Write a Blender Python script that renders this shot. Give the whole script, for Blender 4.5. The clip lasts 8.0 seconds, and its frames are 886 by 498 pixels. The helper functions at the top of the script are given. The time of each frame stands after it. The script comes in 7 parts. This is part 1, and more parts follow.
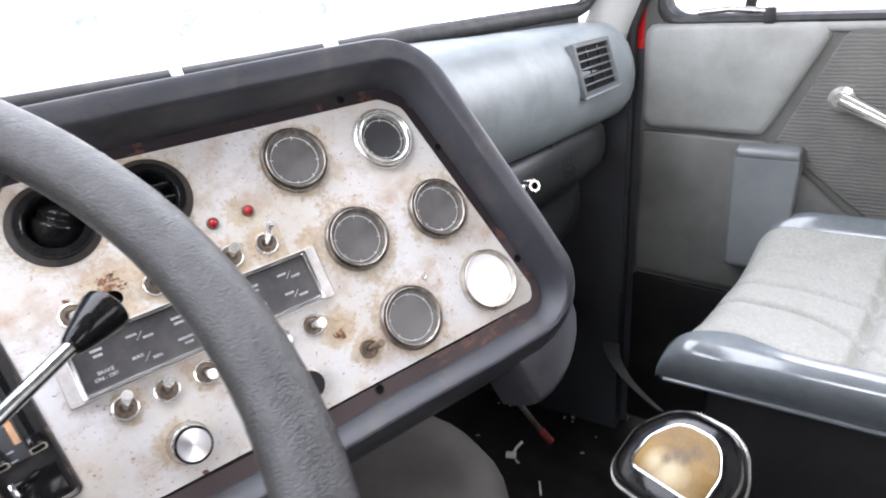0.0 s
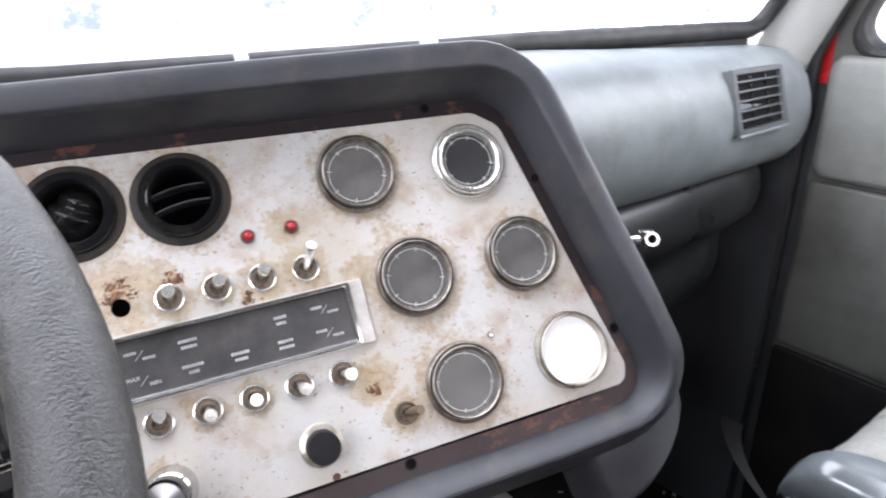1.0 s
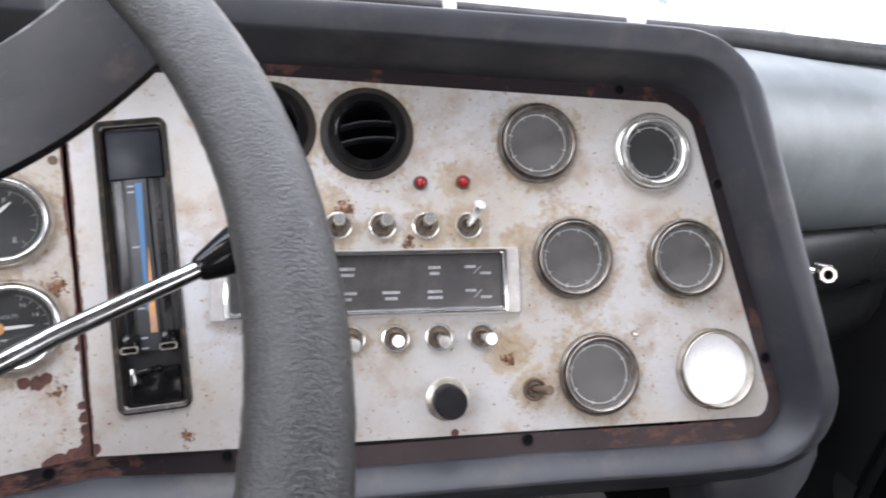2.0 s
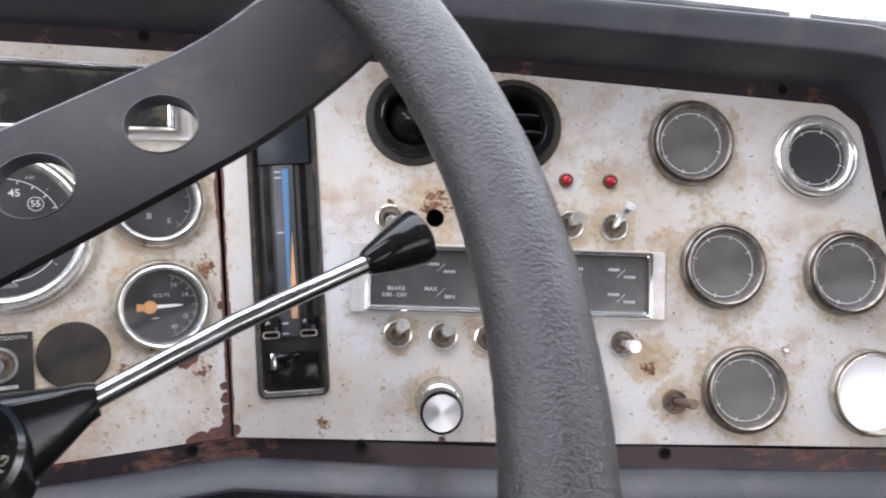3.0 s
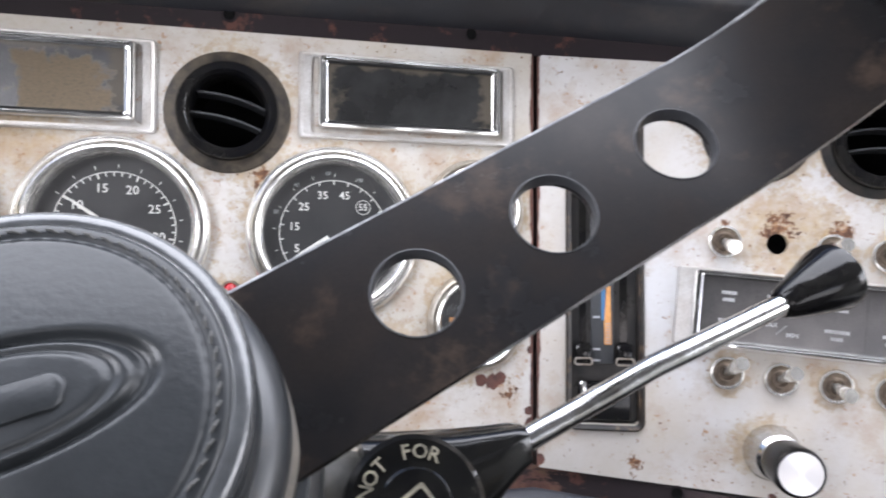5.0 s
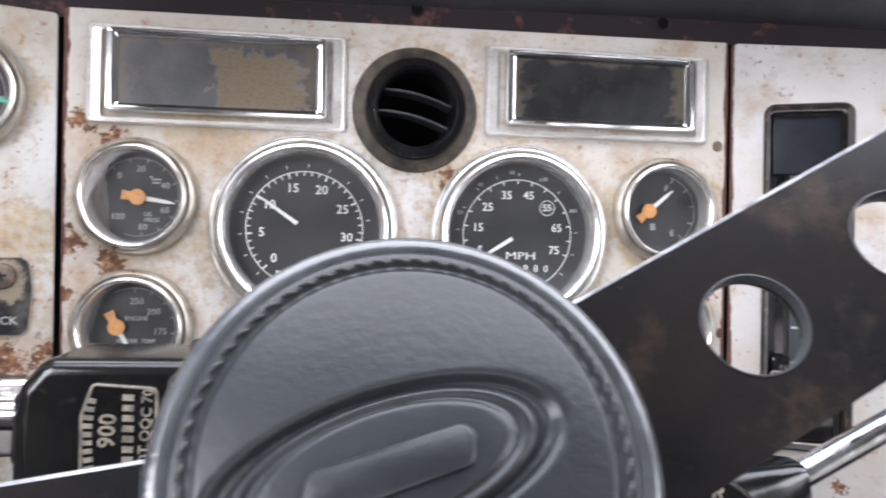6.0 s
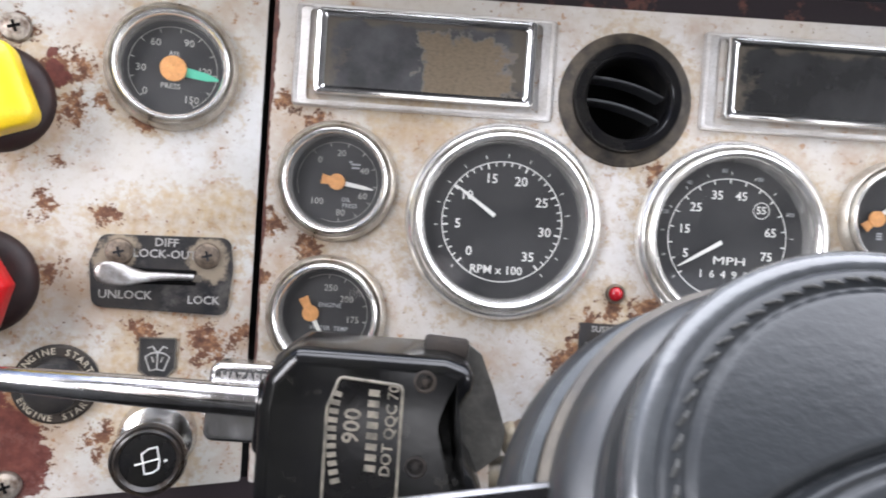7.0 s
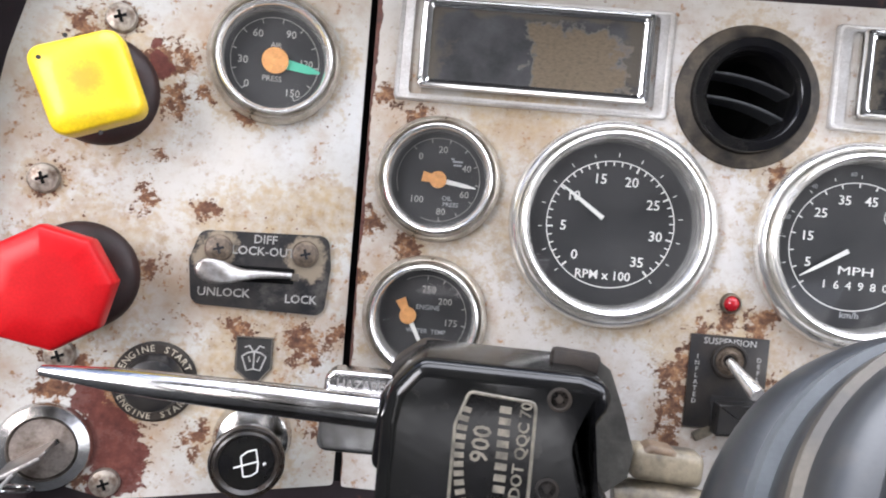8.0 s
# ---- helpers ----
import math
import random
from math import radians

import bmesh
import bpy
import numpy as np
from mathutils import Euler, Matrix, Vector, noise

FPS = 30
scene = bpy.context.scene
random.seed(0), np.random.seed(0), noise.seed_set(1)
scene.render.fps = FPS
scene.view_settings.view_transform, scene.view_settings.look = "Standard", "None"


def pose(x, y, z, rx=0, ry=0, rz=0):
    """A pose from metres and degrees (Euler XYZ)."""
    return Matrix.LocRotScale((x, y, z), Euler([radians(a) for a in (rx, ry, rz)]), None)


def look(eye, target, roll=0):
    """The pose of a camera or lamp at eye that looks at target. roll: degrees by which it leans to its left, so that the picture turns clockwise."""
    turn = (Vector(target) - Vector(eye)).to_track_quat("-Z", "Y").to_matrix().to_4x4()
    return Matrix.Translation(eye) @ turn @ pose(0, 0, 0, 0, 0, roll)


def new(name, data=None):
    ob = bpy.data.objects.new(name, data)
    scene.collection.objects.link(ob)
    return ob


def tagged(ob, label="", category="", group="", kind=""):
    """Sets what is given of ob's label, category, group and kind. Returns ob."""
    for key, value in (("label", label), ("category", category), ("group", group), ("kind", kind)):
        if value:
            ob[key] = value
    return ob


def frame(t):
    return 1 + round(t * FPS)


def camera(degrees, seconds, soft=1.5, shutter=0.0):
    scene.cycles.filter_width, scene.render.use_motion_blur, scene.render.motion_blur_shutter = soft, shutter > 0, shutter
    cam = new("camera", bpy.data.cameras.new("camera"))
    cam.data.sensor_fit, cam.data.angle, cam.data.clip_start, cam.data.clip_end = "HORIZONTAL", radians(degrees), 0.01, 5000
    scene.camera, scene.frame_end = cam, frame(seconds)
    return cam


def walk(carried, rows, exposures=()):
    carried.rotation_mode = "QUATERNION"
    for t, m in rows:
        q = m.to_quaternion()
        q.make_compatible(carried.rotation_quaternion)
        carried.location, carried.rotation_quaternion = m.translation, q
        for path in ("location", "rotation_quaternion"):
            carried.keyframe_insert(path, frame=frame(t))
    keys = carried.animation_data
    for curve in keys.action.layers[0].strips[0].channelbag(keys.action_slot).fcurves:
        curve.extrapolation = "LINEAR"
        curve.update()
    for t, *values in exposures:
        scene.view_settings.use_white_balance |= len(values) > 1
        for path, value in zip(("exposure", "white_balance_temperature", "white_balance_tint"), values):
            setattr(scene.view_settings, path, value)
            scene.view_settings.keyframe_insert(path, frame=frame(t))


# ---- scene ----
# ---- camera ----
DASH = Matrix.Translation((0, 0, 0.72)) @ Matrix.Rotation(radians(-31), 4, 'X')
cam = camera(66.2, 8.0, soft=1.9, shutter=0.35)
# seconds, eye and target in the frame of the leaning dash, roll
PATH = [
    (0, (0.2403, -0.5723, -0.1757), (0.6246, -0.2531, -0.1959), -28.61),
    (0.5, (0.3194, -0.5645, -0.1833), (0.6875, -0.2261, -0.1823), -23.93),
    (1, (0.3639, -0.5367, -0.1663), (0.6863, -0.1552, -0.1432), -19.89),
    (1.5, (0.3610, -0.5191, -0.1646), (0.6511, -0.1123, -0.1449), -11.47),
    (2, (0.3379, -0.5145, -0.1541), (0.5911, -0.0837, -0.1375), -6.70),
    (2.2, (0.3290, -0.5044, -0.1515), (0.5696, -0.0664, -0.1367), -5.99),
    (3.3, (0.2845, -0.4731, -0.1374), (0.4834, -0.0145, -0.1268), -2.95),
    (3.5, (0.2753, -0.4692, -0.1329), (0.4638, -0.0062, -0.1207), -2.64),
    (4, (0.2502, -0.4503, -0.1286), (0.4129, 0.0223, -0.1152), -1.18),
    (4.2, (0.2356, -0.4404, -0.1270), (0.3956, 0.0331, -0.1134), -0.91),
    (5.3, (0.1797, -0.3891, -0.1187), (0.2842, 0.0998, -0.1124), 0.12),
    (5.5, (0.1696, -0.3830, -0.1165), (0.2614, 0.1085, -0.1130), -0.15),
    (6, (0.1365, -0.3740, -0.1127), (0.2040, 0.1214, -0.1134), 1.06),
    (6.5, (0.1021, -0.3636, -0.1138), (0.1371, 0.1352, -0.1191), 2.77),
    (7, (0.0738, -0.3504, -0.1130), (0.0854, 0.1493, -0.1226), 3.82),
    (7.5, (0.0534, -0.3414, -0.1078), (0.0471, 0.1583, -0.1232), 4.14),
    (8, (0.0419, -0.3357, -0.1104), (0.0250, 0.1637, -0.1288), 4.95),
]
walk(cam, [(t, DASH @ look(eye, target, roll)) for t, eye, target, roll in PATH], [(t, stops, 6500, 15) for t, stops in ((0, 1.43), (0.5, 1.47), (1, 1.31), (1.5, 1.0), (2, 1.02), (3.5, 1.05), (4, 1.17), (5.5, 1.24), (6, 1.24), (6.5, 1.19), (7.5, 1.24), (8, 1.25))])
# ---- world and light ----
world = bpy.data.worlds.new("sky")
scene.world = world
world.use_nodes = True
wn = world.node_tree.nodes
sky = wn.new("ShaderNodeTexSky")
sky.sky_type, sky.sun_disc = "NISHITA", False
sky.sun_elevation, sky.sun_rotation, sky.air_density, sky.dust_density = radians(50), radians(200), 1.0, 4.0
wn["Background"].inputs["Strength"].default_value = 0.15
world.node_tree.links.new(sky.outputs[0], wn["Background"].inputs["Color"])
sun = new("sun", bpy.data.lights.new("sun", "SUN"))
sun.data.energy, sun.data.angle, sun.data.color = 0.5, radians(20), (1.0, 0.96, 0.9)
sun.matrix_world = look((-3, -6, 9), (0, 0, 0))


def window_light(name, eye, target, sx, sy, power):
    """The light of the sky that comes in by one opening."""
    ob = new(name, bpy.data.lights.new(name, "AREA"))
    ob.data.shape, ob.data.size, ob.data.size_y, ob.data.energy = "RECTANGLE", sx, sy, power
    ob.data.color = (0.90, 0.945, 1.0)
    ob.matrix_world = look(eye, target)
    return ob


window_light("windscreen_light", (0.50, -0.07, 1.24), (0.45, -0.45, 0.66), 1.60, 0.52, 9.6)
window_light("driver_window_light", (-0.44, -0.52, 1.12), (0.4, -0.3, 0.7), 0.50, 0.46, 5.0)
window_light("passenger_window_light", (1.47, -0.74, 1.16), (0.5, -0.5, 0.6), 0.70, 0.40, 3.9)
# weak added fill from behind, at an unseen, assumed rear window
window_light("rear_fill_light", (0.55, -1.50, 1.15), (0.5, 0.0, 0.7), 1.2, 0.42, 0.7)
# ---- builders ----
MM = 0.001
KR, KL, XR, XL, LR = radians(22.24), radians(15.92), 0.3561, -0.0132, radians(-1.5)
UP90 = Matrix.Rotation(radians(90), 4, "X")
# Face frames: x to the right, y up along the panel, z out of it towards the driver.
FC = DASH @ UP90
FR = DASH @ Matrix.Translation((XR, 0, -0.1)) @ Matrix.Rotation(-KR, 4, "Z") @ Matrix.Rotation(LR, 4, "X") @ Matrix.Translation((0, 0, 0.1)) @ UP90
FL = DASH @ Matrix.Translation((XL, 0, 0)) @ Matrix.Rotation(KL, 4, "Z") @ UP90
ROW = radians(-5.4)  # the rows of the right panel fall by this


def on(face, x, y, z=0.0, turn=0.0):
    """A pose on a panel, from millimetres and radians."""
    return face @ Matrix.Translation((x * MM, y * MM, z * MM)) @ Matrix.Rotation(turn, 4, "Z")


def thing(name, m, label, category, group="", kind=""):
    return_ob = new(name)
    return_ob.matrix_world = m
    return_ob.empty_display_size = 0.02
    return tagged(return_ob, label, category, group, kind)


def finish(bm, name, material, smooth=35):
    bmesh.ops.recalc_face_normals(bm, faces=bm.faces)
    me = bpy.data.meshes.new(name)
    for f in bm.faces:
        f.smooth = True
    bm.to_mesh(me)
    bm.free()
    me.set_sharp_from_angle(angle=radians(smooth))
    me.materials.append(material)
    return me


def part(name, bm, material, parent, label="", m=None, smooth=35):
    """Links a bmesh as one mesh object under a thing or a part."""
    ob = new(name, finish(bm, name, material, smooth))
    ob.parent = parent
    if m is not None:
        ob.matrix_basis = m
    return tagged(ob, label)


def solo(name, bm, material, m, label, category="", group="", kind="", smooth=35):
    ob = new(name, finish(bm, name, material, smooth))
    ob.matrix_world = m
    return tagged(ob, label, category, group, kind)


def lathe(profile, seg=48, bm=None, m=Matrix()):
    """Turns (radius, height) points in metres about z; radius 0 closes to a pole."""
    bm = bm or bmesh.new()
    rings = []
    for r, z in profile:
        if r <= 1e-9:
            rings.append([bm.verts.new(m @ Vector((0, 0, z)))])
        else:
            rings.append([bm.verts.new(m @ Vector((r * math.cos(a), r * math.sin(a), z))) for a in (2 * math.pi * i / seg for i in range(seg))])
    for a, b in zip(rings, rings[1:]):
        for i in range(seg):
            j = (i + 1) % seg
            if len(a) == 1 and len(b) == 1:
                continue
            if len(a) == 1:
                bm.faces.new((a[0], b[j], b[i]))
            elif len(b) == 1:
                bm.faces.new((a[i], a[j], b[0]))
            else:
                bm.faces.new((a[i], a[j], b[j], b[i]))
    return bm


def box(sx, sy, sz, bevel=0.0, bm=None, m=Matrix(), segs=2):
    own = bmesh.new()
    bmesh.ops.create_cube(own, size=1.0, matrix=Matrix.Diagonal((sx, sy, sz, 1)))
    if bevel:
        bmesh.ops.bevel(own, geom=own.edges[:], offset=bevel, segments=segs, profile=0.5, affect="EDGES")
    bmesh.ops.transform(own, matrix=m, verts=own.verts)
    return own if bm is None else join(bm, own)


def join(bm, own):
    me = bpy.data.meshes.new("tmp")
    own.to_mesh(me)
    own.free()
    bm.from_mesh(me)
    bpy.data.meshes.remove(me)
    return bm


def tube(points, radius, seg=14, bm=None, closed=False, caps=True):
    """A round bar along points; radius is one number or one for each point."""
    bm = bm or bmesh.new()
    pts = [Vector(p) for p in points]
    n = len(pts)
    radii = radius if isinstance(radius, (list, tuple)) else [radius] * n
    rings, side = [], None
    for i, p in enumerate(pts):
        a = pts[(i - 1) % n] if closed or i else p
        b = pts[(i + 1) % n] if closed or i < n - 1 else p
        way = (b - a).normalized()
        if side is None:
            side = way.orthogonal().normalized()
        side = (side - way * side.dot(way)).normalized()
        other = way.cross(side)
        rings.append([bm.verts.new(p + radii[i] * (math.cos(t) * side + math.sin(t) * other)) for t in (2 * math.pi * k / seg for k in range(seg))])
    for i in range(n if closed else n - 1):
        a, b = rings[i], rings[(i + 1) % n]
        for k in range(seg):
            bm.faces.new((a[k], a[(k + 1) % seg], b[(k + 1) % seg], b[k]))
    if caps and not closed:
        bm.faces.new(rings[0][::-1])
        bm.faces.new(rings[-1])
    return bm


def rounded(points, radii, seg=6):
    """A closed 2D outline with its corners rounded."""
    out, n = [], len(points)
    for i, p in enumerate(points):
        p, a, b = Vector(p), Vector(points[i - 1]), Vector(points[(i + 1) % n])
        r = radii[i] if isinstance(radii, (list, tuple)) else radii
        da, db = (a - p).normalized(), (b - p).normalized()
        if r <= 0:
            out.append(p)
            continue
        half = da.angle(db) / 2
        cut = min(r / math.tan(half), (a - p).length * 0.49, (b - p).length * 0.49)
        r = cut * math.tan(half)
        c = p + (da + db).normalized() * (r / math.sin(half))
        s, e = p + da * cut - c, p + db * cut - c
        turn = s.angle_signed(e)
        for k in range(seg + 1):
            t = -turn * k / seg
            out.append(c + Vector((s.x * math.cos(t) - s.y * math.sin(t), s.x * math.sin(t) + s.y * math.cos(t))))
    return out


def rrect(w, h, r, seg=5):
    return rounded([(-w / 2, -h / 2), (w / 2, -h / 2), (w / 2, h / 2), (-w / 2, h / 2)], r, seg)


def circle(x, y, r, seg=40):
    return [Vector((x + r * math.cos(2 * math.pi * i / seg), y + r * math.sin(2 * math.pi * i / seg))) for i in range(seg)]


def plate(outline, thick, holes=(), top=0.0, bm=None):
    """A flat sheet in the xy plane with holes; its face lies at z = top."""
    own = bmesh.new()
    edges = []
    for loop in (outline, *holes):
        vs = [own.verts.new((p[0], p[1], top - thick)) for p in loop]
        edges += [own.edges.new((vs[i - 1], vs[i])) for i in range(len(vs))]
    bmesh.ops.triangle_fill(own, use_beauty=True, edges=edges)
    got = bmesh.ops.extrude_face_region(own, geom=own.faces[:])
    bmesh.ops.translate(own, vec=(0, 0, thick), verts=[v for v in got["geom"] if isinstance(v, bmesh.types.BMVert)])
    return own if bm is None else join(bm, own)


def rings(loops, bm=None, cap_first=False, cap_last=False, closed=True):
    """Skins a row of equally long 3D loops."""
    bm = bm or bmesh.new()
    vs = [[bm.verts.new(p) for p in loop] for loop in loops]
    n = len(vs[0])
    for a, b in zip(vs, vs[1:]):
        for i in range(n if closed else n - 1):
            bm.faces.new((a[i], a[(i + 1) % n], b[(i + 1) % n], b[i]))
    if cap_first:
        bm.faces.new(vs[0][::-1])
    if cap_last:
        bm.faces.new(vs[-1])
    return bm


def frame_ring(steps, bm=None, seg=4, m=Matrix()):
    """A moulded rectangular rim: steps of (width, height, corner radius, z)."""
    return rings([[m @ Vector((p.x, p.y, z)) for p in rrect(w, h, r, seg)] for w, h, r, z in steps], bm)


def text_bm(text, size, m=Matrix(), depth=0.0002, align="CENTER", bm=None, bold=0.010):
    cu = bpy.data.curves.new("txt", "FONT")
    cu.body, cu.size, cu.extrude, cu.align_x, cu.align_y, cu.resolution_u, cu.offset = text, size, depth, align, "CENTER", 2, size * bold
    ob = bpy.data.objects.new("txt", cu)
    me = bpy.data.meshes.new_from_object(ob)
    own = bmesh.new()
    own.from_mesh(me)
    bpy.data.objects.remove(ob)
    bpy.data.meshes.remove(me)
    bpy.data.curves.remove(cu)
    bmesh.ops.transform(own, matrix=m, verts=own.verts)
    return own if bm is None else join(bm, own)


def at(x, y, z=0.0, turn=0.0):
    """A local pose from millimetres and radians."""
    return Matrix.Translation((x * MM, y * MM, z * MM)) @ Matrix.Rotation(turn, 4, "Z")


def inset(points, d):
    """Moves a closed outline inwards by d."""
    n, got = len(points), []
    for i, p in enumerate(points):
        t = (points[(i + 1) % n] - points[i - 1]).normalized()
        got.append(p + Vector((-t.y, t.x)) * d)
    return got


def cast_block(outline, radii, z0, z1, r, m):
    """A cast block with a softly rounded front edge, in millimetres."""
    pts = rounded(outline, radii, 5)
    rows = [(0.0, z0), (0.0, z1 - r)] + [(r * (1 - math.cos(a)), z1 - r + r * math.sin(a)) for a in (radians(15 * k) for k in range(1, 7))]
    rows.append((r + 0.6, z1))
    return rings([[m @ Vector((p.x * MM, p.y * MM, z * MM)) for p in inset(pts, d)] for d, z in rows], cap_first=True, cap_last=True)


# ---- materials ----
def mat(name, colour, rough=0.5, metal=0.0, spec=0.5):
    m = bpy.data.materials.new(name)
    m.use_nodes = True
    b = m.node_tree.nodes["Principled BSDF"]
    b.inputs["Base Color"].default_value = (*colour, 1)
    b.inputs["Roughness"].default_value, b.inputs["Metallic"].default_value = rough, metal
    b.inputs["Specular IOR Level"].default_value = spec
    return m


def node(m, kind, **values):
    n = m.node_tree.nodes.new(kind)
    for k, v in values.items():
        n.inputs[k.replace("_", " ")].default_value = v
    return n


def link(m, a, b):
    m.node_tree.links.new(a, b)


def noise_of(m, scale, detail=6.0, rough=0.6, coords=None):
    n = node(m, "ShaderNodeTexNoise", Scale=scale, Detail=detail, Roughness=rough)
    link(m, (coords or m.node_tree.nodes.get("co") or coords_of(m)).outputs["Object"], n.inputs["Vector"])
    return n.outputs["Fac"]


def coords_of(m):
    c = m.node_tree.nodes.new("ShaderNodeTexCoord")
    c.name = "co"
    return c


def ramp(m, fac, stops):
    r = m.node_tree.nodes.new("ShaderNodeValToRGB")
    e = r.color_ramp.elements
    while len(e) < len(stops):
        e.new(0.5)
    for el, (p, c) in zip(e, stops):
        el.position, el.color = p, (*c, 1) if len(c) == 3 else c
    link(m, fac, r.inputs[0])
    return r.outputs[0]


def grey(v):
    return (v, v, v)


def mix(m, fac, a, b):
    x = m.node_tree.nodes.new("ShaderNodeMix")
    x.data_type = "RGBA"
    for sock, v in ((x.inputs["Factor"], fac), (x.inputs["A"], a), (x.inputs["B"], b)):
        if isinstance(v, (tuple, float, int)):
            sock.default_value = (*v, 1) if isinstance(v, tuple) else v
        else:
            link(m, v, sock)
    return x.outputs["Result"]


def bump(m, fac, strength=0.2, distance=0.001):
    b = node(m, "ShaderNodeBump", Strength=strength, Distance=distance)
    link(m, fac, b.inputs["Height"])
    p = m.node_tree.nodes["Principled BSDF"]
    if p.inputs["Normal"].links:
        link(m, p.inputs["Normal"].links[0].from_socket, b.inputs["Normal"])
    link(m, b.outputs[0], p.inputs["Normal"])


def worn(name, base, dark, scale=60, rough=(0.4, 0.6), metal=0.0, bumps=0.15, fine=900, spec=0.5):
    """A surface of two tones at two scales with a fine grain."""
    m = mat(name, base, metal=metal, spec=spec)
    p = m.node_tree.nodes["Principled BSDF"]
    a, b = noise_of(m, scale, 8), noise_of(m, fine, 3)
    t = ramp(m, a, [(0.35, dark), (0.62, base)])
    g = m.node_tree.nodes.new("ShaderNodeMix")
    g.data_type, g.blend_type = "RGBA", "MULTIPLY"
    g.inputs["Factor"].default_value = 1.0
    link(m, t, g.inputs["A"])
    link(m, ramp(m, b, [(0.3, grey(0.80)), (0.7, grey(1.0))]), g.inputs["B"])
    link(m, g.outputs["Result"], p.inputs["Base Color"])
    link(m, ramp(m, a, [(0.3, grey(rough[0])), (0.7, grey(rough[1]))]), p.inputs["Roughness"])
    if bumps:
        bump(m, b, bumps, 0.0006)
    return m


def maths(m, op, a, b):
    n = m.node_tree.nodes.new("ShaderNodeMath")
    n.operation = op
    for sock, v in zip(n.inputs, (a, b)):
        if isinstance(v, (int, float)):
            sock.default_value = v
        else:
            link(m, v, sock)
    return n.outputs[0]


def nearest_spot(m, where, spots, z=0.0):
    """Distance to the nearest of some round patches (x, y, radius in millimetres), 1 at its edge."""
    best = None
    for x, y, r in spots:
        d = m.node_tree.nodes.new("ShaderNodeVectorMath")
        d.operation = "DISTANCE"
        link(m, where, d.inputs[0])
        d.inputs[1].default_value = (x * MM, y * MM, z * MM)
        v = maths(m, "MULTIPLY", d.outputs["Value"], 1 / (r * MM))
        best = v if best is None else maths(m, "MINIMUM", best, v)
    return best


def rusty_paint(name, base, rust_at, seed, rusty, stained, red=0.0, speck=0.5, soft=0.55, primer=(), chips=(), seams=()):
    """Pale silver paint, stained brown, blistered and flaked down to rust."""
    m = mat(name, base, spec=0.3)
    p = m.node_tree.nodes["Principled BSDF"]
    co = coords_of(m)
    mp = m.node_tree.nodes.new("ShaderNodeMapping")
    mp.inputs["Location"].default_value = (seed, seed * 0.7, seed * 0.3)
    link(m, co.outputs["Object"], mp.inputs["Vector"])

    def nz(scale, detail=7.0, rough=0.6, out="Fac"):
        n = node(m, "ShaderNodeTexNoise", Scale=scale, Detail=detail, Roughness=rough)
        link(m, mp.outputs[0], n.inputs["Vector"])
        return n.outputs[out]
    cloud, stain, spots, pits, grain, streak, flake = nz(9), nz(24, 9, 0.65), nz(85, 10, 0.74), nz(190, 8, 0.7), nz(1500, 2), nz(230, 6, 0.7), nz(430, 6, 0.7)
    warp = m.node_tree.nodes.new("ShaderNodeVectorMath")
    warp.operation = "MULTIPLY_ADD"
    warp.inputs[1].default_value = (0.022, 0.022, 0)
    link(m, nz(55, 6, 0.6, "Color"), warp.inputs[0])
    shift = m.node_tree.nodes.new("ShaderNodeVectorMath")
    shift.operation = "SUBTRACT"
    shift.inputs[1].default_value = (0.011, 0.011, 0)
    link(m, co.outputs["Object"], shift.inputs[0])
    link(m, shift.outputs[0], warp.inputs[2])
    c = mix(m, ramp(m, cloud, [(0.35, grey(0)), (0.7, grey(1))]), base, tuple(v * k for v, k in zip(base, (0.80, 0.74, 0.65))))
    c = mix(m, ramp(m, nz(14, 8, 0.62), [(0.46, grey(0)), (0.68, grey(soft))]), c, (0.40, 0.325, 0.225))
    c = mix(m, ramp(m, streak, [(0.36, grey(speck)), (0.52, grey(0.0))]), c, (0.30, 0.24, 0.18))
    near = maths(m, "ADD", nearest_spot(m, warp.outputs[0], stained), maths(m, "MULTIPLY_ADD", stain, 1.5))
    near = maths(m, "ADD", maths(m, "SUBTRACT", near, 1.75), streak)
    film = maths(m, "MULTIPLY", ramp(m, near, [(0.25, grey(1.0)), (0.8, grey(0.72)), (1.55, grey(0.0))]), ramp(m, streak, [(0.30, grey(1.0)), (0.66, grey(0.45))]))
    c = mix(m, film, c, ramp(m, spots, [(0.35, (0.235, 0.150, 0.072)), (0.62, (0.38, 0.28, 0.155))]))
    c = mix(m, ramp(m, stain, [(rust_at - 0.04, grey(0)), (rust_at + 0.14, grey(0.8))]), c, (0.31, 0.215, 0.14))
    rust = ramp(m, pits, [(rust_at + 0.03, grey(0)), (rust_at + 0.06, grey(1))])
    area = ramp(m, stain, [(0.46, grey(0)), (0.56, grey(1))])
    free = maths(m, "MULTIPLY", maths(m, "MULTIPLY", rust, area), ramp(m, flake, [(0.47, grey(0)), (0.53, grey(1))]))
    local = maths(m, "ADD", nearest_spot(m, warp.outputs[0], rusty), maths(m, "ADD", maths(m, "MULTIPLY", maths(m, "SUBTRACT", spots, 0.5), 2.4), maths(m, "ADD", maths(m, "MULTIPLY", maths(m, "SUBTRACT", pits, 0.5), 3.4), maths(m, "MULTIPLY", maths(m, "SUBTRACT", flake, 0.5), 3.0))))
    c = mix(m, ramp(m, local, [(0.5, grey(0.75)), (1.7, grey(0))]), c, (0.30, 0.205, 0.125))
    local = ramp(m, local, [(0.60, grey(1)), (0.66, grey(0.85)), (0.70, grey(0))])
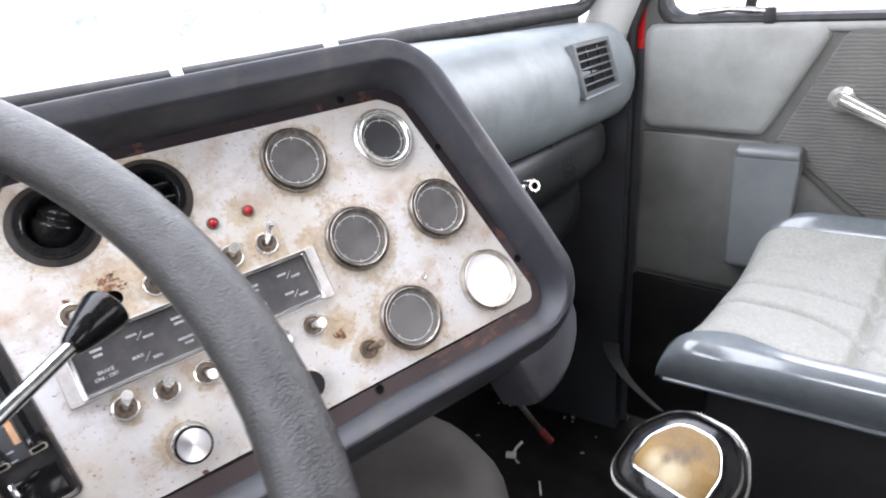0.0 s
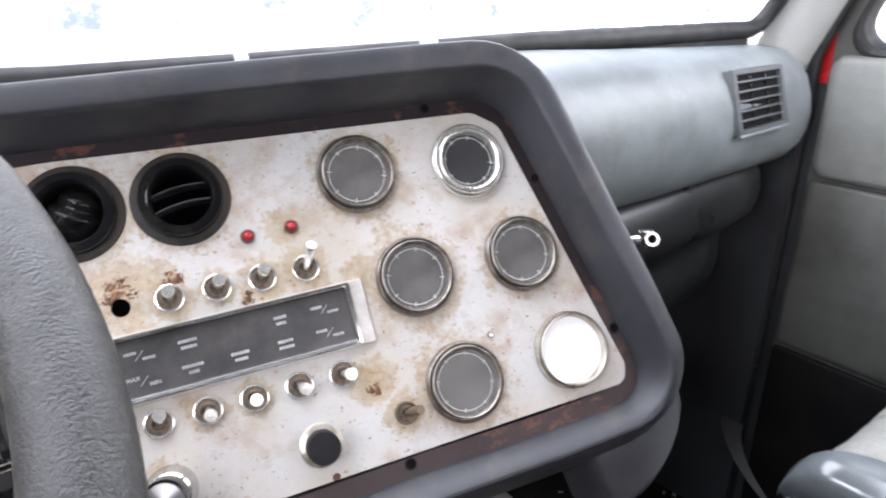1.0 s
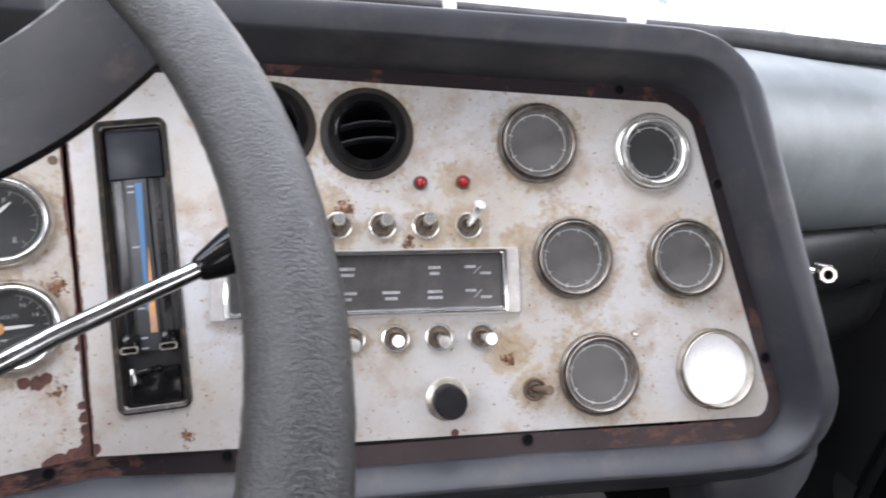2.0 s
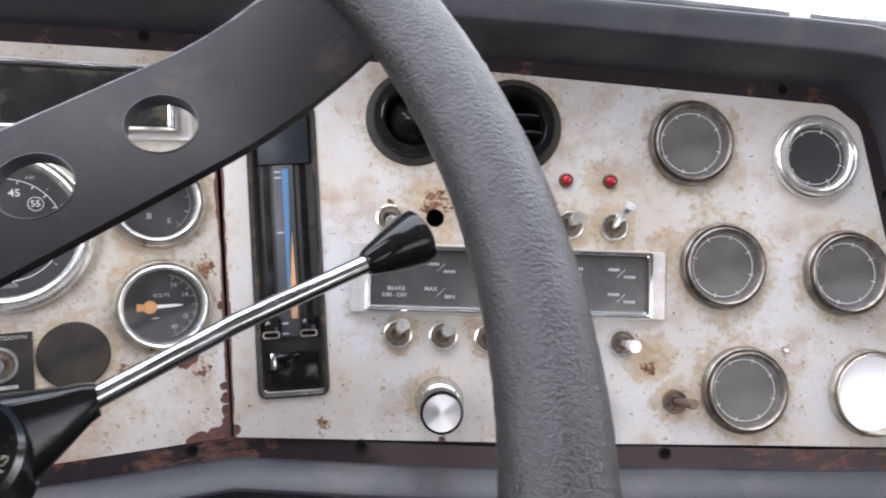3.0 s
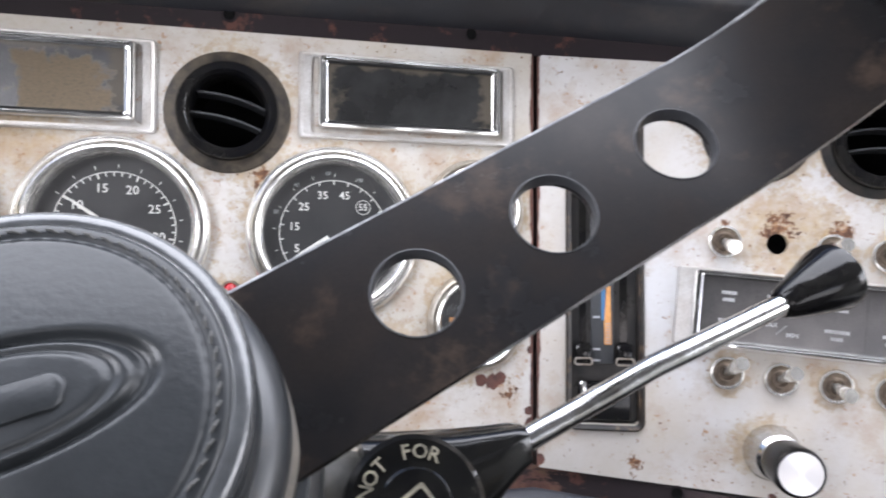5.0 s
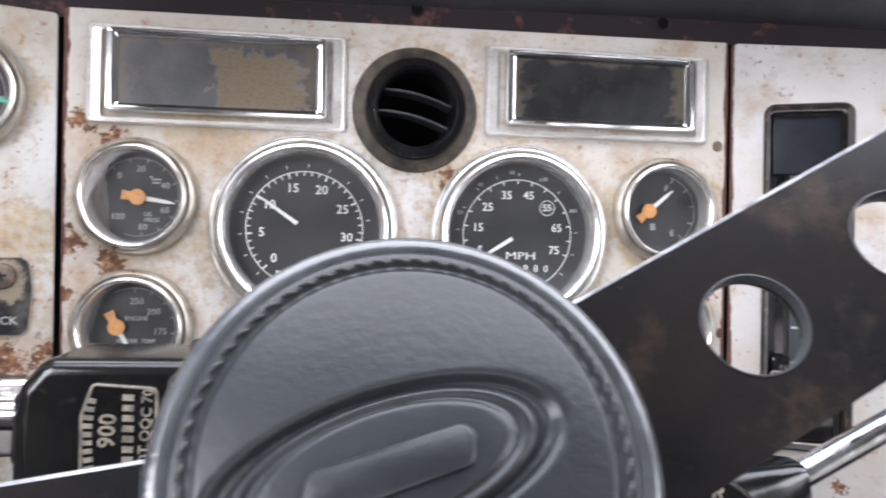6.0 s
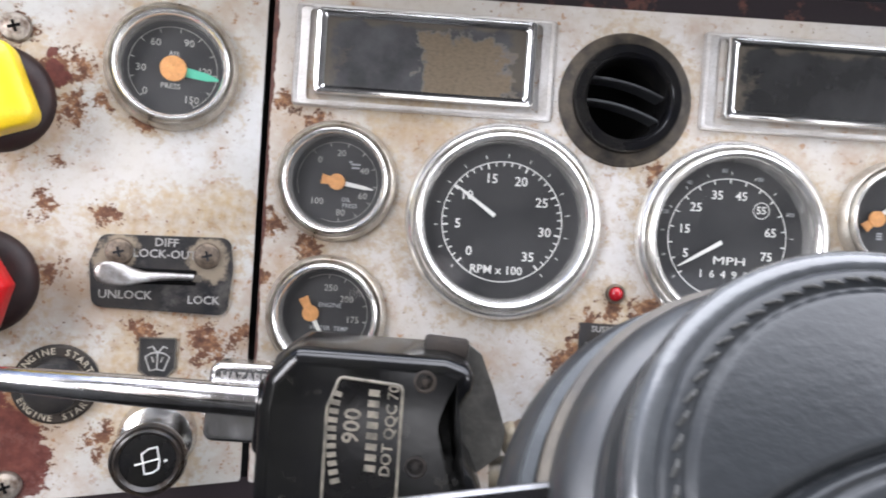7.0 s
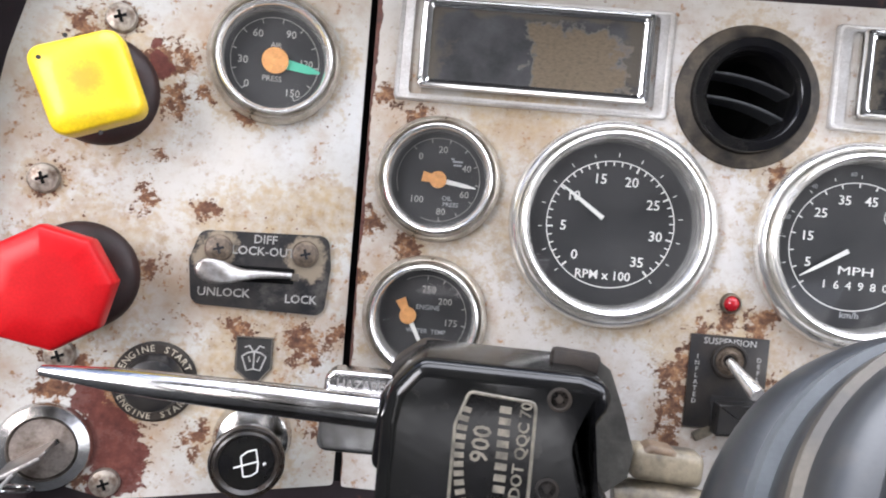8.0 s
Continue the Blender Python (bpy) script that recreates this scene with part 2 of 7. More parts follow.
    fleck = maths(m, "MULTIPLY", ramp(m, nz(330, 4, 0.6), [(0.655, grey(0)), (0.675, grey(1))]), ramp(m, nz(17, 4), [(0.42, grey(0)), (0.56, grey(1))]))
    both = maths(m, "MAXIMUM", maths(m, "MAXIMUM", free, local), fleck)
    rc = ramp(m, nz(190, 8, 0.7), [(0.34, (0.050, 0.027, 0.019)), (0.48, (0.135, 0.068, 0.040)), (0.64, (0.33, 0.185, 0.095))])
    rc = mix(m, red, rc, (0.105, 0.030, 0.020))
    c = mix(m, both, c, rc)
    if primer:
        bare = maths(m, "ADD", nearest_spot(m, warp.outputs[0], primer), maths(m, "ADD", maths(m, "MULTIPLY", maths(m, "SUBTRACT", spots, 0.5), 1.6), maths(m, "MULTIPLY", maths(m, "SUBTRACT", pits, 0.5), 0.7)))
        bare = ramp(m, bare, [(0.92, grey(0.95)), (0.98, grey(0))])
        c = mix(m, bare, c, ramp(m, pits, [(0.35, (0.075, 0.022, 0.018)), (0.65, (0.125, 0.036, 0.028))]))
        both = maths(m, "MAXIMUM", both, bare)
    if chips:
        split = m.node_tree.nodes.new("ShaderNodeSeparateXYZ")
        link(m, co.outputs["Object"], split.inputs[0])
        bare = nearest_spot(m, co.outputs["Object"], chips)
        for x in seams:
            edge = maths(m, "MULTIPLY", maths(m, "ABSOLUTE", maths(m, "SUBTRACT", split.outputs["X"], x * MM), 0), 1 / (1.7 * MM))
            bare = maths(m, "MINIMUM", bare, maths(m, "ADD", edge, maths(m, "MULTIPLY", maths(m, "SUBTRACT", stain, 0.5), 5.0)))
        bare = maths(m, "ADD", bare, maths(m, "ADD", maths(m, "MULTIPLY", maths(m, "SUBTRACT", spots, 0.5), 0.9), maths(m, "MULTIPLY", maths(m, "SUBTRACT", flake, 0.5), 0.9)))
        bare = ramp(m, bare, [(0.96, grey(0.95)), (1.02, grey(0))])
        c = mix(m, bare, c, ramp(m, pits, [(0.35, (0.050, 0.022, 0.019)), (0.65, (0.125, 0.044, 0.032))]))
        both = maths(m, "MAXIMUM", both, bare)
    link(m, c, p.inputs["Base Color"])
    link(m, ramp(m, both, [(0.0, grey(0.50)), (1.0, grey(0.88))]), p.inputs["Roughness"])
    bump(m, grain, 0.08, 0.0004)
    bump(m, maths(m, "SUBTRACT", maths(m, "MULTIPLY", streak, 0.4), both), 0.5, 0.0007)
    return m


def patchy(name, base, patch, scale, cut, rough):
    """A dark coat scuffed through to another colour in places."""
    m = mat(name, base, spec=0.2)
    p = m.node_tree.nodes["Principled BSDF"]
    a, b = noise_of(m, scale, 9, 0.65), noise_of(m, 500, 4)
    shade = ramp(m, b, [(0.3, tuple(v * 0.7 for v in base)), (0.7, base)])
    link(m, mix(m, ramp(m, a, [(cut, grey(0.85)), (cut + 0.05, grey(0))]), shade, patch), p.inputs["Base Color"])
    link(m, ramp(m, b, [(0.3, grey(rough)), (0.7, grey(rough + 0.2))]), p.inputs["Roughness"])
    bump(m, b, 0.2, 0.0006)
    return m


def smear(m, colour, scale, cut, most, fine=0.7):
    """Lays irregular smears of another colour over a material."""
    sock = m.node_tree.nodes["Principled BSDF"].inputs["Base Color"]
    link(m, mix(m, ramp(m, noise_of(m, scale, 9, fine), [(cut, grey(0)), (cut + 0.12, grey(most))]), sock.links[0].from_socket, colour), sock)


RUST_C = [(148, -205, 8), (149, -172, 9), (172, -146, 10), (186, -150, 8), (149, -184, 9), (-2, -50, 7), (13, -124, 10), (-7, -112, 8), (13, -58, 7), (153, -167, 10), (150, -192, 11), (189, -145, 8), (191, -72, 8), (-9, -140, 6), (192, -184, 13), (289, -195, 6), (343, -134, 7), (160, -152, 6), (340, -200, 5)]
STAIN_C = [(111, -104, 58), (230, -104, 57), (25, -89, 38), (24, -157, 38), (316, -89, 36), (317, -157, 37), (172, -37, 42), (172, -165, 38), (224, -184, 30), (265, -183, 30), (66, -52, 30)]
RUST_L = [(-131, -36, 8), (-114, -31, 8), (-140, -106, 9), (-129, -186, 9), (-100, -52, 9), (-86, -44, 8), (-94, -46, 9), (-88, -62, 8), (-94, -91, 5), (-70, -114, 6), (-97, -110, 6), (-106, -209, 17), (-102, -232, 15), (-131, -199, 10), (-53, -170, 8), (-21, -176, 13), (-15, -212, 10), (-67, -224, 8), (-58, -70, 5), (-73, -60, 5), (-4, -169, 6), (-93, -144, 8), (-122, -240, 10), (-118, -192, 8)]
STAIN_L = [(-45, -40, 36), (-119, -64, 38), (-122, -148, 40), (-140, -105, 15), (-43, -141, 42), (-44, -183, 26), (-88, -195, 26), (-42, -221, 28), (-20, -110, 20)]
RUST_R = [(146, -100, 11), (223, -131, 6), (178, -103, 5), (115, -100, 4), (60, -244, 6), (184, -100, 6), (131, -226, 4), (285, -222, 4)]
STAIN_R = [(147, -102, 32), (168, -100, 22), (175, -114, 17), (206, -117, 15), (237, -120, 18), (266, -124, 20), (175, -194, 15), (206, -197, 14), (342, -155, 42), (350, -241, 40), (327, -68, 38), (429, -166, 37), (301, -245, 18), (130, -228, 18), (262, -90, 16), (285, -215, 18), (134, -40, 42), (203, -50, 42), (115, -187, 14), (305, -140, 16)]
CHIPS_C = [(352, -214, 3), (353, -222, 4), (354, -230, 4.5), (354, -238, 5), (351, -245, 5.5), (344, -246, 5.5), (336, -247, 5.5), (330, -248, 4), (321, -194, 4), (328, -195, 5), (333, -193, 4), (353, -160, 3), (353, -176, 2.5)]
PAINT_C = rusty_paint("silver_paint_rusted", (0.495, 0.488, 0.475), 0.545, 1.3, RUST_C, STAIN_C, speck=0.22, soft=0.38, chips=CHIPS_C, seams=(-11.5, 355))
PAINT_L = rusty_paint("silver_paint_blistered", (0.46, 0.465, 0.455), 0.538, 4.1, RUST_L, STAIN_L, 0.12, 0.22, 0.35, [(-107, -222, 15), (-103, -240, 13), (-117, -204, 9), (-98, -230, 11), (-95, -49, 5), (-99, -40, 4)])
PAINT_R = rusty_paint("silver_paint_stained", (0.50, 0.498, 0.50), 0.565, 7.7, RUST_R, STAIN_R, 0.0, 0.10, chips=[(3, -243, 3), (240, -268, 3), (140, -260, 2.5)], seams=(1.2,))
FLANGE = patchy("purple_brown_flange", (0.018, 0.0125, 0.0145), (0.085, 0.036, 0.027), 42, 0.375, 0.5)
rubbed = FLANGE.node_tree.nodes["Principled BSDF"].inputs["Base Color"]
drawn = FLANGE.node_tree.nodes.new("ShaderNodeMapping")
drawn.inputs["Scale"].default_value = (0.3, 1.0, 1.0)
link(FLANGE, FLANGE.node_tree.nodes["co"].outputs["Object"], drawn.inputs[0])
streaks = node(FLANGE, "ShaderNodeTexNoise", Scale=170.0, Detail=7.0, Roughness=0.66)
link(FLANGE, drawn.outputs[0], streaks.inputs["Vector"])
scrapes = nearest_spot(FLANGE, FLANGE.node_tree.nodes["co"].outputs["Object"], [(735, -155, 46), (690, -138, 24), (345, 0, 34), (310, 0, 24)], -268)
scrapes = maths(FLANGE, "ADD", scrapes, maths(FLANGE, "MULTIPLY", maths(FLANGE, "SUBTRACT", streaks.outputs["Fac"], 0.47), 5.0))
ochre = ramp(FLANGE, noise_of(FLANGE, 90, 6, 0.65), [(0.36, (0.065, 0.032, 0.027)), (0.52, (0.120, 0.058, 0.044)), (0.66, (0.150, 0.090, 0.062))])
dusty = maths(FLANGE, "ADD", nearest_spot(FLANGE, FLANGE.node_tree.nodes["co"].outputs["Object"], [(735, -155, 95), (600, -100, 90), (500, -60, 70)], -268), maths(FLANGE, "SUBTRACT", noise_of(FLANGE, 40, 7, 0.7), 0.5))
link(FLANGE, mix(FLANGE, ramp(FLANGE, dusty, [(0.7, grey(0.7)), (1.15, grey(0))]), rubbed.links[0].from_socket, (0.062, 0.046, 0.045)), rubbed)
link(FLANGE, mix(FLANGE, ramp(FLANGE, scrapes, [(0.5, grey(0.75)), (1.0, grey(0))]), rubbed.links[0].from_socket, ochre), rubbed)
PAD = worn("dark_grey_vinyl_pad", (0.041, 0.0428, 0.050), (0.028, 0.029, 0.035), 14, (0.36, 0.48), bumps=0.2, fine=1400, spec=0.42)
smear(PAD, (0.075, 0.064, 0.058), 16, 0.52, 0.5)
smear(PAD, (0.050, 0.026, 0.022), 34, 0.60, 0.5)
CHROME = worn("chrome", (0.78, 0.78, 0.78), (0.6, 0.58, 0.55), 120, (0.1, 0.24), 1.0, 0.0)
DARK_CHROME = worn("tarnished_chrome", (0.38, 0.35, 0.315), (0.16, 0.135, 0.11), 110, (0.28, 0.44), 0.7, 0.1)
smear(DARK_CHROME, (0.20, 0.12, 0.07), 90, 0.52, 0.6)
BEZEL = worn("satin_bezel_plating", (0.92, 0.91, 0.885), (0.80, 0.77, 0.71), 70, (0.14, 0.26), 0.82, 0.0)
smear(BEZEL, (0.34, 0.25, 0.16), 170, 0.66, 0.45)
DULL_CHROME = worn("dulled_chrome", (0.76, 0.745, 0.72), (0.50, 0.45, 0.39), 90, (0.14, 0.30), 0.88, 0.03)
STEEL = worn("grey_steel", (0.45, 0.44, 0.43), (0.25, 0.22, 0.2), 120, (0.3, 0.5), 0.9, 0.1)
BLACK = worn("black_plastic", (0.012, 0.012, 0.013), (0.026, 0.024, 0.022), 60, (0.24, 0.42), bumps=0.1, spec=0.32)
GLOSSY = worn("glossy_black_plastic", (0.004, 0.004, 0.005), (0.012, 0.0115, 0.0105), 50, (0.07, 0.18), bumps=0.05, fine=300, spec=0.28)
smear(GLOSSY, (0.050, 0.042, 0.033), 260, 0.63, 0.35)
DIAL = worn("dial_black", (0.0075, 0.0090, 0.0108), (0.0115, 0.0125, 0.0140), 60, (0.5, 0.6), bumps=0.0)
DIAL_GREY = worn("faded_dial", (0.096, 0.088, 0.083), (0.060, 0.055, 0.051), 55, (0.5, 0.6), bumps=0.0)
WHITE = mat("white_print", (0.75, 0.75, 0.72), 0.5)
FAINT = mat("faint_print", (0.30, 0.31, 0.32), 0.6)
ORANGE = worn("orange_needle", (0.75, 0.36, 0.12), (0.6, 0.27, 0.08), 300, (0.5, 0.6), bumps=0)
GREEN = mat("green_print", (0.06, 0.42, 0.28), 0.5)
RED = worn("red_plastic", (0.53, 0.008, 0.011), (0.43, 0.006, 0.009), 40, (0.3, 0.42), bumps=0.05, spec=0.2)
YELLOW = worn("yellow_plastic", (0.86, 0.62, 0.01), (0.68, 0.46, 0.015), 50, (0.3, 0.45), bumps=0.08)
smudge = nearest_spot(YELLOW, YELLOW.node_tree.nodes["co"].outputs["Object"], [(2, -1, 13)], 36)
smudge = maths(YELLOW, "ADD", smudge, maths(YELLOW, "SUBTRACT", noise_of(YELLOW, 260, 6, 0.7), 0.5))
yb = YELLOW.node_tree.nodes["Principled BSDF"].inputs["Base Color"]
link(YELLOW, mix(YELLOW, ramp(YELLOW, smudge, [(0.2, grey(0.8)), (1.1, grey(0))]), yb.links[0].from_socket, (0.34, 0.225, 0.02)), yb)
RED_LENS = mat("red_lens", (0.32, 0.008, 0.014), 0.15)
BLUE = mat("blue_print", (0.04, 0.14, 0.28), 0.5)
# black face lightened in colour for the sky's reflection in its gloss
STRIPFACE = worn("reflection_greyed_label_face", (0.045, 0.044, 0.044), (0.085, 0.080, 0.078), 26, (0.14, 0.26), bumps=0)
DUSTFLANGE = worn("dust_caked_flange", (0.080, 0.064, 0.046), (0.014, 0.0125, 0.0115), 75, (0.45, 0.65), spec=0.3)
smear(DUSTFLANGE, (0.105, 0.084, 0.062), 55, 0.55, 0.6)
RUBBER = worn("rim_rubber", (0.0165, 0.0160, 0.0160), (0.025, 0.0242, 0.0236), 85, (0.27, 0.44), bumps=0.18, fine=900, spec=0.46)
smear(RUBBER, (0.060, 0.057, 0.054), 300, 0.60, 0.3)
smear(RUBBER, (0.012, 0.0118, 0.0116), 520, 0.55, 0.45)
bump(RUBBER, ramp(RUBBER, noise_of(RUBBER, 760, 4, 0.62), [(0.34, grey(0)), (0.60, grey(1))]), 0.42, 0.0006)

SPOKE = worn("black_spoke_paint", (0.0080, 0.0078, 0.0084), (0.016, 0.0132, 0.0120), 30, (0.18, 0.30), bumps=0.02, spec=0.18)
smear(SPOKE, (0.045, 0.031, 0.023), 42, 0.54, 0.55)
smear(SPOKE, (0.07, 0.063, 0.056), 130, 0.66, 0.4)
HUB = worn("hub_vinyl", (0.0190, 0.0212, 0.0232), (0.0130, 0.0146, 0.0160), 25, (0.27, 0.38), bumps=0.18, fine=520, spec=0.33)
COLLAR = worn("satin_hub_collar", (0.022, 0.0245, 0.027), (0.017, 0.0185, 0.020), 40, (0.34, 0.42), bumps=0.03, spec=0.75)
band = COLLAR.node_tree.nodes["Principled BSDF"].inputs["Base Color"]
grimy = ramp(COLLAR, noise_of(COLLAR, 140, 8, 0.7), [(0.54, grey(0)), (0.70, grey(0.25))])
link(COLLAR, mix(COLLAR, grimy, band.links[0].from_socket, (0.085, 0.068, 0.050)), band)
PADEDGE = worn("rolled_pad_edge", (0.050, 0.054, 0.057), (0.032, 0.034, 0.036), 60, (0.16, 0.28), bumps=0.15, fine=500, spec=0.9)
STITCH = worn("stitch_thread", (0.060, 0.060, 0.057), (0.028, 0.028, 0.026), 300, (0.6, 0.8))
TAN = worn("tan_ring", (0.17, 0.115, 0.07), (0.09, 0.06, 0.04), 60, (0.5, 0.6))
# grey panel whose base is darkened for the shade below the pad; smears are scuffs
LOWERDASH = worn("shade_darkened_lower_dash", (0.018, 0.019, 0.020), (0.007, 0.0075, 0.008), 9, (0.25, 0.45), bumps=0.15)
smear(LOWERDASH, (0.060, 0.062, 0.062), 16, 0.57, 0.5)
# unseen walls and roof, darkened so glossy blacks reflect less light
DARKCAB = worn("unseen_dimmed_lining", (0.13, 0.13, 0.13), (0.10, 0.10, 0.10), 8, (0.6, 0.8))
BLUEGREY = worn("blue_grey_vinyl", (0.208, 0.230, 0.236), (0.128, 0.145, 0.150), 13, (0.34, 0.5), bumps=0.15, fine=800)
smear(BLUEGREY, (0.105, 0.116, 0.120), 9, 0.50, 0.55)
smear(BLUEGREY, (0.30, 0.32, 0.325), 30, 0.60, 0.3)
# near-black base carries the shade of the footwell
FOOTWELL = worn("footwell_shade_black", (0.007, 0.007, 0.0075), (0.012, 0.0115, 0.011), 10, (0.5, 0.7), spec=0.18)
# black that paints the shade inside holes, throats and slots
DEPTH_SHADE = mat("black_depth_shade", (0.003, 0.003, 0.003), 0.8, spec=0.1)
DUSTBLACK = worn("dust_browned_black", (0.045, 0.036, 0.029), (0.014, 0.0135, 0.0135), 45, (0.5, 0.65), spec=0.25)
RIMBROWN = worn("brown_edged_rim", (0.016, 0.0145, 0.0140), (0.030, 0.024, 0.020), 70, (0.3, 0.5), spec=0.3)
smear(RIMBROWN, (0.15, 0.10, 0.062), 130, 0.54, 0.75)
INKBLUE = worn("ink_blue_cover", (0.010, 0.012, 0.018), (0.018, 0.020, 0.026), 40, (0.34, 0.48), bumps=0.03, spec=0.22)
# pale coat that paints the sky's light on the spoke edges
EDGE = worn("sky_lit_edge", (0.30, 0.30, 0.31), (0.05, 0.05, 0.05), 70, (0.25, 0.4), 0.5)
DARKTRIM = worn("dark_lower_dash", (0.045, 0.048, 0.052), (0.03, 0.03, 0.034), 10, (0.35, 0.6), bumps=0.15)
DOORTRIM = worn("door_vinyl", (0.28, 0.285, 0.27), (0.20, 0.202, 0.19), 9, (0.42, 0.55), bumps=0.25, fine=700)
CLOTH = worn("seat_cloth", (0.335, 0.332, 0.306), (0.265, 0.262, 0.242), 260, (0.85, 0.95), bumps=0.8, fine=900)
smear(CLOTH, (0.22, 0.215, 0.195), 22, 0.50, 0.4)
SEATVINYL = worn("seat_vinyl", (0.150, 0.165, 0.174), (0.122, 0.136, 0.145), 40, (0.13, 0.20), bumps=0.08, fine=900, spec=0.8)
BOXGREY = worn("grey_door_box", (0.150, 0.160, 0.164), (0.130, 0.140, 0.145), 30, (0.3, 0.4), bumps=0.08)
SLATE = worn("slate_vent_plastic", (0.075, 0.085, 0.09), (0.05, 0.056, 0.06), 40, (0.35, 0.5))
# base darkened for footwell shade, paler dirt mixed in
FLOOR = worn("shaded_dirty_floor_mat", (0.008, 0.008, 0.008), (0.018, 0.016, 0.015), 12, (0.6, 0.85), bumps=0.4, fine=300, spec=0.2)
CABPAINT = worn("cab_trim", (0.52, 0.52, 0.50), (0.44, 0.44, 0.43), 8, (0.45, 0.6))
REDPAINT = worn("red_body_paint", (0.5, 0.015, 0.02), (0.4, 0.012, 0.015), 12, (0.2, 0.35), bumps=0)
GASKET = worn("window_rubber", (0.008, 0.008, 0.009), (0.018, 0.018, 0.018), 40, (0.5, 0.7))
GROUND = worn("pale_gravel", (0.66, 0.65, 0.63), (0.52, 0.51, 0.49), 3, (0.8, 0.95), bumps=0.5, fine=40)
BRASS = worn("amber_cap_plastic", (0.19, 0.120, 0.042), (0.135, 0.082, 0.028), 60, (0.42, 0.55), 0.0, 0.1, spec=0.2)
co_b = BRASS.node_tree.nodes["co"].outputs["Object"]
amber = BRASS.node_tree.nodes["Principled BSDF"].inputs["Base Color"]
pale = maths(BRASS, "ADD", nearest_spot(BRASS, co_b, [(1, -8, 11), (-9, -7, 8)], 22), maths(BRASS, "SUBTRACT", noise_of(BRASS, 120, 5), 0.5))
tone = mix(BRASS, ramp(BRASS, pale, [(0.15, grey(0.6)), (1.0, grey(0))]), amber.links[0].from_socket, (0.40, 0.35, 0.235))
grime = maths(BRASS, "ADD", nearest_spot(BRASS, co_b, [(-1, 1, 6), (5, 6, 5), (3, 2, 5), (-4, -3, 4)], 22), maths(BRASS, "MULTIPLY", maths(BRASS, "SUBTRACT", noise_of(BRASS, 200, 6, 0.7), 0.5), 2.0))
link(BRASS, mix(BRASS, ramp(BRASS, grime, [(0.2, grey(0.8)), (1.0, grey(0))]), tone, (0.075, 0.055, 0.038)), amber)


def glass(name, dust=0.0, tint=(1, 1, 1), shine=1.5):
    """A thin clear pane with a film of dust, its blotches also painting cloudy reflections: see-through straight on,
    glossy at the rim.
    """
    m = bpy.data.materials.new(name)
    m.use_nodes = True
    t = m.node_tree
    t.nodes.remove(t.nodes["Principled BSDF"])
    out = t.nodes["Material Output"]
    clear, gloss, film, fres = (t.nodes.new(k) for k in ("ShaderNodeBsdfTransparent", "ShaderNodeBsdfGlossy", "ShaderNodeBsdfDiffuse", "ShaderNodeFresnel"))
    clear.inputs["Color"].default_value = (*tint, 1)
    gloss.inputs["Roughness"].default_value = 0.03
    film.inputs["Color"].default_value = (0.41, 0.40, 0.385, 1)
    fres.inputs["IOR"].default_value = shine
    a, b = t.nodes.new("ShaderNodeMixShader"), t.nodes.new("ShaderNodeMixShader")
    # uneven film: dust together with painted hazy reflections
    spots = ramp(m, noise_of(m, 30, 8), [(0.36, grey(dust * 0.35)), (0.68, grey(dust * 2.0))])
    specks = ramp(m, noise_of(m, 620, 4, 0.6), [(0.66, grey(0)), (0.71, grey(min(0.4, dust * 12)))])
    link(m, maths(m, "MAXIMUM", spots, specks), a.inputs[0])
    link(m, clear.outputs[0], a.inputs[1])
    link(m, film.outputs[0], a.inputs[2])
    link(m, fres.outputs[0], b.inputs[0])
    link(m, a.outputs[0], b.inputs[1])
    link(m, gloss.outputs[0], b.inputs[2])
    link(m, b.outputs[0], out.inputs["Surface"])
    return m


BLANK = worn("blank_white_face", (0.95, 0.95, 0.95), (0.93, 0.93, 0.93), 30, (0.2, 0.3), bumps=0)
LENS = glass("dial_glass", 0.032, shine=1.28)
DUSTY = glass("dusty_dial_glass", 0.09, shine=1.25)
PANE = glass("window_glass", 0.0, shine=1.04)
RAISED = worn("worn_raised_print", (0.27, 0.24, 0.19), (0.11, 0.10, 0.08), 200, (0.5, 0.6))
RUSTSCREW = worn("rusty_screw_head", (0.40, 0.36, 0.31), (0.12, 0.080, 0.058), 260, (0.35, 0.55), 0.6, 0.2)
DIMPRINT = worn("worn_grey_print", (0.46, 0.46, 0.46), (0.24, 0.24, 0.24), 160, (0.5, 0.6), bumps=0)
GREYPRINT = worn("greyed_print", (0.40, 0.395, 0.38), (0.25, 0.24, 0.22), 240, (0.5, 0.6), bumps=0)
BRONZE = worn("browned_grey_plastic", (0.105, 0.09, 0.07), (0.05, 0.044, 0.037), 60, (0.5, 0.65))
DULLSTEEL = worn("browned_steel", (0.32, 0.28, 0.25), (0.14, 0.11, 0.09), 160, (0.35, 0.5), 0.7, 0.15)
GRIMESTEEL = worn("grime_brown_steel", (0.20, 0.155, 0.115), (0.065, 0.048, 0.036), 220, (0.4, 0.6), 0.5, 0.15)
OLDPRINT = worn("old_cream_print", (0.55, 0.50, 0.40), (0.26, 0.22, 0.16), 260, (0.5, 0.7))
KNOBBLACK = worn("browned_knob_black", (0.011, 0.010, 0.0095), (0.048, 0.036, 0.027), 120, (0.22, 0.40), bumps=0.05, spec=0.5)
PALEBAND = worn("pale_satin_band", (0.105, 0.116, 0.124), (0.075, 0.082, 0.088), 60, (0.36, 0.46), bumps=0.05, spec=0.6)
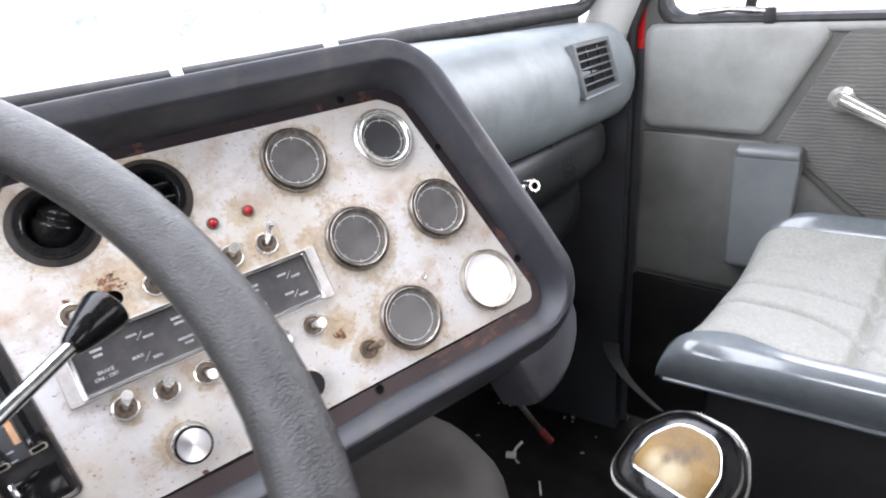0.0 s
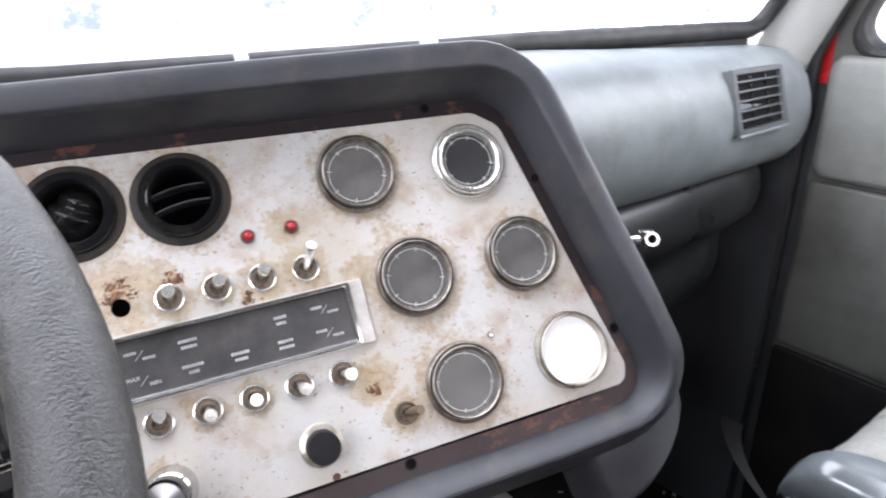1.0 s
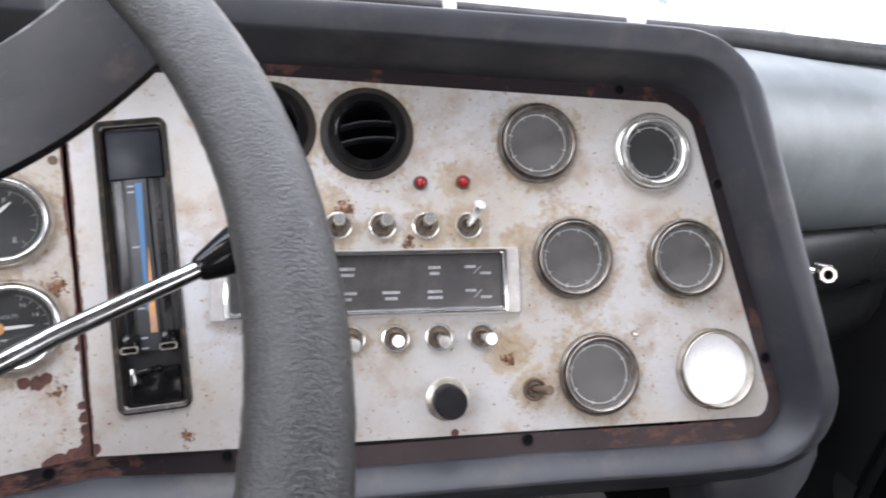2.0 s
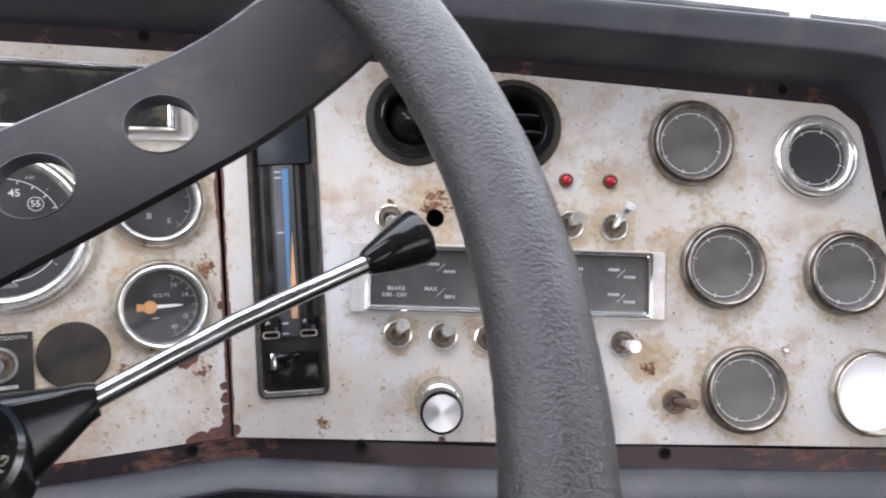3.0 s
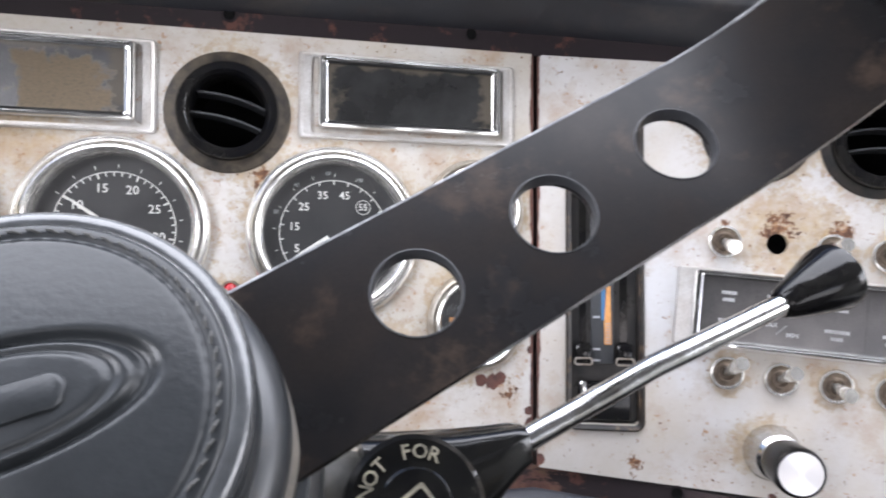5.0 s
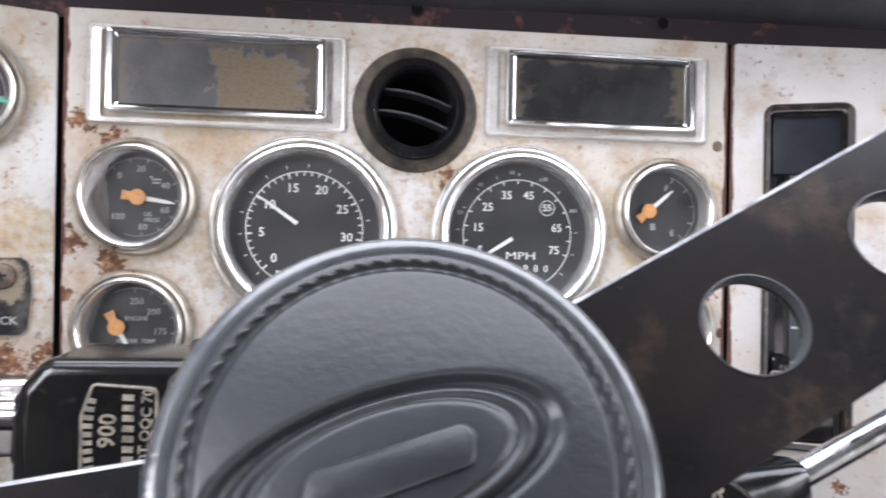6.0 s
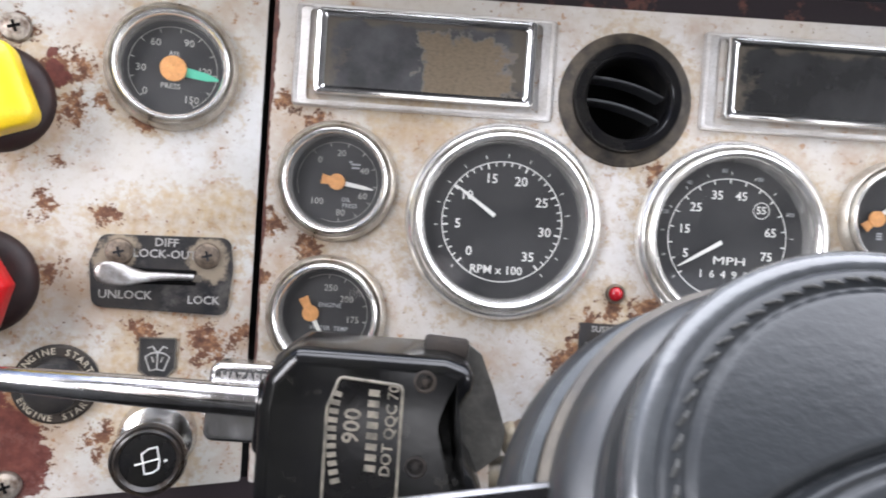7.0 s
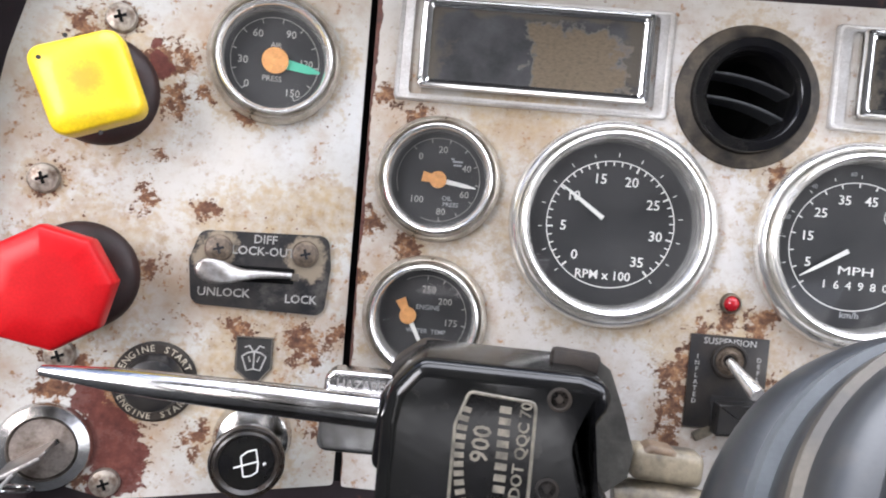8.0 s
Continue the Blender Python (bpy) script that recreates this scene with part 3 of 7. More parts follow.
MATTCAP = worn("matt_black_cap", (0.010, 0.010, 0.012), (0.016, 0.0155, 0.016), 120, (0.5, 0.6), bumps=0.05, spec=0.14)
PLATE = worn("grimy_black_plate", (0.008, 0.008, 0.009), (0.036, 0.029, 0.023), 45, (0.3, 0.5))
WORNCREAM = worn("worn_cream_print", (0.30, 0.27, 0.20), (0.07, 0.062, 0.05), 180, (0.5, 0.7))
CREAM = worn("dusty_cream_casting", (0.27, 0.225, 0.155), (0.050, 0.043, 0.035), 75, (0.35, 0.6), bumps=0.3, fine=400)
# rod, tip and strip: base colours lowered for the shade under the dash
RODRUST = worn("shade_darkened_rusty_rod", (0.040, 0.037, 0.036), (0.018, 0.012, 0.010), 80, (0.8, 0.95), spec=0.05)
DEEPRED = worn("shade_dimmed_red_tip", (0.090, 0.016, 0.016), (0.02, 0.005, 0.005), 200, (0.7, 0.8), spec=0.1)
STRIPRUBBER = worn("shade_darkened_rubber_strip", (0.06, 0.06, 0.058), (0.045, 0.045, 0.043), 30, (0.5, 0.7))
GRIMY = worn("grimy_black_casting", (0.0040, 0.0040, 0.0045), (0.010, 0.010, 0.009), 50, (0.10, 0.22), bumps=0.05, fine=300, spec=0.42)
smear(GRIMY, (0.085, 0.080, 0.065), 75, 0.60, 0.25)
OLIVE = worn("dusty_grey_casting", (0.110, 0.104, 0.090), (0.040, 0.038, 0.034), 60, (0.5, 0.7), bumps=0.3, fine=500)
MAROON = worn("maroon_black_rubber", (0.022, 0.014, 0.0135), (0.040, 0.018, 0.016), 50, (0.35, 0.55), spec=0.3)
SCUFFED = worn("dusty_scuffed_plate", (0.010, 0.010, 0.012), (0.034, 0.031, 0.028), 60, (0.3, 0.5), spec=0.3)
smear(SCUFFED, (0.115, 0.107, 0.096), 48, 0.54, 0.5)
dusted = maths(SCUFFED, "ADD", nearest_spot(SCUFFED, SCUFFED.node_tree.nodes["co"].outputs["Object"], [(-20.5, 10, 10), (19.6, 9, 10), (-24, 4, 9), (22, 3, 8)]), maths(SCUFFED, "MULTIPLY", maths(SCUFFED, "SUBTRACT", noise_of(SCUFFED, 160, 7, 0.7), 0.5), 1.6))
plain = SCUFFED.node_tree.nodes["Principled BSDF"].inputs["Base Color"]
link(SCUFFED, mix(SCUFFED, ramp(SCUFFED, dusted, [(0.75, grey(0.85)), (1.15, grey(0))]), plain.links[0].from_socket, (0.25, 0.205, 0.150)), plain)
SPUN = mat("spun_aluminium", (0.55, 0.55, 0.56), 0.30, 1.0)
SPUN.node_tree.nodes["Principled BSDF"].inputs["Anisotropic"].default_value = 0.93
PLATING = worn("flat_dull_plating", (0.66, 0.645, 0.63), (0.50, 0.47, 0.43), 60, (0.30, 0.45), 0.55, 0.03)
POLISHED = worn("polished_chrome_frame", (0.88, 0.88, 0.87), (0.78, 0.77, 0.75), 45, (0.07, 0.15), 1.0, 0.0)
OLDRING = worn("dulled_bezel_plating", (0.62, 0.58, 0.51), (0.34, 0.28, 0.21), 70, (0.25, 0.42), 0.7, 0.05)
# door vinyl with dirt, its base darkened for the shading low on the door
DOORLOW = worn("shaded_dirty_door_vinyl", (0.110, 0.110, 0.101), (0.058, 0.057, 0.051), 7, (0.45, 0.55), bumps=0.2, fine=900)


mat_ribbed = worn("ribbed_carpet", (0.13, 0.125, 0.115), (0.10, 0.097, 0.09), 20, (0.8, 0.95), bumps=0.4, fine=600)
wave = node(mat_ribbed, "ShaderNodeTexWave", Scale=55.0, Distortion=4.0, Detail=3.0)
wave.bands_direction = "Z"
link(mat_ribbed, mat_ribbed.node_tree.nodes["co"].outputs["Object"], wave.inputs["Vector"])
bump(mat_ribbed, wave.outputs["Fac"], 0.5, 0.0014)


# ---- the cab ----
IDENT = Matrix()


def structure(name, bm, material, label, m=IDENT, smooth=35):
    return solo(name, bm, material, m, label, kind="structure", smooth=smooth)


def slab(name, lo, hi, material, label, bevel=0.0):
    c = [(a + b) / 2 for a, b in zip(lo, hi)]
    s = [b - a for a, b in zip(lo, hi)]
    return structure(name, box(*s, bevel, m=Matrix.Translation(c)), material, label)


def wall_sheet(outline, holes, thick, to_world):
    bm = plate(outline, thick, holes)
    bmesh.ops.transform(bm, matrix=to_world, verts=bm.verts)
    return bm


slab("floor", (-0.45, -1.5, -0.05), (1.5, 0.35, 0.0), FLOOR, "dirty rubber cab floor mat darkened for footwell shade")
structure("ground", plate([(-400, -400), (400, -400), (400, 400), (-400, 400)], 0.1, top=-1.1), GROUND, "pale gravel yard outside the cab")
slab("ceiling", (-0.45, -1.5, 1.46), (1.5, -0.34, 1.5), DARKCAB, "unseen cab roof lining, dark grey to keep reflections low")
slab("firewall", (-0.45, 0.30, 0.0), (1.5, 0.35, 0.72), FOOTWELL, "firewall below the dash with footwell shade in its black colour")
# yz sheets: local x runs along -y of the cab, local y is up
SIDE = Matrix(((0, 0, 1, 0), (-1, 0, 0, 0), (0, 1, 0, 0), (0, 0, 0, 1)))
BACK = Matrix(((-1, 0, 0, 0), (0, 0, 1, 0), (0, 1, 0, 0), (0, 0, 0, 1)))
left_open = [rounded([(0.30, 0.84), (1.12, 0.84), (1.12, 1.38), (0.50, 1.38)], 0.06)]
structure("wall_left", wall_sheet([(-0.35, 0.0), (1.5, 0.0), (1.5, 1.47), (0.42, 1.47), (0.10, 0.80), (-0.35, 0.80)], left_open, 0.04, Matrix.Translation((-0.40, 0, 0)) @ SIDE), DARKCAB, "unseen driver side wall with an open window, dark to keep reflections low")
rear_open = [rounded([(-1.2, 0.92), (0.1, 0.92), (0.1, 1.38), (-1.2, 1.38)], 0.06)]
structure("wall_back", wall_sheet([(-1.5, 0.0), (0.45, 0.0), (0.45, 1.47), (-1.5, 1.47)], rear_open, 0.04, Matrix.Translation((0, -1.46, 0)) @ BACK), DARKCAB, "unseen rear cab wall with an assumed window, dark to keep reflections low")
# passenger side: body wall with the door in it
right_open = [rounded([(0.227, 0.787), (1.10, 0.787), (1.10, 1.38), (0.43, 1.38)], 0.032)]
door_wall = structure("door_1", wall_sheet([(0.215, 0.02), (1.25, 0.02), (1.25, 1.47), (0.45, 1.47), (0.215, 0.84)], right_open, 0.05, Matrix.Translation((1.45, 0, 0)) @ SIDE), DOORLOW, "closed passenger door with pale grey vinyl trim")
structure("wall_right", wall_sheet([(-0.35, 0.0), (0.214, 0.0), (0.214, 0.80), (0.14, 0.80), (0.10, 0.72), (-0.35, 0.72)], (), 0.04, Matrix.Translation((1.45, 0, 0)) @ SIDE), DARKTRIM, "dark cowl side beside the door")
structure("wall_right_rear", wall_sheet([(1.26, 0.0), (1.5, 0.0), (1.5, 1.47), (1.26, 1.47)], (), 0.04, Matrix.Translation((1.45, 0, 0)) @ SIDE), CABPAINT, "pale grey panel behind the door")
BACKDROP = bpy.data.materials.new("bright_distance")
BACKDROP.use_nodes = True
bt = BACKDROP.node_tree
bt.nodes.remove(bt.nodes["Principled BSDF"])
em = bt.nodes.new("ShaderNodeEmission")
em.inputs["Strength"].default_value = 1.8
blot = ramp(BACKDROP, noise_of(BACKDROP, 0.45, 9, 0.72), [(0.36, (0.16, 0.19, 0.22)), (0.44, (0.30, 0.325, 0.35)), (0.52, (1.0, 1.0, 1.0))])
link(BACKDROP, blot, em.inputs["Color"])
link(BACKDROP, em.outputs[0], bt.nodes["Material Output"].inputs["Surface"])
structure("backdrop", lathe([(38, -1.2), (38, 16)], 64), BACKDROP, "overcast bright distance round the yard")
# ---- the dashboard ----
def mm(points):
    return [(x * MM, y * MM) for x, y in points]


dashboard = thing("dashboard", DASH, "dark padded truck dashboard with rusty silver instrument panels", "dashboard")
inv = DASH.inverted()

out_c = mm([(-11.6, 8.0), (354.6, 11.0), (355.0, -248.5), (-11.0, -246.5)])
out_l = mm([(-138, 6), (-1.6, 4.5), (-1.4, -246), (-105, -252), (-168, -230), (-168, -112), (-163, -81), (-158, -52), (-151, -26)])
out_r = mm([(1.2, 11.6), (130, -1), (432, -46), (450, -62), (464.4, -166), (480, -276), (474, -290), (360, -280), (173, -264), (1.2, -248)])
hole_c = [circle(x * MM, y * MM, r) for x, y, r in ((172, -37.5, 0.0262), (111.7, -103.7, 0.0430), (230.5, -104.5, 0.0430), (25.1, -88.8, 0.0252), (24.3, -157.4, 0.0252), (316.3, -89.0, 0.0252), (317.0, -157.5, 0.0252))]
hole_r = [circle(134.5 * MM, -39.5 * MM, 0.0262), circle(203 * MM, -49.5 * MM, 0.0262), circle(144.6 * MM, -109.5 * MM, 0.0062, 20),
          [Vector((p.x + 42.8 * MM, p.y - 125 * MM)) for p in rrect(0.041, 0.191, 0.004)]]
part("center_panel", plate(rounded(out_c, 0.002, 2), 0.003, hole_c), PAINT_C, dashboard, "silver centre panel with rust spots round the gauges", inv @ FC)
part("side_panel", plate(rounded(out_l, [0.02, 0.002, 0.002, 0.02, 0.04, 0.06, 0.06, 0.06, 0.06], 5), 0.003, [circle(-0.045, -0.0395, 0.0252)]), PAINT_L, dashboard, "silver side panel blistered with rust", inv @ FL)
part("switch_panel", plate(rounded(out_r, [0.002, 0, 0.016, 0.016, 0, 0.012, 0.012, 0, 0, 0.002], 5), 0.003, hole_r), PAINT_R, dashboard, "silver switch panel with brown stains", inv @ FR)

# The path round the panels along which the pad runs: (face, x, y, share of the lower profile)
def arc(face, cx, cy, r, a0, a1, n, low0, low1):
    return [(face, cx + r * math.cos(radians(a0 + (a1 - a0) * i / n)), cy + r * math.sin(radians(a0 + (a1 - a0) * i / n)), low0 + (low1 - low0) * i / n) for i in range(n + 1)]


loop = [("l", -112, 18, 0), ("l", -70, 17, 0), ("c", -13, 17, 0), ("c", 90, 19, 0), ("c", 170, 20.5, 0), ("c", 260, 22.5, 0), ("c", 352, 24, 0), ("r", 6, 24.5, 0), ("r", 60, 17.5, 0), ("r", 130, 8, 0), ("r", 220, -4, 0), ("r", 312, -17, 0), ("r", 390, -28, 0)]
loop += arc("r", 425, -70, 36, 82, 8, 7, 0, 0.15)
loop += [("r", 470, -130, 0.2), ("r", 477, -180, 0.25), ("r", 484, -230, 0.3)]
loop += arc("r", 462, -276, 28, 5, -85, 7, 0.4, 1)
loop += [("r", 400, -300, 1), ("r", 316, -292, 1), ("r", 240, -286, 1), ("r", 171, -281, 1), ("r", 90, -272, 1), ("c", 356, -262, 1), ("c", 270, -261, 1), ("c", 170, -260, 1), ("c", 80, -259, 1), ("c", -13, -258, 1), ("l", -70, -258, 1), ("l", -110, -260, 1)]
loop += arc("l", -135, -222, 38, -80, -170, 5, 1, 0.3)
loop += [("l", -180, -150, 0.1), ("l", -178, -100, 0), ("l", -173, -72, 0), ("l", -167, -44, 0), ("l", -160, -18, 0), ("l", -150, 2, 0), ("l", -134, 14, 0)]
FACES = {"c": FC, "l": FL, "r": FR}
TOP = [(-14, -0.5), (0, -0.5), (0.4, 1.5), (1, 3), (8.5, 37), (9.8, 40), (12, 41.8), (26, 44), (29, 43.4), (31, 41), (35, 28), (37, 10), (38, -20), (38, -60)]
LOW = [(-14, -0.5), (0, -0.5), (0.4, 1.5), (1, 3), (14, 15), (16, 16.2), (18, 16), (22, 11), (24, 8), (26, 4), (33, -10), (40, -32), (45, -60), (48, -95)]


def pad_loops(index):
    pts = [FACES[f] @ Vector((x * MM, y * MM, 0)) for f, x, y, _ in loop]
    normals = [FACES[f].to_3x3() @ Vector((0, 0, 1)) for f, *_ in loop]
    n = len(pts)
    smooth_n = [(normals[i - 1] + normals[i] * 2 + normals[(i + 1) % n]).normalized() for i in range(n)]
    rows = []
    for i in range(n):
        t = (pts[(i + 1) % n] - pts[i - 1]).normalized()
        w = smooth_n[i].cross(t).normalized()
        low = loop[i][3]
        row = []
        for (a, b), (c, d) in zip(TOP, LOW):
            row.append(inv @ (pts[i] + w * ((a + (c - a) * low) * MM) + smooth_n[i] * ((b + (d - b) * low) * MM)))
        rows.append(row)
    return [[row[k] for row in rows] for k in index]


part("mounting_flange", rings(pad_loops([0, 1])), FLANGE, dashboard, "dark flange scuffed to red oxide")
part("padded_hood", rings(pad_loops(range(1, len(TOP)))), PAD, dashboard, "dark grey padded vinyl hood")


# rounded apron that hangs below the corner of the hood
apron = mm([(431, -384), (440, -387), (452, -386), (471, -381), (486, -374), (503, -362.5), (517, -349), (529, -331), (534, -312), (527, -295), (510, -276), (498, -289), (470, -305), (428, -312)])
mid = Vector((0.485, -0.335))
layers = [[Vector((*(mid + (Vector(p) - mid) * s), z * MM)) for p in apron] for s, z in ((0.86, -17), (0.93, -20), (0.975, -27), (1.0, -36), (1.0, -62), (0.97, -90))]
part("apron", rings(layers, cap_first=True, cap_last=True), PAD, dashboard, "rounded dark apron below the hood", inv @ FR, smooth=50)


def screw_hole(face, x, y, z=0.1):
    """A rust-edged empty screw hole in the flange."""
    h = part("screw_hole", lathe([(0.0036, 0.0002), (0.0031, 0.0007), (0.0027, 0.0001), (0, -0.0002)], 16), DEPTH_SHADE, dashboard, "empty screw hole", inv @ on(face, x, y, z))
    part("rust_ring", lathe([(0.0046, 0.0), (0.0040, 0.0004), (0.0034, 0.0003)], 18), FLANGE, h)


for face, spots in ((FR, ((464, -112), (482, -247), (291.5, -280), (396, -33), (85, -260))), (FC, ((170.5, 19), (313.6, 20), (329.5, -253)))):
    for x, y in spots:
        screw_hole(face, x, y)
solo("rust_blister", lathe([(0.0034, -0.0005), (0.0030, 0.0006), (0.0015, 0.0012), (0, 0.0013)], 14), TAN, on(FC, 349, -50), "small rusty screw head at the panel seam", "screw")
# ---- gauges ----
def ticks(bm, r0, r1, width, a0, a1, n, z):
    for i in range(n + 1):
        a = radians(a0 + (a1 - a0) * i / n)
        box(r1 - r0, width, 0.0002, bm=bm, m=Matrix.Rotation(a, 4, "Z") @ Matrix.Translation(((r0 + r1) / 2, 0, z)))
    return bm


def ring_line(bm, r, w, z, a0=0, a1=360, seg=60):
    vs = []
    for i in range(seg + 1):
        a = radians(a0 + (a1 - a0) * i / seg)
        vs.append([bm.verts.new((q * math.cos(a), q * math.sin(a), z)) for q in (r - w / 2, r + w / 2)])
    for a, b in zip(vs, vs[1:]):
        bm.faces.new((a[0], a[1], b[1], b[0]))
    return bm


def bezel_profile(r, inner, h, low=0.0014):
    """Two rounded rings with a groove between them."""
    w = r - inner
    return [(r - 0.001, -0.004), (r - 0.001, 0), (r, 0.0008), (r, h * 0.35), (r - w * 0.12, h * 0.62), (r - w * 0.30, h * 0.74), (r - w * 0.40, h * 0.64), (r - w * 0.45, h * 0.36),
            (r - w * 0.50, h * 0.36), (r - w * 0.54, h * 0.70), (r - w * 0.62, h * 0.95), (r - w * 0.72, h), (r - w * 0.86, h * 0.93), (inner, h * 0.72), (inner - 0.0004, low)]


def needle(bm, length, tail, width, z, angle, px=0.0):
    m = Matrix.Translation((px, 0, z)) @ Matrix.Rotation(radians(angle), 4, "Z")
    pts = [(-tail, -width / 2), (length * 0.75, -width * 0.36), (length, -width * 0.1), (length, width * 0.1), (length * 0.75, width * 0.36), (-tail, width / 2)]
    own = plate(pts, 0.0006)
    bmesh.ops.transform(own, matrix=m, verts=own.verts)
    return join(bm, own)


def dial_gauge(name, m, r, inner, h, label, group, numbers, faint=(), arcs=(), pointers=(), dots=(), dial=DIAL, pane=LENS, rim=BEZEL, size=0.0048, dial_z=-0.0035):
    g = thing(name, m, label, "gauge", group)
    moulding = bezel_profile(r, inner, h, dial_z + 0.0002)
    if r < 0.04 and rim is BEZEL and numbers:
        part("bezel", lathe(moulding[:9], 64), OLDRING, g, "dulled outer bezel ring")
        part("bezel", lathe(moulding[8:], 64), rim, g, "bright chromed inner bezel ring")
    else:
        part("bezel", lathe(moulding, 64), rim, g, "chromed double bezel ring")
    part("dial", lathe([(0, dial_z), (inner + 0.0005, dial_z), (inner + 0.0005, dial_z - 0.002)], 48), dial, g)
    bm = bmesh.new()
    z = dial_z + 0.0003
    for text, x, y, *rest in numbers:
        wide = Matrix.Diagonal((rest[1] if len(rest) > 1 else 1.0, 1, 1, 1))
        text_bm(text, (rest[0] * MM if rest else size) * 1.32, at(x, y, z / MM) @ wide, 0.0001, bm=bm, bold=0.0 if len(rest) > 1 else 0.008)
    for kind, *v in arcs:
        if kind == "ring":
            ring_line(bm, v[0] * MM, v[1] * MM, z, *v[2:])
        else:
            ticks(bm, v[0] * MM, v[1] * MM, v[2] * MM, v[3], v[4], v[5], z)
    if len(bm.verts):
        tagged(part("markings", bm, WHITE if r > 0.04 or name == "round_gauge" else GREYPRINT, g, "white printed scale"), kind="stuff")
    else:
        bm.free()
    if faint:
        bm = bmesh.new()
        for text, x, y, s in faint:
            if text == "bar":
                box(s * MM, 0.0009, 0.0002, bm=bm, m=at(x, y, z / MM))
            else:
                text_bm(text, s * MM * 1.3, at(x, y, z / MM), 0.0001, bm=bm)
        tagged(part("fine_print", bm, FAINT, g, "small grey lettering"), kind="stuff")
    for nm, mt, bm in pointers:
        part(nm, bm, mt, g)
    lens_z = h * 0.72
    ob = part("glass", lathe([(0, lens_z + 0.0003), (inner * 0.5, lens_z + 0.00025), (inner * 0.9, lens_z + 0.0001), (inner - 0.0002, lens_z)], 48), pane, g)
    ob.visible_shadow = False
    return g


def pivot_hand(px, angle, length, hub=4.2, tail=8.0, z=-2.0, white=WHITE, tail_mat=ORANGE):
    """A pointed hand on an orange hub with a square orange tail."""
    a = bmesh.new()
    needle(a, length * MM, 0.002, 0.0026, z * MM, angle, px * MM)
    b = lathe([(0, 0.0014), (hub * MM, 0.0012), (hub * MM, 0)], 24, m=Matrix.Translation((px * MM, 0, z * MM)))
    if tail:
        own = plate([(-tail * MM, -0.0026), (0, -0.0016), (0, 0.0016), (-tail * MM, 0.0026)], 0.0008)
        bmesh.ops.transform(own, matrix=Matrix.Translation((px * MM, 0, (z + 0.5) * MM)) @ Matrix.Rotation(radians(angle), 4, "Z"), verts=own.verts)
        join(b, own)
    return [("needle", white, a), ("needle_hub", tail_mat, b)]


def polar(r, a):
    return r * math.cos(radians(a)), r * math.sin(radians(a))


SG, BG = "gauges of the instrument cluster", "large dials of the instrument cluster"
# tachometer and speedometer
nums = [(str(5 * i), *polar(23.0, 225 - 39.3 * i)) for i in range(8)]
bm_n = needle(bmesh.new(), 0.031, -0.005, 0.0022, -0.0012, 145)
dial_gauge("tachometer", on(FC, 111.7, -103.7), 0.0505, 0.0405, 0.010, "black round tachometer with chrome bezel and white figures", BG,
           nums + [("RPM x 100", -1.5, -25.3, 4.7)], [], [("ring", 31.3, 0.5), ("t", 29.0, 31.3, 0.6, 225, -50, 35), ("t", 28.2, 31.3, 0.9, 225, -50, 7), ("t", 33.5, 35.5, 0.35, 225, -50, 14)], [("needle", WHITE, bm_n)], size=0.0052)
nums = [(str(v), *polar(23.2, 203 - 3.21 * (v - 5)), 4.9 if v != 55 else 4.2) for v in range(5, 80, 10)]
bm_n = needle(bmesh.new(), 0.030, -0.004, 0.0022, -0.0012, 212)
x55, y55 = polar(23.2, 203 - 3.21 * 50)
sp = dial_gauge("speedometer", on(FC, 230.5, -104.5), 0.0505, 0.0405, 0.010, "black round speedometer with chrome bezel and odometer", BG,
                nums + [("MPH", 2, -12, 4.5, 1.5)] + [(ch, -12.6 + 5.9 * i, -19.2, 4.3, 1.05) for i, ch in enumerate("164980")], [("km/h", 1, -33.5, 3.6), ("20", *polar(35.5, 160), 2.4), ("40", *polar(35.5, 128), 2.4), ("60", *polar(35.5, 96), 2.4), ("80", *polar(35.5, 64), 2.4), ("100", *polar(35.5, 24), 2.4)],
                [("ring", 31.3, 0.5), ("t", 29.0, 31.3, 0.6, 219, -22, 15), ("t", 33.5, 35.2, 0.3, 219, -40, 12)], [("needle", WHITE, bm_n)])
bm = bmesh.new()
ring_line(bm, 0.0042, 0.0004, 0)
ob = part("limit_mark", bm, WHITE, sp, "", at(x55, y55, -3.15))

# small round gauges
R_S, I_S, H_S = 0.0308, 0.0236, 0.009
arc_s = [("ring", 20.6, 0.25, 200, -110), ("t", 18.6, 20.8, 0.4, 130, -85, 8)]
dial_gauge("oil_pressure_gauge", on(FC, 25.1, -88.8), R_S, I_S, H_S, "small black oil pressure gauge with orange hand", SG,
           [("0", *polar(14.5, 131), 3.6), ("20", *polar(15, 85), 3.6), ("40", *polar(15, 25), 3.6), ("60", *polar(15, -26), 3.6), ("80", *polar(16, -81), 3.6), ("100", *polar(14.5, 226), 3.6)],
           [("OIL", 5, -9, 2.4), ("PRESS", 7, -12, 2.4), ("bar", 9, 9.6, 5.0), ("bar", 9, 7.8, 4.2), ("bar", 6.4, 10.8, 1.6)], arc_s, pivot_hand(0, -9, 19))
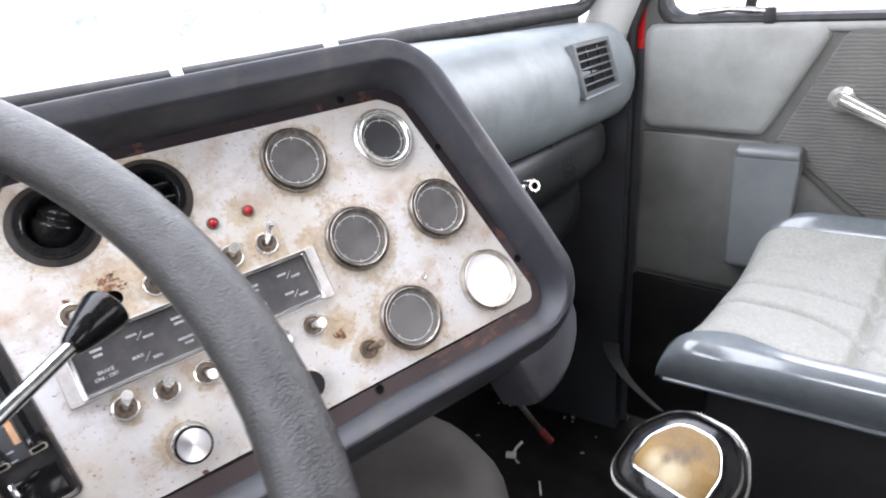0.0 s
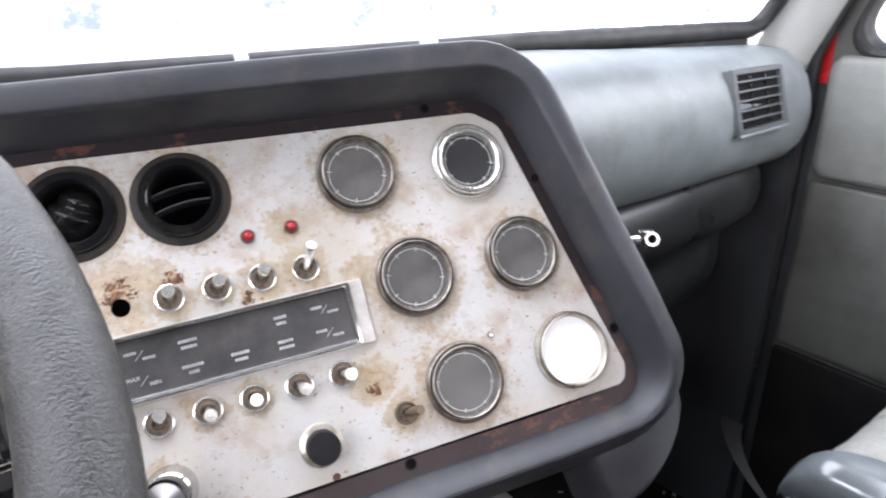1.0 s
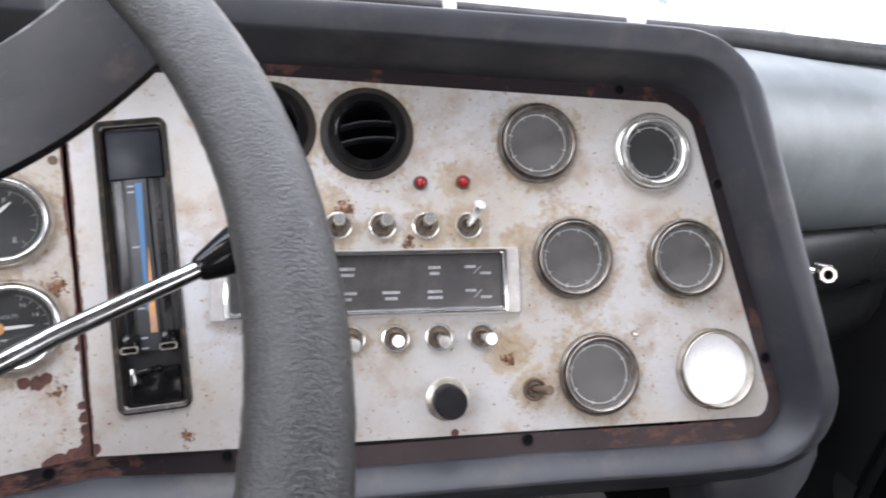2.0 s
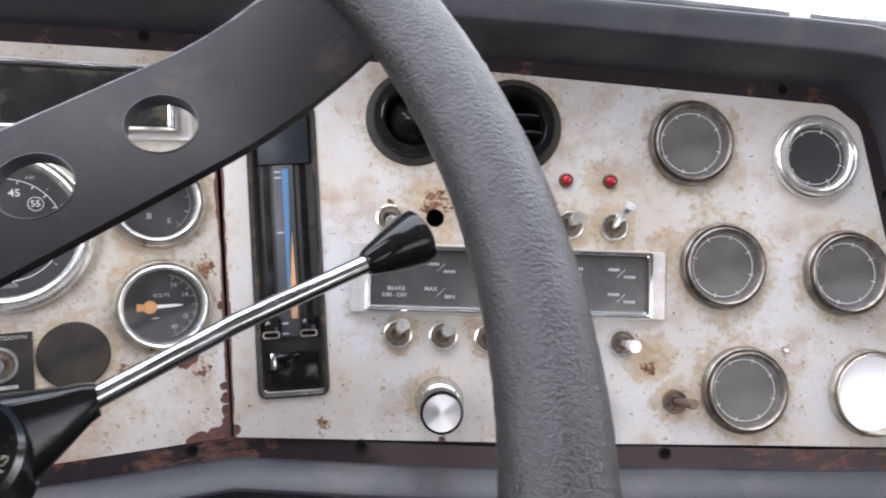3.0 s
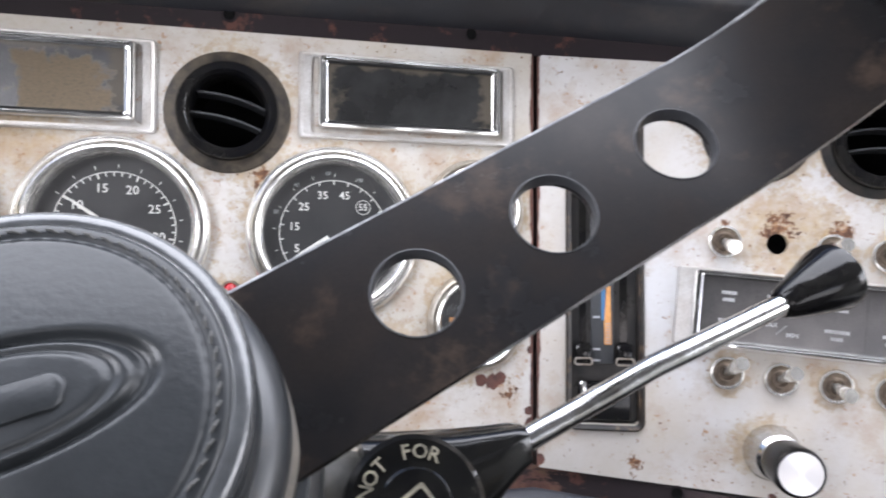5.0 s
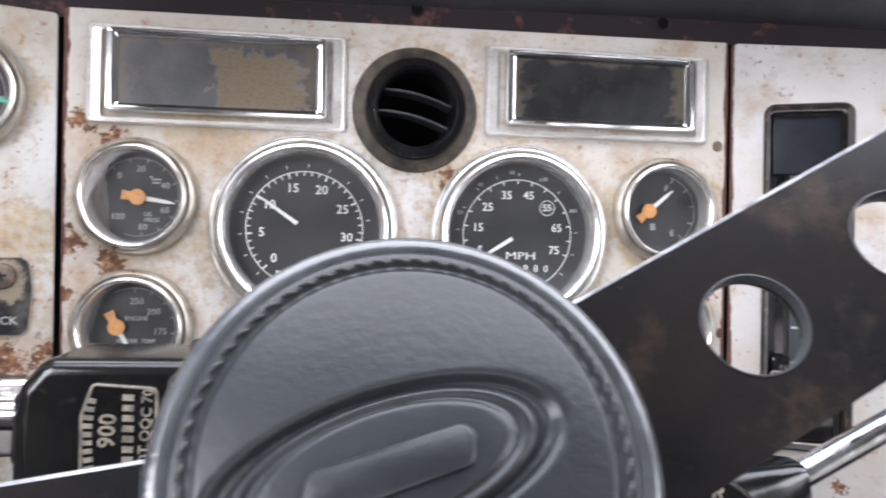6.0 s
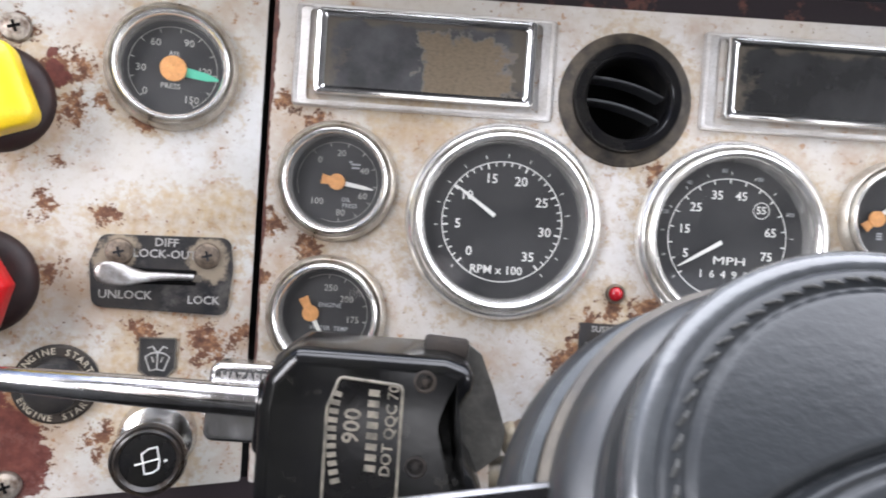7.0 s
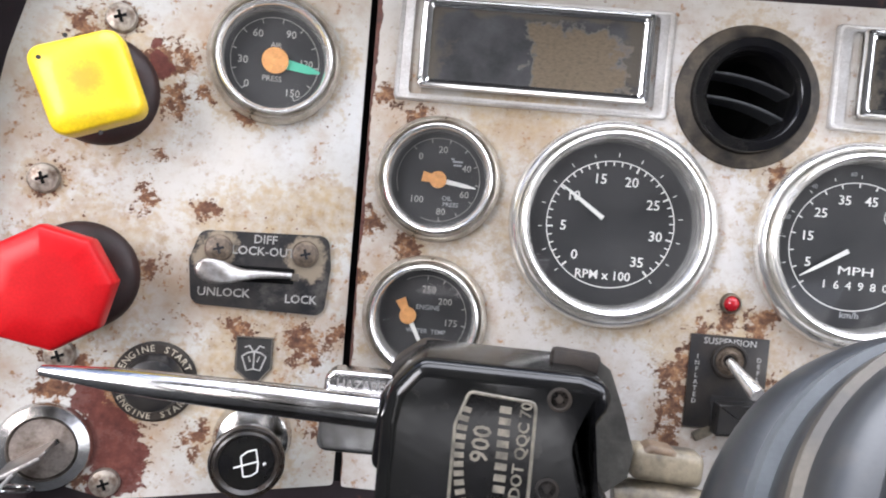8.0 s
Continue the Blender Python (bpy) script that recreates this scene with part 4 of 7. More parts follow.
dial_gauge("coolant_gauge", on(FC, 24.3, -157.4), R_S, I_S, H_S, "small black water temperature gauge with orange hand", SG,
           [("250", 1, 13.5, 3.6), ("200", 9.5, 8, 3.6), ("175", 13, -2.5, 3.6)], [("ENGINE", 1, 4.5, 2.6), ("WATER  TEMP", 1, -7.5, 2.4)], [("ring", 20.6, 0.25, 120, -60), ("t", 18.6, 20.8, 0.4, 90, -10, 4)], pivot_hand(-8.5, -62, 17, tail=9))
dial_gauge("air_pressure_gauge", on(FL, -45.0, -39.5), R_S, I_S, H_S, "small black air pressure gauge with green band", SG,
           [("0", *polar(17.5, 224), 3.8), ("30", *polar(15, 184), 3.8), ("60", *polar(15, 126), 3.8), ("90", *polar(15, 64), 3.8), ("120", *polar(14.5, 2), 3.4), ("150", *polar(17, -58), 3.8), ("AIR", 0, 7.5, 2.6), ("PRESS", -1, -8.5, 2.8)],
           [], [("ring", 20.6, 0.3, 225, -60), ("t", 18.4, 20.8, 0.4, 225, -60, 10)], [("needle", GREEN, needle(bmesh.new(), 0.0215, 0.0, 0.0052, -0.0028, -8)), ("needle_hub", ORANGE, lathe([(0, -0.0008), (0.0062, -0.0010), (0.0062, -0.0028)], 28))])
dial_gauge("fuel_gauge", on(FC, 316.3, -89.0), R_S, I_S, H_S, "small black fuel gauge with orange hand", SG, [("F", 3, 13.5, 3.8), ("E", 7, -12.5, 3.8)], [("bar", -5, -9, 3.0), ("bar", -5, -10.4, 3.0), ("bar", -5, -7.6, 3.0)], [("ring", 20.6, 0.25, 75, -60), ("t", 17.6, 20.6, 0.4, 70, -50, 4)], pivot_hand(-8, 40, 19, tail=8))
dial_gauge("voltmeter", on(FC, 317.0, -157.5), R_S, I_S, H_S, "small black voltmeter with orange hand", SG, [("16", 7, 13.5, 3.2), ("14", 13.5, 6.5, 3.2), ("12", 13, -7.5, 3.2), ("10", 6, -14, 3.2)], [("VOLTS", -1, 7, 2.6), ("bar", -5, -7.5, 4.0)], [("ring", 20.6, 0.25, 80, -80), ("t", 17.8, 20.6, 0.4, 70, -70, 8)], pivot_hand(-8, 0, 20, tail=8))

# dusty gauges of the switch panel
RIGHT = [(326.6, -68, 0), (414.2, -83, 1), (342.0, -155.2, 0), (429.0, -165.6, 0), (350.0, -241.2, 0), (439.4, -249.5, 2)]
for x, y, kind in RIGHT:
    label = ("small round gauge with dusty glass and tarnished bezel", "small round gauge with a wide bright chrome bezel", "round chrome ring with a blank white face")[kind]
    inner = (0.0242, 0.0215, 0.0262)[kind]
    dial_gauge("round_gauge", on(FR, x, y, 0, ROW), 0.0302, inner, 0.008, label, "dusty gauges of the switch panel", [], [], ([("ring", 21.0, 0.55), ("t", 18.9, 22.4, 0.55, 210, -105, 7)], [("ring", 18.9, 0.42), ("t", 17.2, 20.6, 0.5, 210, -105, 7)], [])[kind],
               [], dial=(DIAL_GREY, DIAL, BLANK)[kind], pane=(DUSTY, LENS, PANE)[kind], dial_z=0.0012, rim=(DARK_CHROME, BEZEL, OLDRING)[kind])

# rectangular chrome frames above the dials
def frame_window(m, w, h, label, dirty):
    g = thing("display_frame", m, label, "display", "framed windows above the dials")
    part("base_plate", frame_ring([(w, h, 0.002, -0.003), (w, h, 0.002, 0.002), (w - 0.0015, h - 0.0015, 0.002, 0.003), (w - 0.004, h - 0.003, 0.002, 0.0028), (w - 0.005, h - 0.0035, 0.002, 0.0022), (w - 0.014, h - 0.006, 0.002, 0.0024)]), PLATING, g, "dull chrome mounting plate")
    iw, ih = w - 0.021, h - 0.008
    part("frame", frame_ring([(iw, ih, 0.0025, 0.001), (iw, ih, 0.0025, 0.006), (iw - 0.0015, ih - 0.0015, 0.002, 0.0075), (iw - 0.0045, ih - 0.0040, 0.002, 0.0078), (iw - 0.0052, ih - 0.0046, 0.002, 0.0068), (iw - 0.0066, ih - 0.0060, 0.002, 0.0068), (iw - 0.0105, ih - 0.0090, 0.001, 0.0056), (iw - 0.0112, ih - 0.0096, 0.001, 0.0040)], m=at(0.5, 1.5)), POLISHED, g, "bright chrome frame")
    part("window", plate(rrect(iw - 0.006, ih - 0.006, 0.001, 2), 0.002, top=0.0046), dirty, g, "dark window smeared with dust", at(0.5, 1.5))
    return g


def smeared(name, spot, tone):
    m = mat(name, (0.03, 0.027, 0.025), 0.16)
    p = m.node_tree.nodes["Principled BSDF"]
    co = coords_of(m)
    mp = m.node_tree.nodes.new("ShaderNodeMapping")
    mp.vector_type = "TEXTURE"
    mp.inputs["Location"].default_value, mp.inputs["Scale"].default_value = (*spot[:2], 0), (*spot[2:], 1)
    link(m, co.outputs["Object"], mp.inputs[0])
    warp = node(m, "ShaderNodeTexNoise", Scale=90.0, Detail=6.0)
    link(m, co.outputs["Object"], warp.inputs["Vector"])
    add = m.node_tree.nodes.new("ShaderNodeVectorMath")
    add.operation = "MULTIPLY_ADD"
    add.inputs[1].default_value = (0.5, 0.5, 0)
    link(m, warp.outputs["Color"], add.inputs[0])
    link(m, mp.outputs[0], add.inputs[2])
    cut = m.node_tree.nodes.new("ShaderNodeSeparateXYZ")
    link(m, add.outputs[0], cut.inputs[0])
    square = maths(m, "SUBTRACT", 1.0, maths(m, "MAXIMUM", maths(m, "ABSOLUTE", cut.outputs["X"], 0), maths(m, "ABSOLUTE", cut.outputs["Y"], 0)))
    torn = maths(m, "ADD", square, maths(m, "MULTIPLY", maths(m, "SUBTRACT", noise_of(m, 110, 8, 0.68), 0.52), 1.3))
    dust = ramp(m, torn, [(0.20, grey(0)), (0.34, grey(0.9))])
    film = ramp(m, noise_of(m, 40, 8), [(0.35, tuple(0.020 * v for v in tone)), (0.7, tuple(0.05 * v for v in tone))])
    flat = m.node_tree.nodes.new("ShaderNodeSeparateXYZ")
    link(m, co.outputs["Object"], flat.inputs[0])
    rim = maths(m, "MAXIMUM", maths(m, "MULTIPLY", maths(m, "ABSOLUTE", flat.outputs["X"], 0), 1 / 0.050), maths(m, "MULTIPLY", flat.outputs["Y"], 1 / 0.017))
    rim = maths(m, "ADD", rim, maths(m, "MULTIPLY", maths(m, "SUBTRACT", noise_of(m, 70, 7, 0.65), 0.5), 0.9))
    film = mix(m, ramp(m, rim, [(0.86, grey(0)), (0.97, grey(0.75))]), film, (0.085, 0.072, 0.055))
    lay = m.node_tree.nodes.new("ShaderNodeMapping")
    lay.inputs["Scale"].default_value = (0.7, 1.3, 1)
    link(m, co.outputs["Object"], lay.inputs[0])
    crust = node(m, "ShaderNodeTexNoise", Scale=700.0, Detail=6.0, Roughness=0.65)
    link(m, lay.outputs[0], crust.inputs["Vector"])
    caked = ramp(m, crust.outputs["Fac"], [(0.28, (0.048, 0.036, 0.023)), (0.44, (0.100, 0.074, 0.044)), (0.74, (0.135, 0.100, 0.060))])
    link(m, mix(m, dust, film, caked), p.inputs["Base Color"])
    bump(m, crust.outputs["Fac"], 0.3, 0.0005)
    link(m, ramp(m, dust, [(0, grey(0.22)), (1, grey(0.9))]), p.inputs["Roughness"])
    return m


frame_window(on(FC, 66.3, -25.4), 0.1325, 0.0515, "chrome framed window caked with brown dust", smeared("dust_caked_glass", (0.0285, 0.0010, 0.032, 0.0235), (1.45, 1.45, 1.5)))
frame_window(on(FC, 275.0, -24.3), 0.1315, 0.0500, "chrome framed dark display window", smeared("dark_display_glass", (0.5, 0.5, 0.001, 0.001), (0.5, 0.5, 0.5)))
# ---- vents, switches and plates on the panels ----
def air_vent(m, slat_turn, label, ball=False, ring=0.0258, coat=None):
    v = thing("air_vent", m, label, "air vent", "round air vents of the dash")
    part("flange", lathe([(0.0254, -0.004), (0.0254, 0.0040), (0.0268, 0.0036), (0.0295, 0.0022), (0.0335, 0.0016), (0.0350, 0.0012), (0.0356, 0.0004), (0.0356, -0.002)], 56), coat or DUSTBLACK, v, "dusty brown tinged flange")
    part("throat", lathe([(0, -0.045), (0.0214, -0.045), (0.0215, -0.006), (0.0222, 0.002)], 40), DEPTH_SHADE, v, "throat with its deep shade coloured black")
    part("inner_ring", lathe([(ring, 0.0005), (ring - 0.0002, 0.0062), (ring - 0.0012, 0.0080), (0.0236, 0.0082), (0.0222, 0.0072), (0.0211, 0.0045), (0.0207, -0.012)], 48), GLOSSY, v, "black swivel ring")
    if ball:
        dome = bmesh.new()
        c, d = math.cos(slat_turn), math.sin(slat_turn)
        grid = []
        for i in range(25):
            r = 0.0209 * i / 24
            row = []
            for k in range(48):
                x, y = r * math.cos(k * math.pi / 24), r * math.sin(k * math.pi / 24)
                along, across = x * c + y * d, -x * d + y * c
                z = 0.0075 - 0.016 * (r / 0.0209) ** 2.2
                z -= 0.0060 * math.exp(-(((across - 0.003 - 12 * along * along) / 0.0036) ** 2))
                z += 0.0015 * math.exp(-(((across + 0.004 - 12 * along * along) / 0.0025) ** 2))
                row.append(dome.verts.new((x, y, z)))
            grid.append(row)
        for g0, g1 in zip(grid, grid[1:]):
            for k in range(48):
                dome.faces.new((g0[k], g0[(k + 1) % 48], g1[(k + 1) % 48], g1[k]))
        bmesh.ops.remove_doubles(dome, verts=dome.verts, dist=1e-6)
        part("ball", dome, GLOSSY, v, "glossy black swivel ball", smooth=60)
    else:
        for dy, w in ((7.0, 0.039), (-5.5, 0.040)):
            bars = []
            for i in range(11):
                u = -1 + i / 5
                bars.append([Matrix.Rotation(slat_turn, 4, "Z") @ Vector((u * w / 2, dy * MM + 0.0022 * (1 - u * u) + py, -0.006 + pz)) for py, pz in ((-0.0008, -0.007), (0.0008, -0.007), (0.0008, 0.0062), (0.0003, 0.0068), (-0.0003, 0.0068), (-0.0008, 0.0062))])
            part("slat", rings(bars, cap_first=True, cap_last=True), DARKTRIM, v, "bowed black slat")
    return v


air_vent(on(FC, 170.5, -37.0) @ Matrix.Scale(0.97, 4), radians(-13), "round black air vent with a dust caked flange", False, 0.0288, DUSTFLANGE)
air_vent(on(FR, 134.5, -39.5) @ Matrix.Scale(0.94, 4), radians(-40), "round black air vent turned half shut", True, 0.0300)
air_vent(on(FR, 203.0, -49.5) @ Matrix.Scale(0.94, 4), radians(0), "round black air vent with two slats", False, 0.0300)


def toggle(m, tip, label, bat=CHROME, big=1.0, group="toggle switches of the switch panel", nut=None):
    """A chromed toggle: threaded bush, ring nut and a bat lever that leans to tip (x, y) in millimetres."""
    t = thing("toggle_switch", m, label, "switch", group)
    part("ring_nut", lathe([(0.0098 * big, -0.001), (0.0100 * big, 0.0020), (0.0096 * big, 0.0030), (0.0086 * big, 0.0033), (0.0079 * big, 0.0026), (0.0076 * big, 0.001)], 28), nut or (BEZEL if bat is CHROME else bat), t)
    part("bush", lathe([(0.0080 * big, 0.0), (0.0078 * big, 0.0016), (0.0056 * big, 0.0020), (0.0052 * big, 0.0034), (0.0042 * big, 0.0034), (0.0030 * big, 0.0012), (0, 0.001)], 24), GRIMESTEEL, t, "dirty threaded bush")
    x, y = tip[0] * MM, tip[1] * MM
    part("lever", tube([(0, 0, 0.001), (x * 0.5, y * 0.5, 0.009), (x * 0.94, y * 0.94, 0.0166), (x, y, 0.0178)], [0.0024 * big, 0.0034 * big, 0.0043 * big, 0.0040 * big], 16), BEZEL if bat is CHROME else bat, t, "chromed bat lever")
    return t


UPPER = [(114.0, -108.0, (2, -4)), (175.5, -113.5, (1, 3)), (206.3, -116.8, (3, 3)), (237.0, -120.0, (2, 4)), (267.7, -123.2, (6, 13))]
LOWER = [(114.3, -187.0, (4, 8)), (144.9, -190.2, (3, 6)), (175.6, -193.6, (2, -3)), (206.2, -196.8, (1, -1)), (236.8, -199.8, (3, -3)), (267.4, -203.2, (4, -1))]
for x, y, tip in UPPER:
    toggle(on(FR, x, y, 0, ROW), tip, "chromed toggle switch with rust round its nut")
for x, y, tip in LOWER:
    toggle(on(FR, x, y, 0, ROW), tip, "chromed toggle switch below the label strip")
toggle(on(FR, 300.8, -245.5, 0, ROW), (7, 1), "rusty brown toggle switch beside a gauge", TAN, 0.85)


def lamp_lens(m, label):
    t = thing("warning_lamp", m, label, "warning lamp", "red warning lamps")
    part("collar", lathe([(0.0052, -0.001), (0.0052, 0.001), (0.0046, 0.0026), (0.0040, 0.0028), (0.0037, 0.001)], 22), GRIMESTEEL, t, "browned collar")
    part("lens", lathe([(0.0039, 0), (0.0038, 0.0022), (0.0028, 0.0038), (0.0012, 0.0046), (0, 0.0048)], 22), RED_LENS, t, "domed red lens")
    return t


lamp_lens(on(FR, 237.0, -88.8), "small red warning lamp")
lamp_lens(on(FR, 267.8, -91.3), "small red warning lamp")
lamp_lens(on(FC, 172.6, -137.0), "small red warning lamp above the suspension switch")
solo("bulb_socket", lathe([(0.0026, -0.001), (0.0026, 0.0012), (0.0015, 0.0028), (0, 0.003)], 14), DULL_CHROME, on(FR, 381.5, -215.8), "tiny tarnished lamp socket", "lamp")

# label strip of the switches
strip = thing("label_strip", on(FR, 192.5, -156.2, 0, ROW), "black switch label strip in a chrome frame", "label strip")
part("base_plate", frame_ring([(0.216, 0.0475, 0.002, -0.002), (0.216, 0.0475, 0.002, 0.0024), (0.2148, 0.0464, 0.002, 0.0032), (0.194, 0.0440, 0.002, 0.0030)]), PLATING, strip, "flat dull mounting plate")
part("frame", frame_ring([(0.1968, 0.0452, 0.002, 0.002), (0.1968, 0.0452, 0.002, 0.0056), (0.1955, 0.0440, 0.0015, 0.0070), (0.1915, 0.0418, 0.001, 0.0073), (0.1902, 0.0408, 0.001, 0.0064), (0.1885, 0.0395, 0.001, 0.0062), (0.186, 0.0365, 0.001, 0.003)]), POLISHED, strip, "stepped chrome frame")
part("strip_face", plate(rrect(0.190, 0.040, 0.001, 2), 0.003, top=0.0034), STRIPFACE, strip, "black plastic strip greyed for a sky reflection")
for i in range(1, 6):
    for r in (0, 1):
        if (i, r) != (2, 1):
            part("divider", box(0.0006, 0.017, 0.0004, m=at(-93 + 31 * i, 9 - 18 * r, 3.5)), STRIPFACE, strip)
bm = bmesh.new()
for i in range(6):
    for r in (0, 1):
        x, y = -78 + 31 * i, (8 if r == 0 else -9)
        if (i, r) == (3, 0):
            continue
        if (i, r) == (0, 1):
            text_bm("BRAKE", 0.0040, at(x + 1, y + 2.0, 3.5), 0.0001, bm=bm)
            text_bm("ON - OFF", 0.0040, at(x, y - 2.4, 3.5), 0.0001, bm=bm)
        elif (i, r) in ((1, 0), (1, 1), (5, 0), (5, 1)):
            box(0.0004, 0.008, 0.0003, bm=bm, m=at(x, y, 3.5) @ Matrix.Rotation(radians(-45), 4, "Z"))
            if (i, r) == (1, 1):
                text_bm("MAX", 0.0040, at(x - 6.5, y + 2.4, 3.5), 0.0001, bm=bm)
                text_bm("MIN", 0.0040, at(x + 6.5, y - 2.8, 3.5), 0.0001, bm=bm)
            else:
                [box(0.00125, 0.0019, 0.0003, bm=bm, m=at(x - 8.5 + 1.6 * k, y + 2.2, 3.5)) for k in range(5)]
                [box(0.00125, 0.0019, 0.0003, bm=bm, m=at(x + 2.5 + 1.6 * k, y - 2.6, 3.5)) for k in range(5)]
        else:
            for y2, n in ((y + 2.0, 5 + (i * 3 + r) % 4), (y - 2.2, 4 + (i + 2 * r) % 4)):
                for k in range(n):
                    box(0.00135, 0.0021, 0.0003, bm=bm, m=at(x + 1.75 * (k - (n - 1) / 2), y2, 3.5))
tagged(part("lettering", bm, DIMPRINT, strip, "small worn white lettering"), kind="stuff")

# heater control with its coloured scale
hc = thing("heater_control", on(FR, 42.8, -125), "black sliding heater control with blue and orange scale", "heater control")
part("surround", frame_ring([(0.0475, 0.1985, 0.006, -0.001), (0.0475, 0.1985, 0.006, 0.0015), (0.045, 0.196, 0.005, 0.0026), (0.0405, 0.1915, 0.003, 0.0012), (0.0395, 0.1905, 0.003, -0.010)]), RIMBROWN, hc, "worn black rim edged with brown")
part("back_plate", plate(rrect(0.040, 0.191, 0.003, 3), 0.002, top=-0.007), BLACK, hc)
part("top_cover", box(0.036, 0.034, 0.003, 0.001, m=at(0, 76, -5)), INKBLUE, hc, "blue black cover plate")
part("scale_strip", box(0.014, 0.118, 0.002, 0.0004, m=at(-1, 0, -5.5)), DARKTRIM, hc)
part("cold_scale", plate(mm([(-1.6, 56), (3.0, 56), (0.4, -32), (-1.6, -32)]), 0.0006, top=-0.0040), BLUE, hc, "blue printed wedge")
part("hot_scale", plate(mm([(3.4, 12), (4.5, -47), (0.2, -47), (0.2, -32)]), 0.0006, top=-0.0038), ORANGE, hc, "orange printed wedge")
for x in (-13, 12):
    part("slot", box(0.0045, 0.118, 0.001, m=at(x, 0, -6.7)), GLOSSY, hc)
    slider = part("slider", box(0.010, 0.012, 0.008, 0.002, m=at(x, -52, -2.5)), GLOSSY, hc)
    part("slider_tip", frame_ring([(0.0115, 0.0050, 0.002, 0), (0.0115, 0.0050, 0.002, 0.002), (0.0095, 0.003, 0.001, 0.002), (0.0095, 0.003, 0.001, 0)], m=at(x, -57, 1)), DARK_CHROME, slider, "bright wire tip")
part("slot", box(0.024, 0.005, 0.001, m=at(3, -73, -6.7)), GLOSSY, hc)
part("lower_cover", box(0.032, 0.024, 0.003, 0.001, m=at(0, -82, -5)), GLOSSY, hc)
lever = part("mode_lever", box(0.018, 0.004, 0.004, 0.001, m=at(-4, -72, -2.5) @ Matrix.Rotation(radians(10), 4, "Z")), GLOSSY, hc)
part("lever_tip", box(0.004, 0.012, 0.004, 0.0012, m=at(-13, -75, -1.5)), CHROME, lever, "bright lever tip")
bm = bmesh.new()
for y in (54, 50, 12, -30, -50, -57):
    box(0.0045, 0.0013, 0.0003, bm=bm, m=at(-4.6, y, -4.3))
for y in range(8):
    box(0.003, 0.0006, 0.0003, bm=bm, m=at(2.4, -34 - 1.7 * y, -3.5))
tagged(part("lettering", bm, FAINT, hc), kind="stuff")

# knobs
kn = thing("dimmer_knob", on(FR, 139.5, -233.5), "silver rotary knob on a chrome collar", "knob")
part("collar", lathe([(0.0165, -0.001), (0.0165, 0.002), (0.0150, 0.006), (0.0135, 0.016), (0.0115, 0.018), (0.0105, 0.024)], 32), CHROME, kn)
part("grip", lathe([(0.0105, 0.021), (0.0128, 0.023), (0.0136, 0.043), (0.0132, 0.045), (0.0116, 0.0452)], 36), GLOSSY, kn, "black grip")
part("cap", lathe([(0.0117, 0.0445), (0.0114, 0.0460), (0.004, 0.0458), (0, 0.0460)], 36), SPUN, kn, "spun silver cap")
kn = thing("push_knob", on(FR, 237.5, -243.5), "black cylindrical push knob on a worn ring", "knob")
part("collar", lathe([(0.0152, -0.001), (0.0152, 0.0012), (0.0130, 0.0024), (0.0085, 0.003)], 32), OLDRING, kn)
part("grip", lathe([(0.0095, 0.0), (0.0112, 0.004), (0.0112, 0.021), (0.0104, 0.023), (0, 0.0235)], 32), MATTCAP, kn, "matt black cap")

# plates of the centre panel
def label_plate(name, m, w, h, lines, label):
    t = thing(name, m, label, "label plate")
    part("plate", box(w, h, 0.0014, 0.0005, m=at(0, 0, 0.5)), PLATE, t, "black label plate")
    bm = bmesh.new()
    for text, x, y, size, turn in lines:
        if text == "bar":
            box(size * MM, 0.0022, 0.0003, bm=bm, m=at(x, y, 1.3, turn))
        else:
            text_bm(text, size * MM * 1.25, at(x, y, 1.3, turn), 0.0001, bm=bm)
    tagged(part("lettering", bm, GREYPRINT, t, "white printed lettering"), kind="stuff")
    return t


label_plate("engine_stop_plate", on(FC, 225.5, -184.0), 0.0348, 0.0352, [("ENG. SHUTDOWN", 0, 14.6, 2.8, 0), ("bar", 1.5, -14.6, 15, 0), ("bar", -10, -14.6, 2, 0)], "black engine shutdown plate round a toggle switch")
toggle(on(FC, 224.5, -185.0), (1, 1), "stubby toggle switch on the shutdown plate", STEEL, 1.1, "switches of the centre panel")
label_plate("suspension_plate", on(FC, 174.2, -176.0), 0.0380, 0.0460, [("SUSPENSION", 0, 20.0, 3.6, 0), ("I\nN\nF\nL\nA\nT\nE\nD", -15.0, 1, 2.5, 0), ("D\nE\nF\nL\nA\nT\nE", 14.6, 3, 2.5, 0)], "black suspension plate round a long toggle")
toggle(on(FC, 174.5, -165.0), (8, -12), "long toggle switch on the suspension plate", CHROME, 0.9, "switches of the centre panel", DUSTBLACK)
guard = thing("switch_guard", on(FC, 178.5, -191.5), "folded black switch guard on the suspension plate", "switch guard")
part("wing", cast_block([(-10, -9), (12, -8), (12.5, 7.5), (-9.5, 6.5)], 1.0, 1, 9, 0.8, Matrix()), BLACK, guard)
part("wing", box(0.010, 0.005, 0.0016, 0.0005, m=at(-13, -10, 0.6, 0.5)), CREAM, guard, "pale bent foot")
part("base", box(0.024, 0.019, 0.0016, 0.0005, m=at(1, -0.5, 0.6)), BLACK, guard)
solo("blanking_cap", lathe([(0.0205, -0.001), (0.0205, 0.001), (0.0195, 0.0022), (0, 0.0028)], 40), DUSTBLACK, on(FC, 264.5, -183.2), "round black blanking cap with brown stains", "cap")


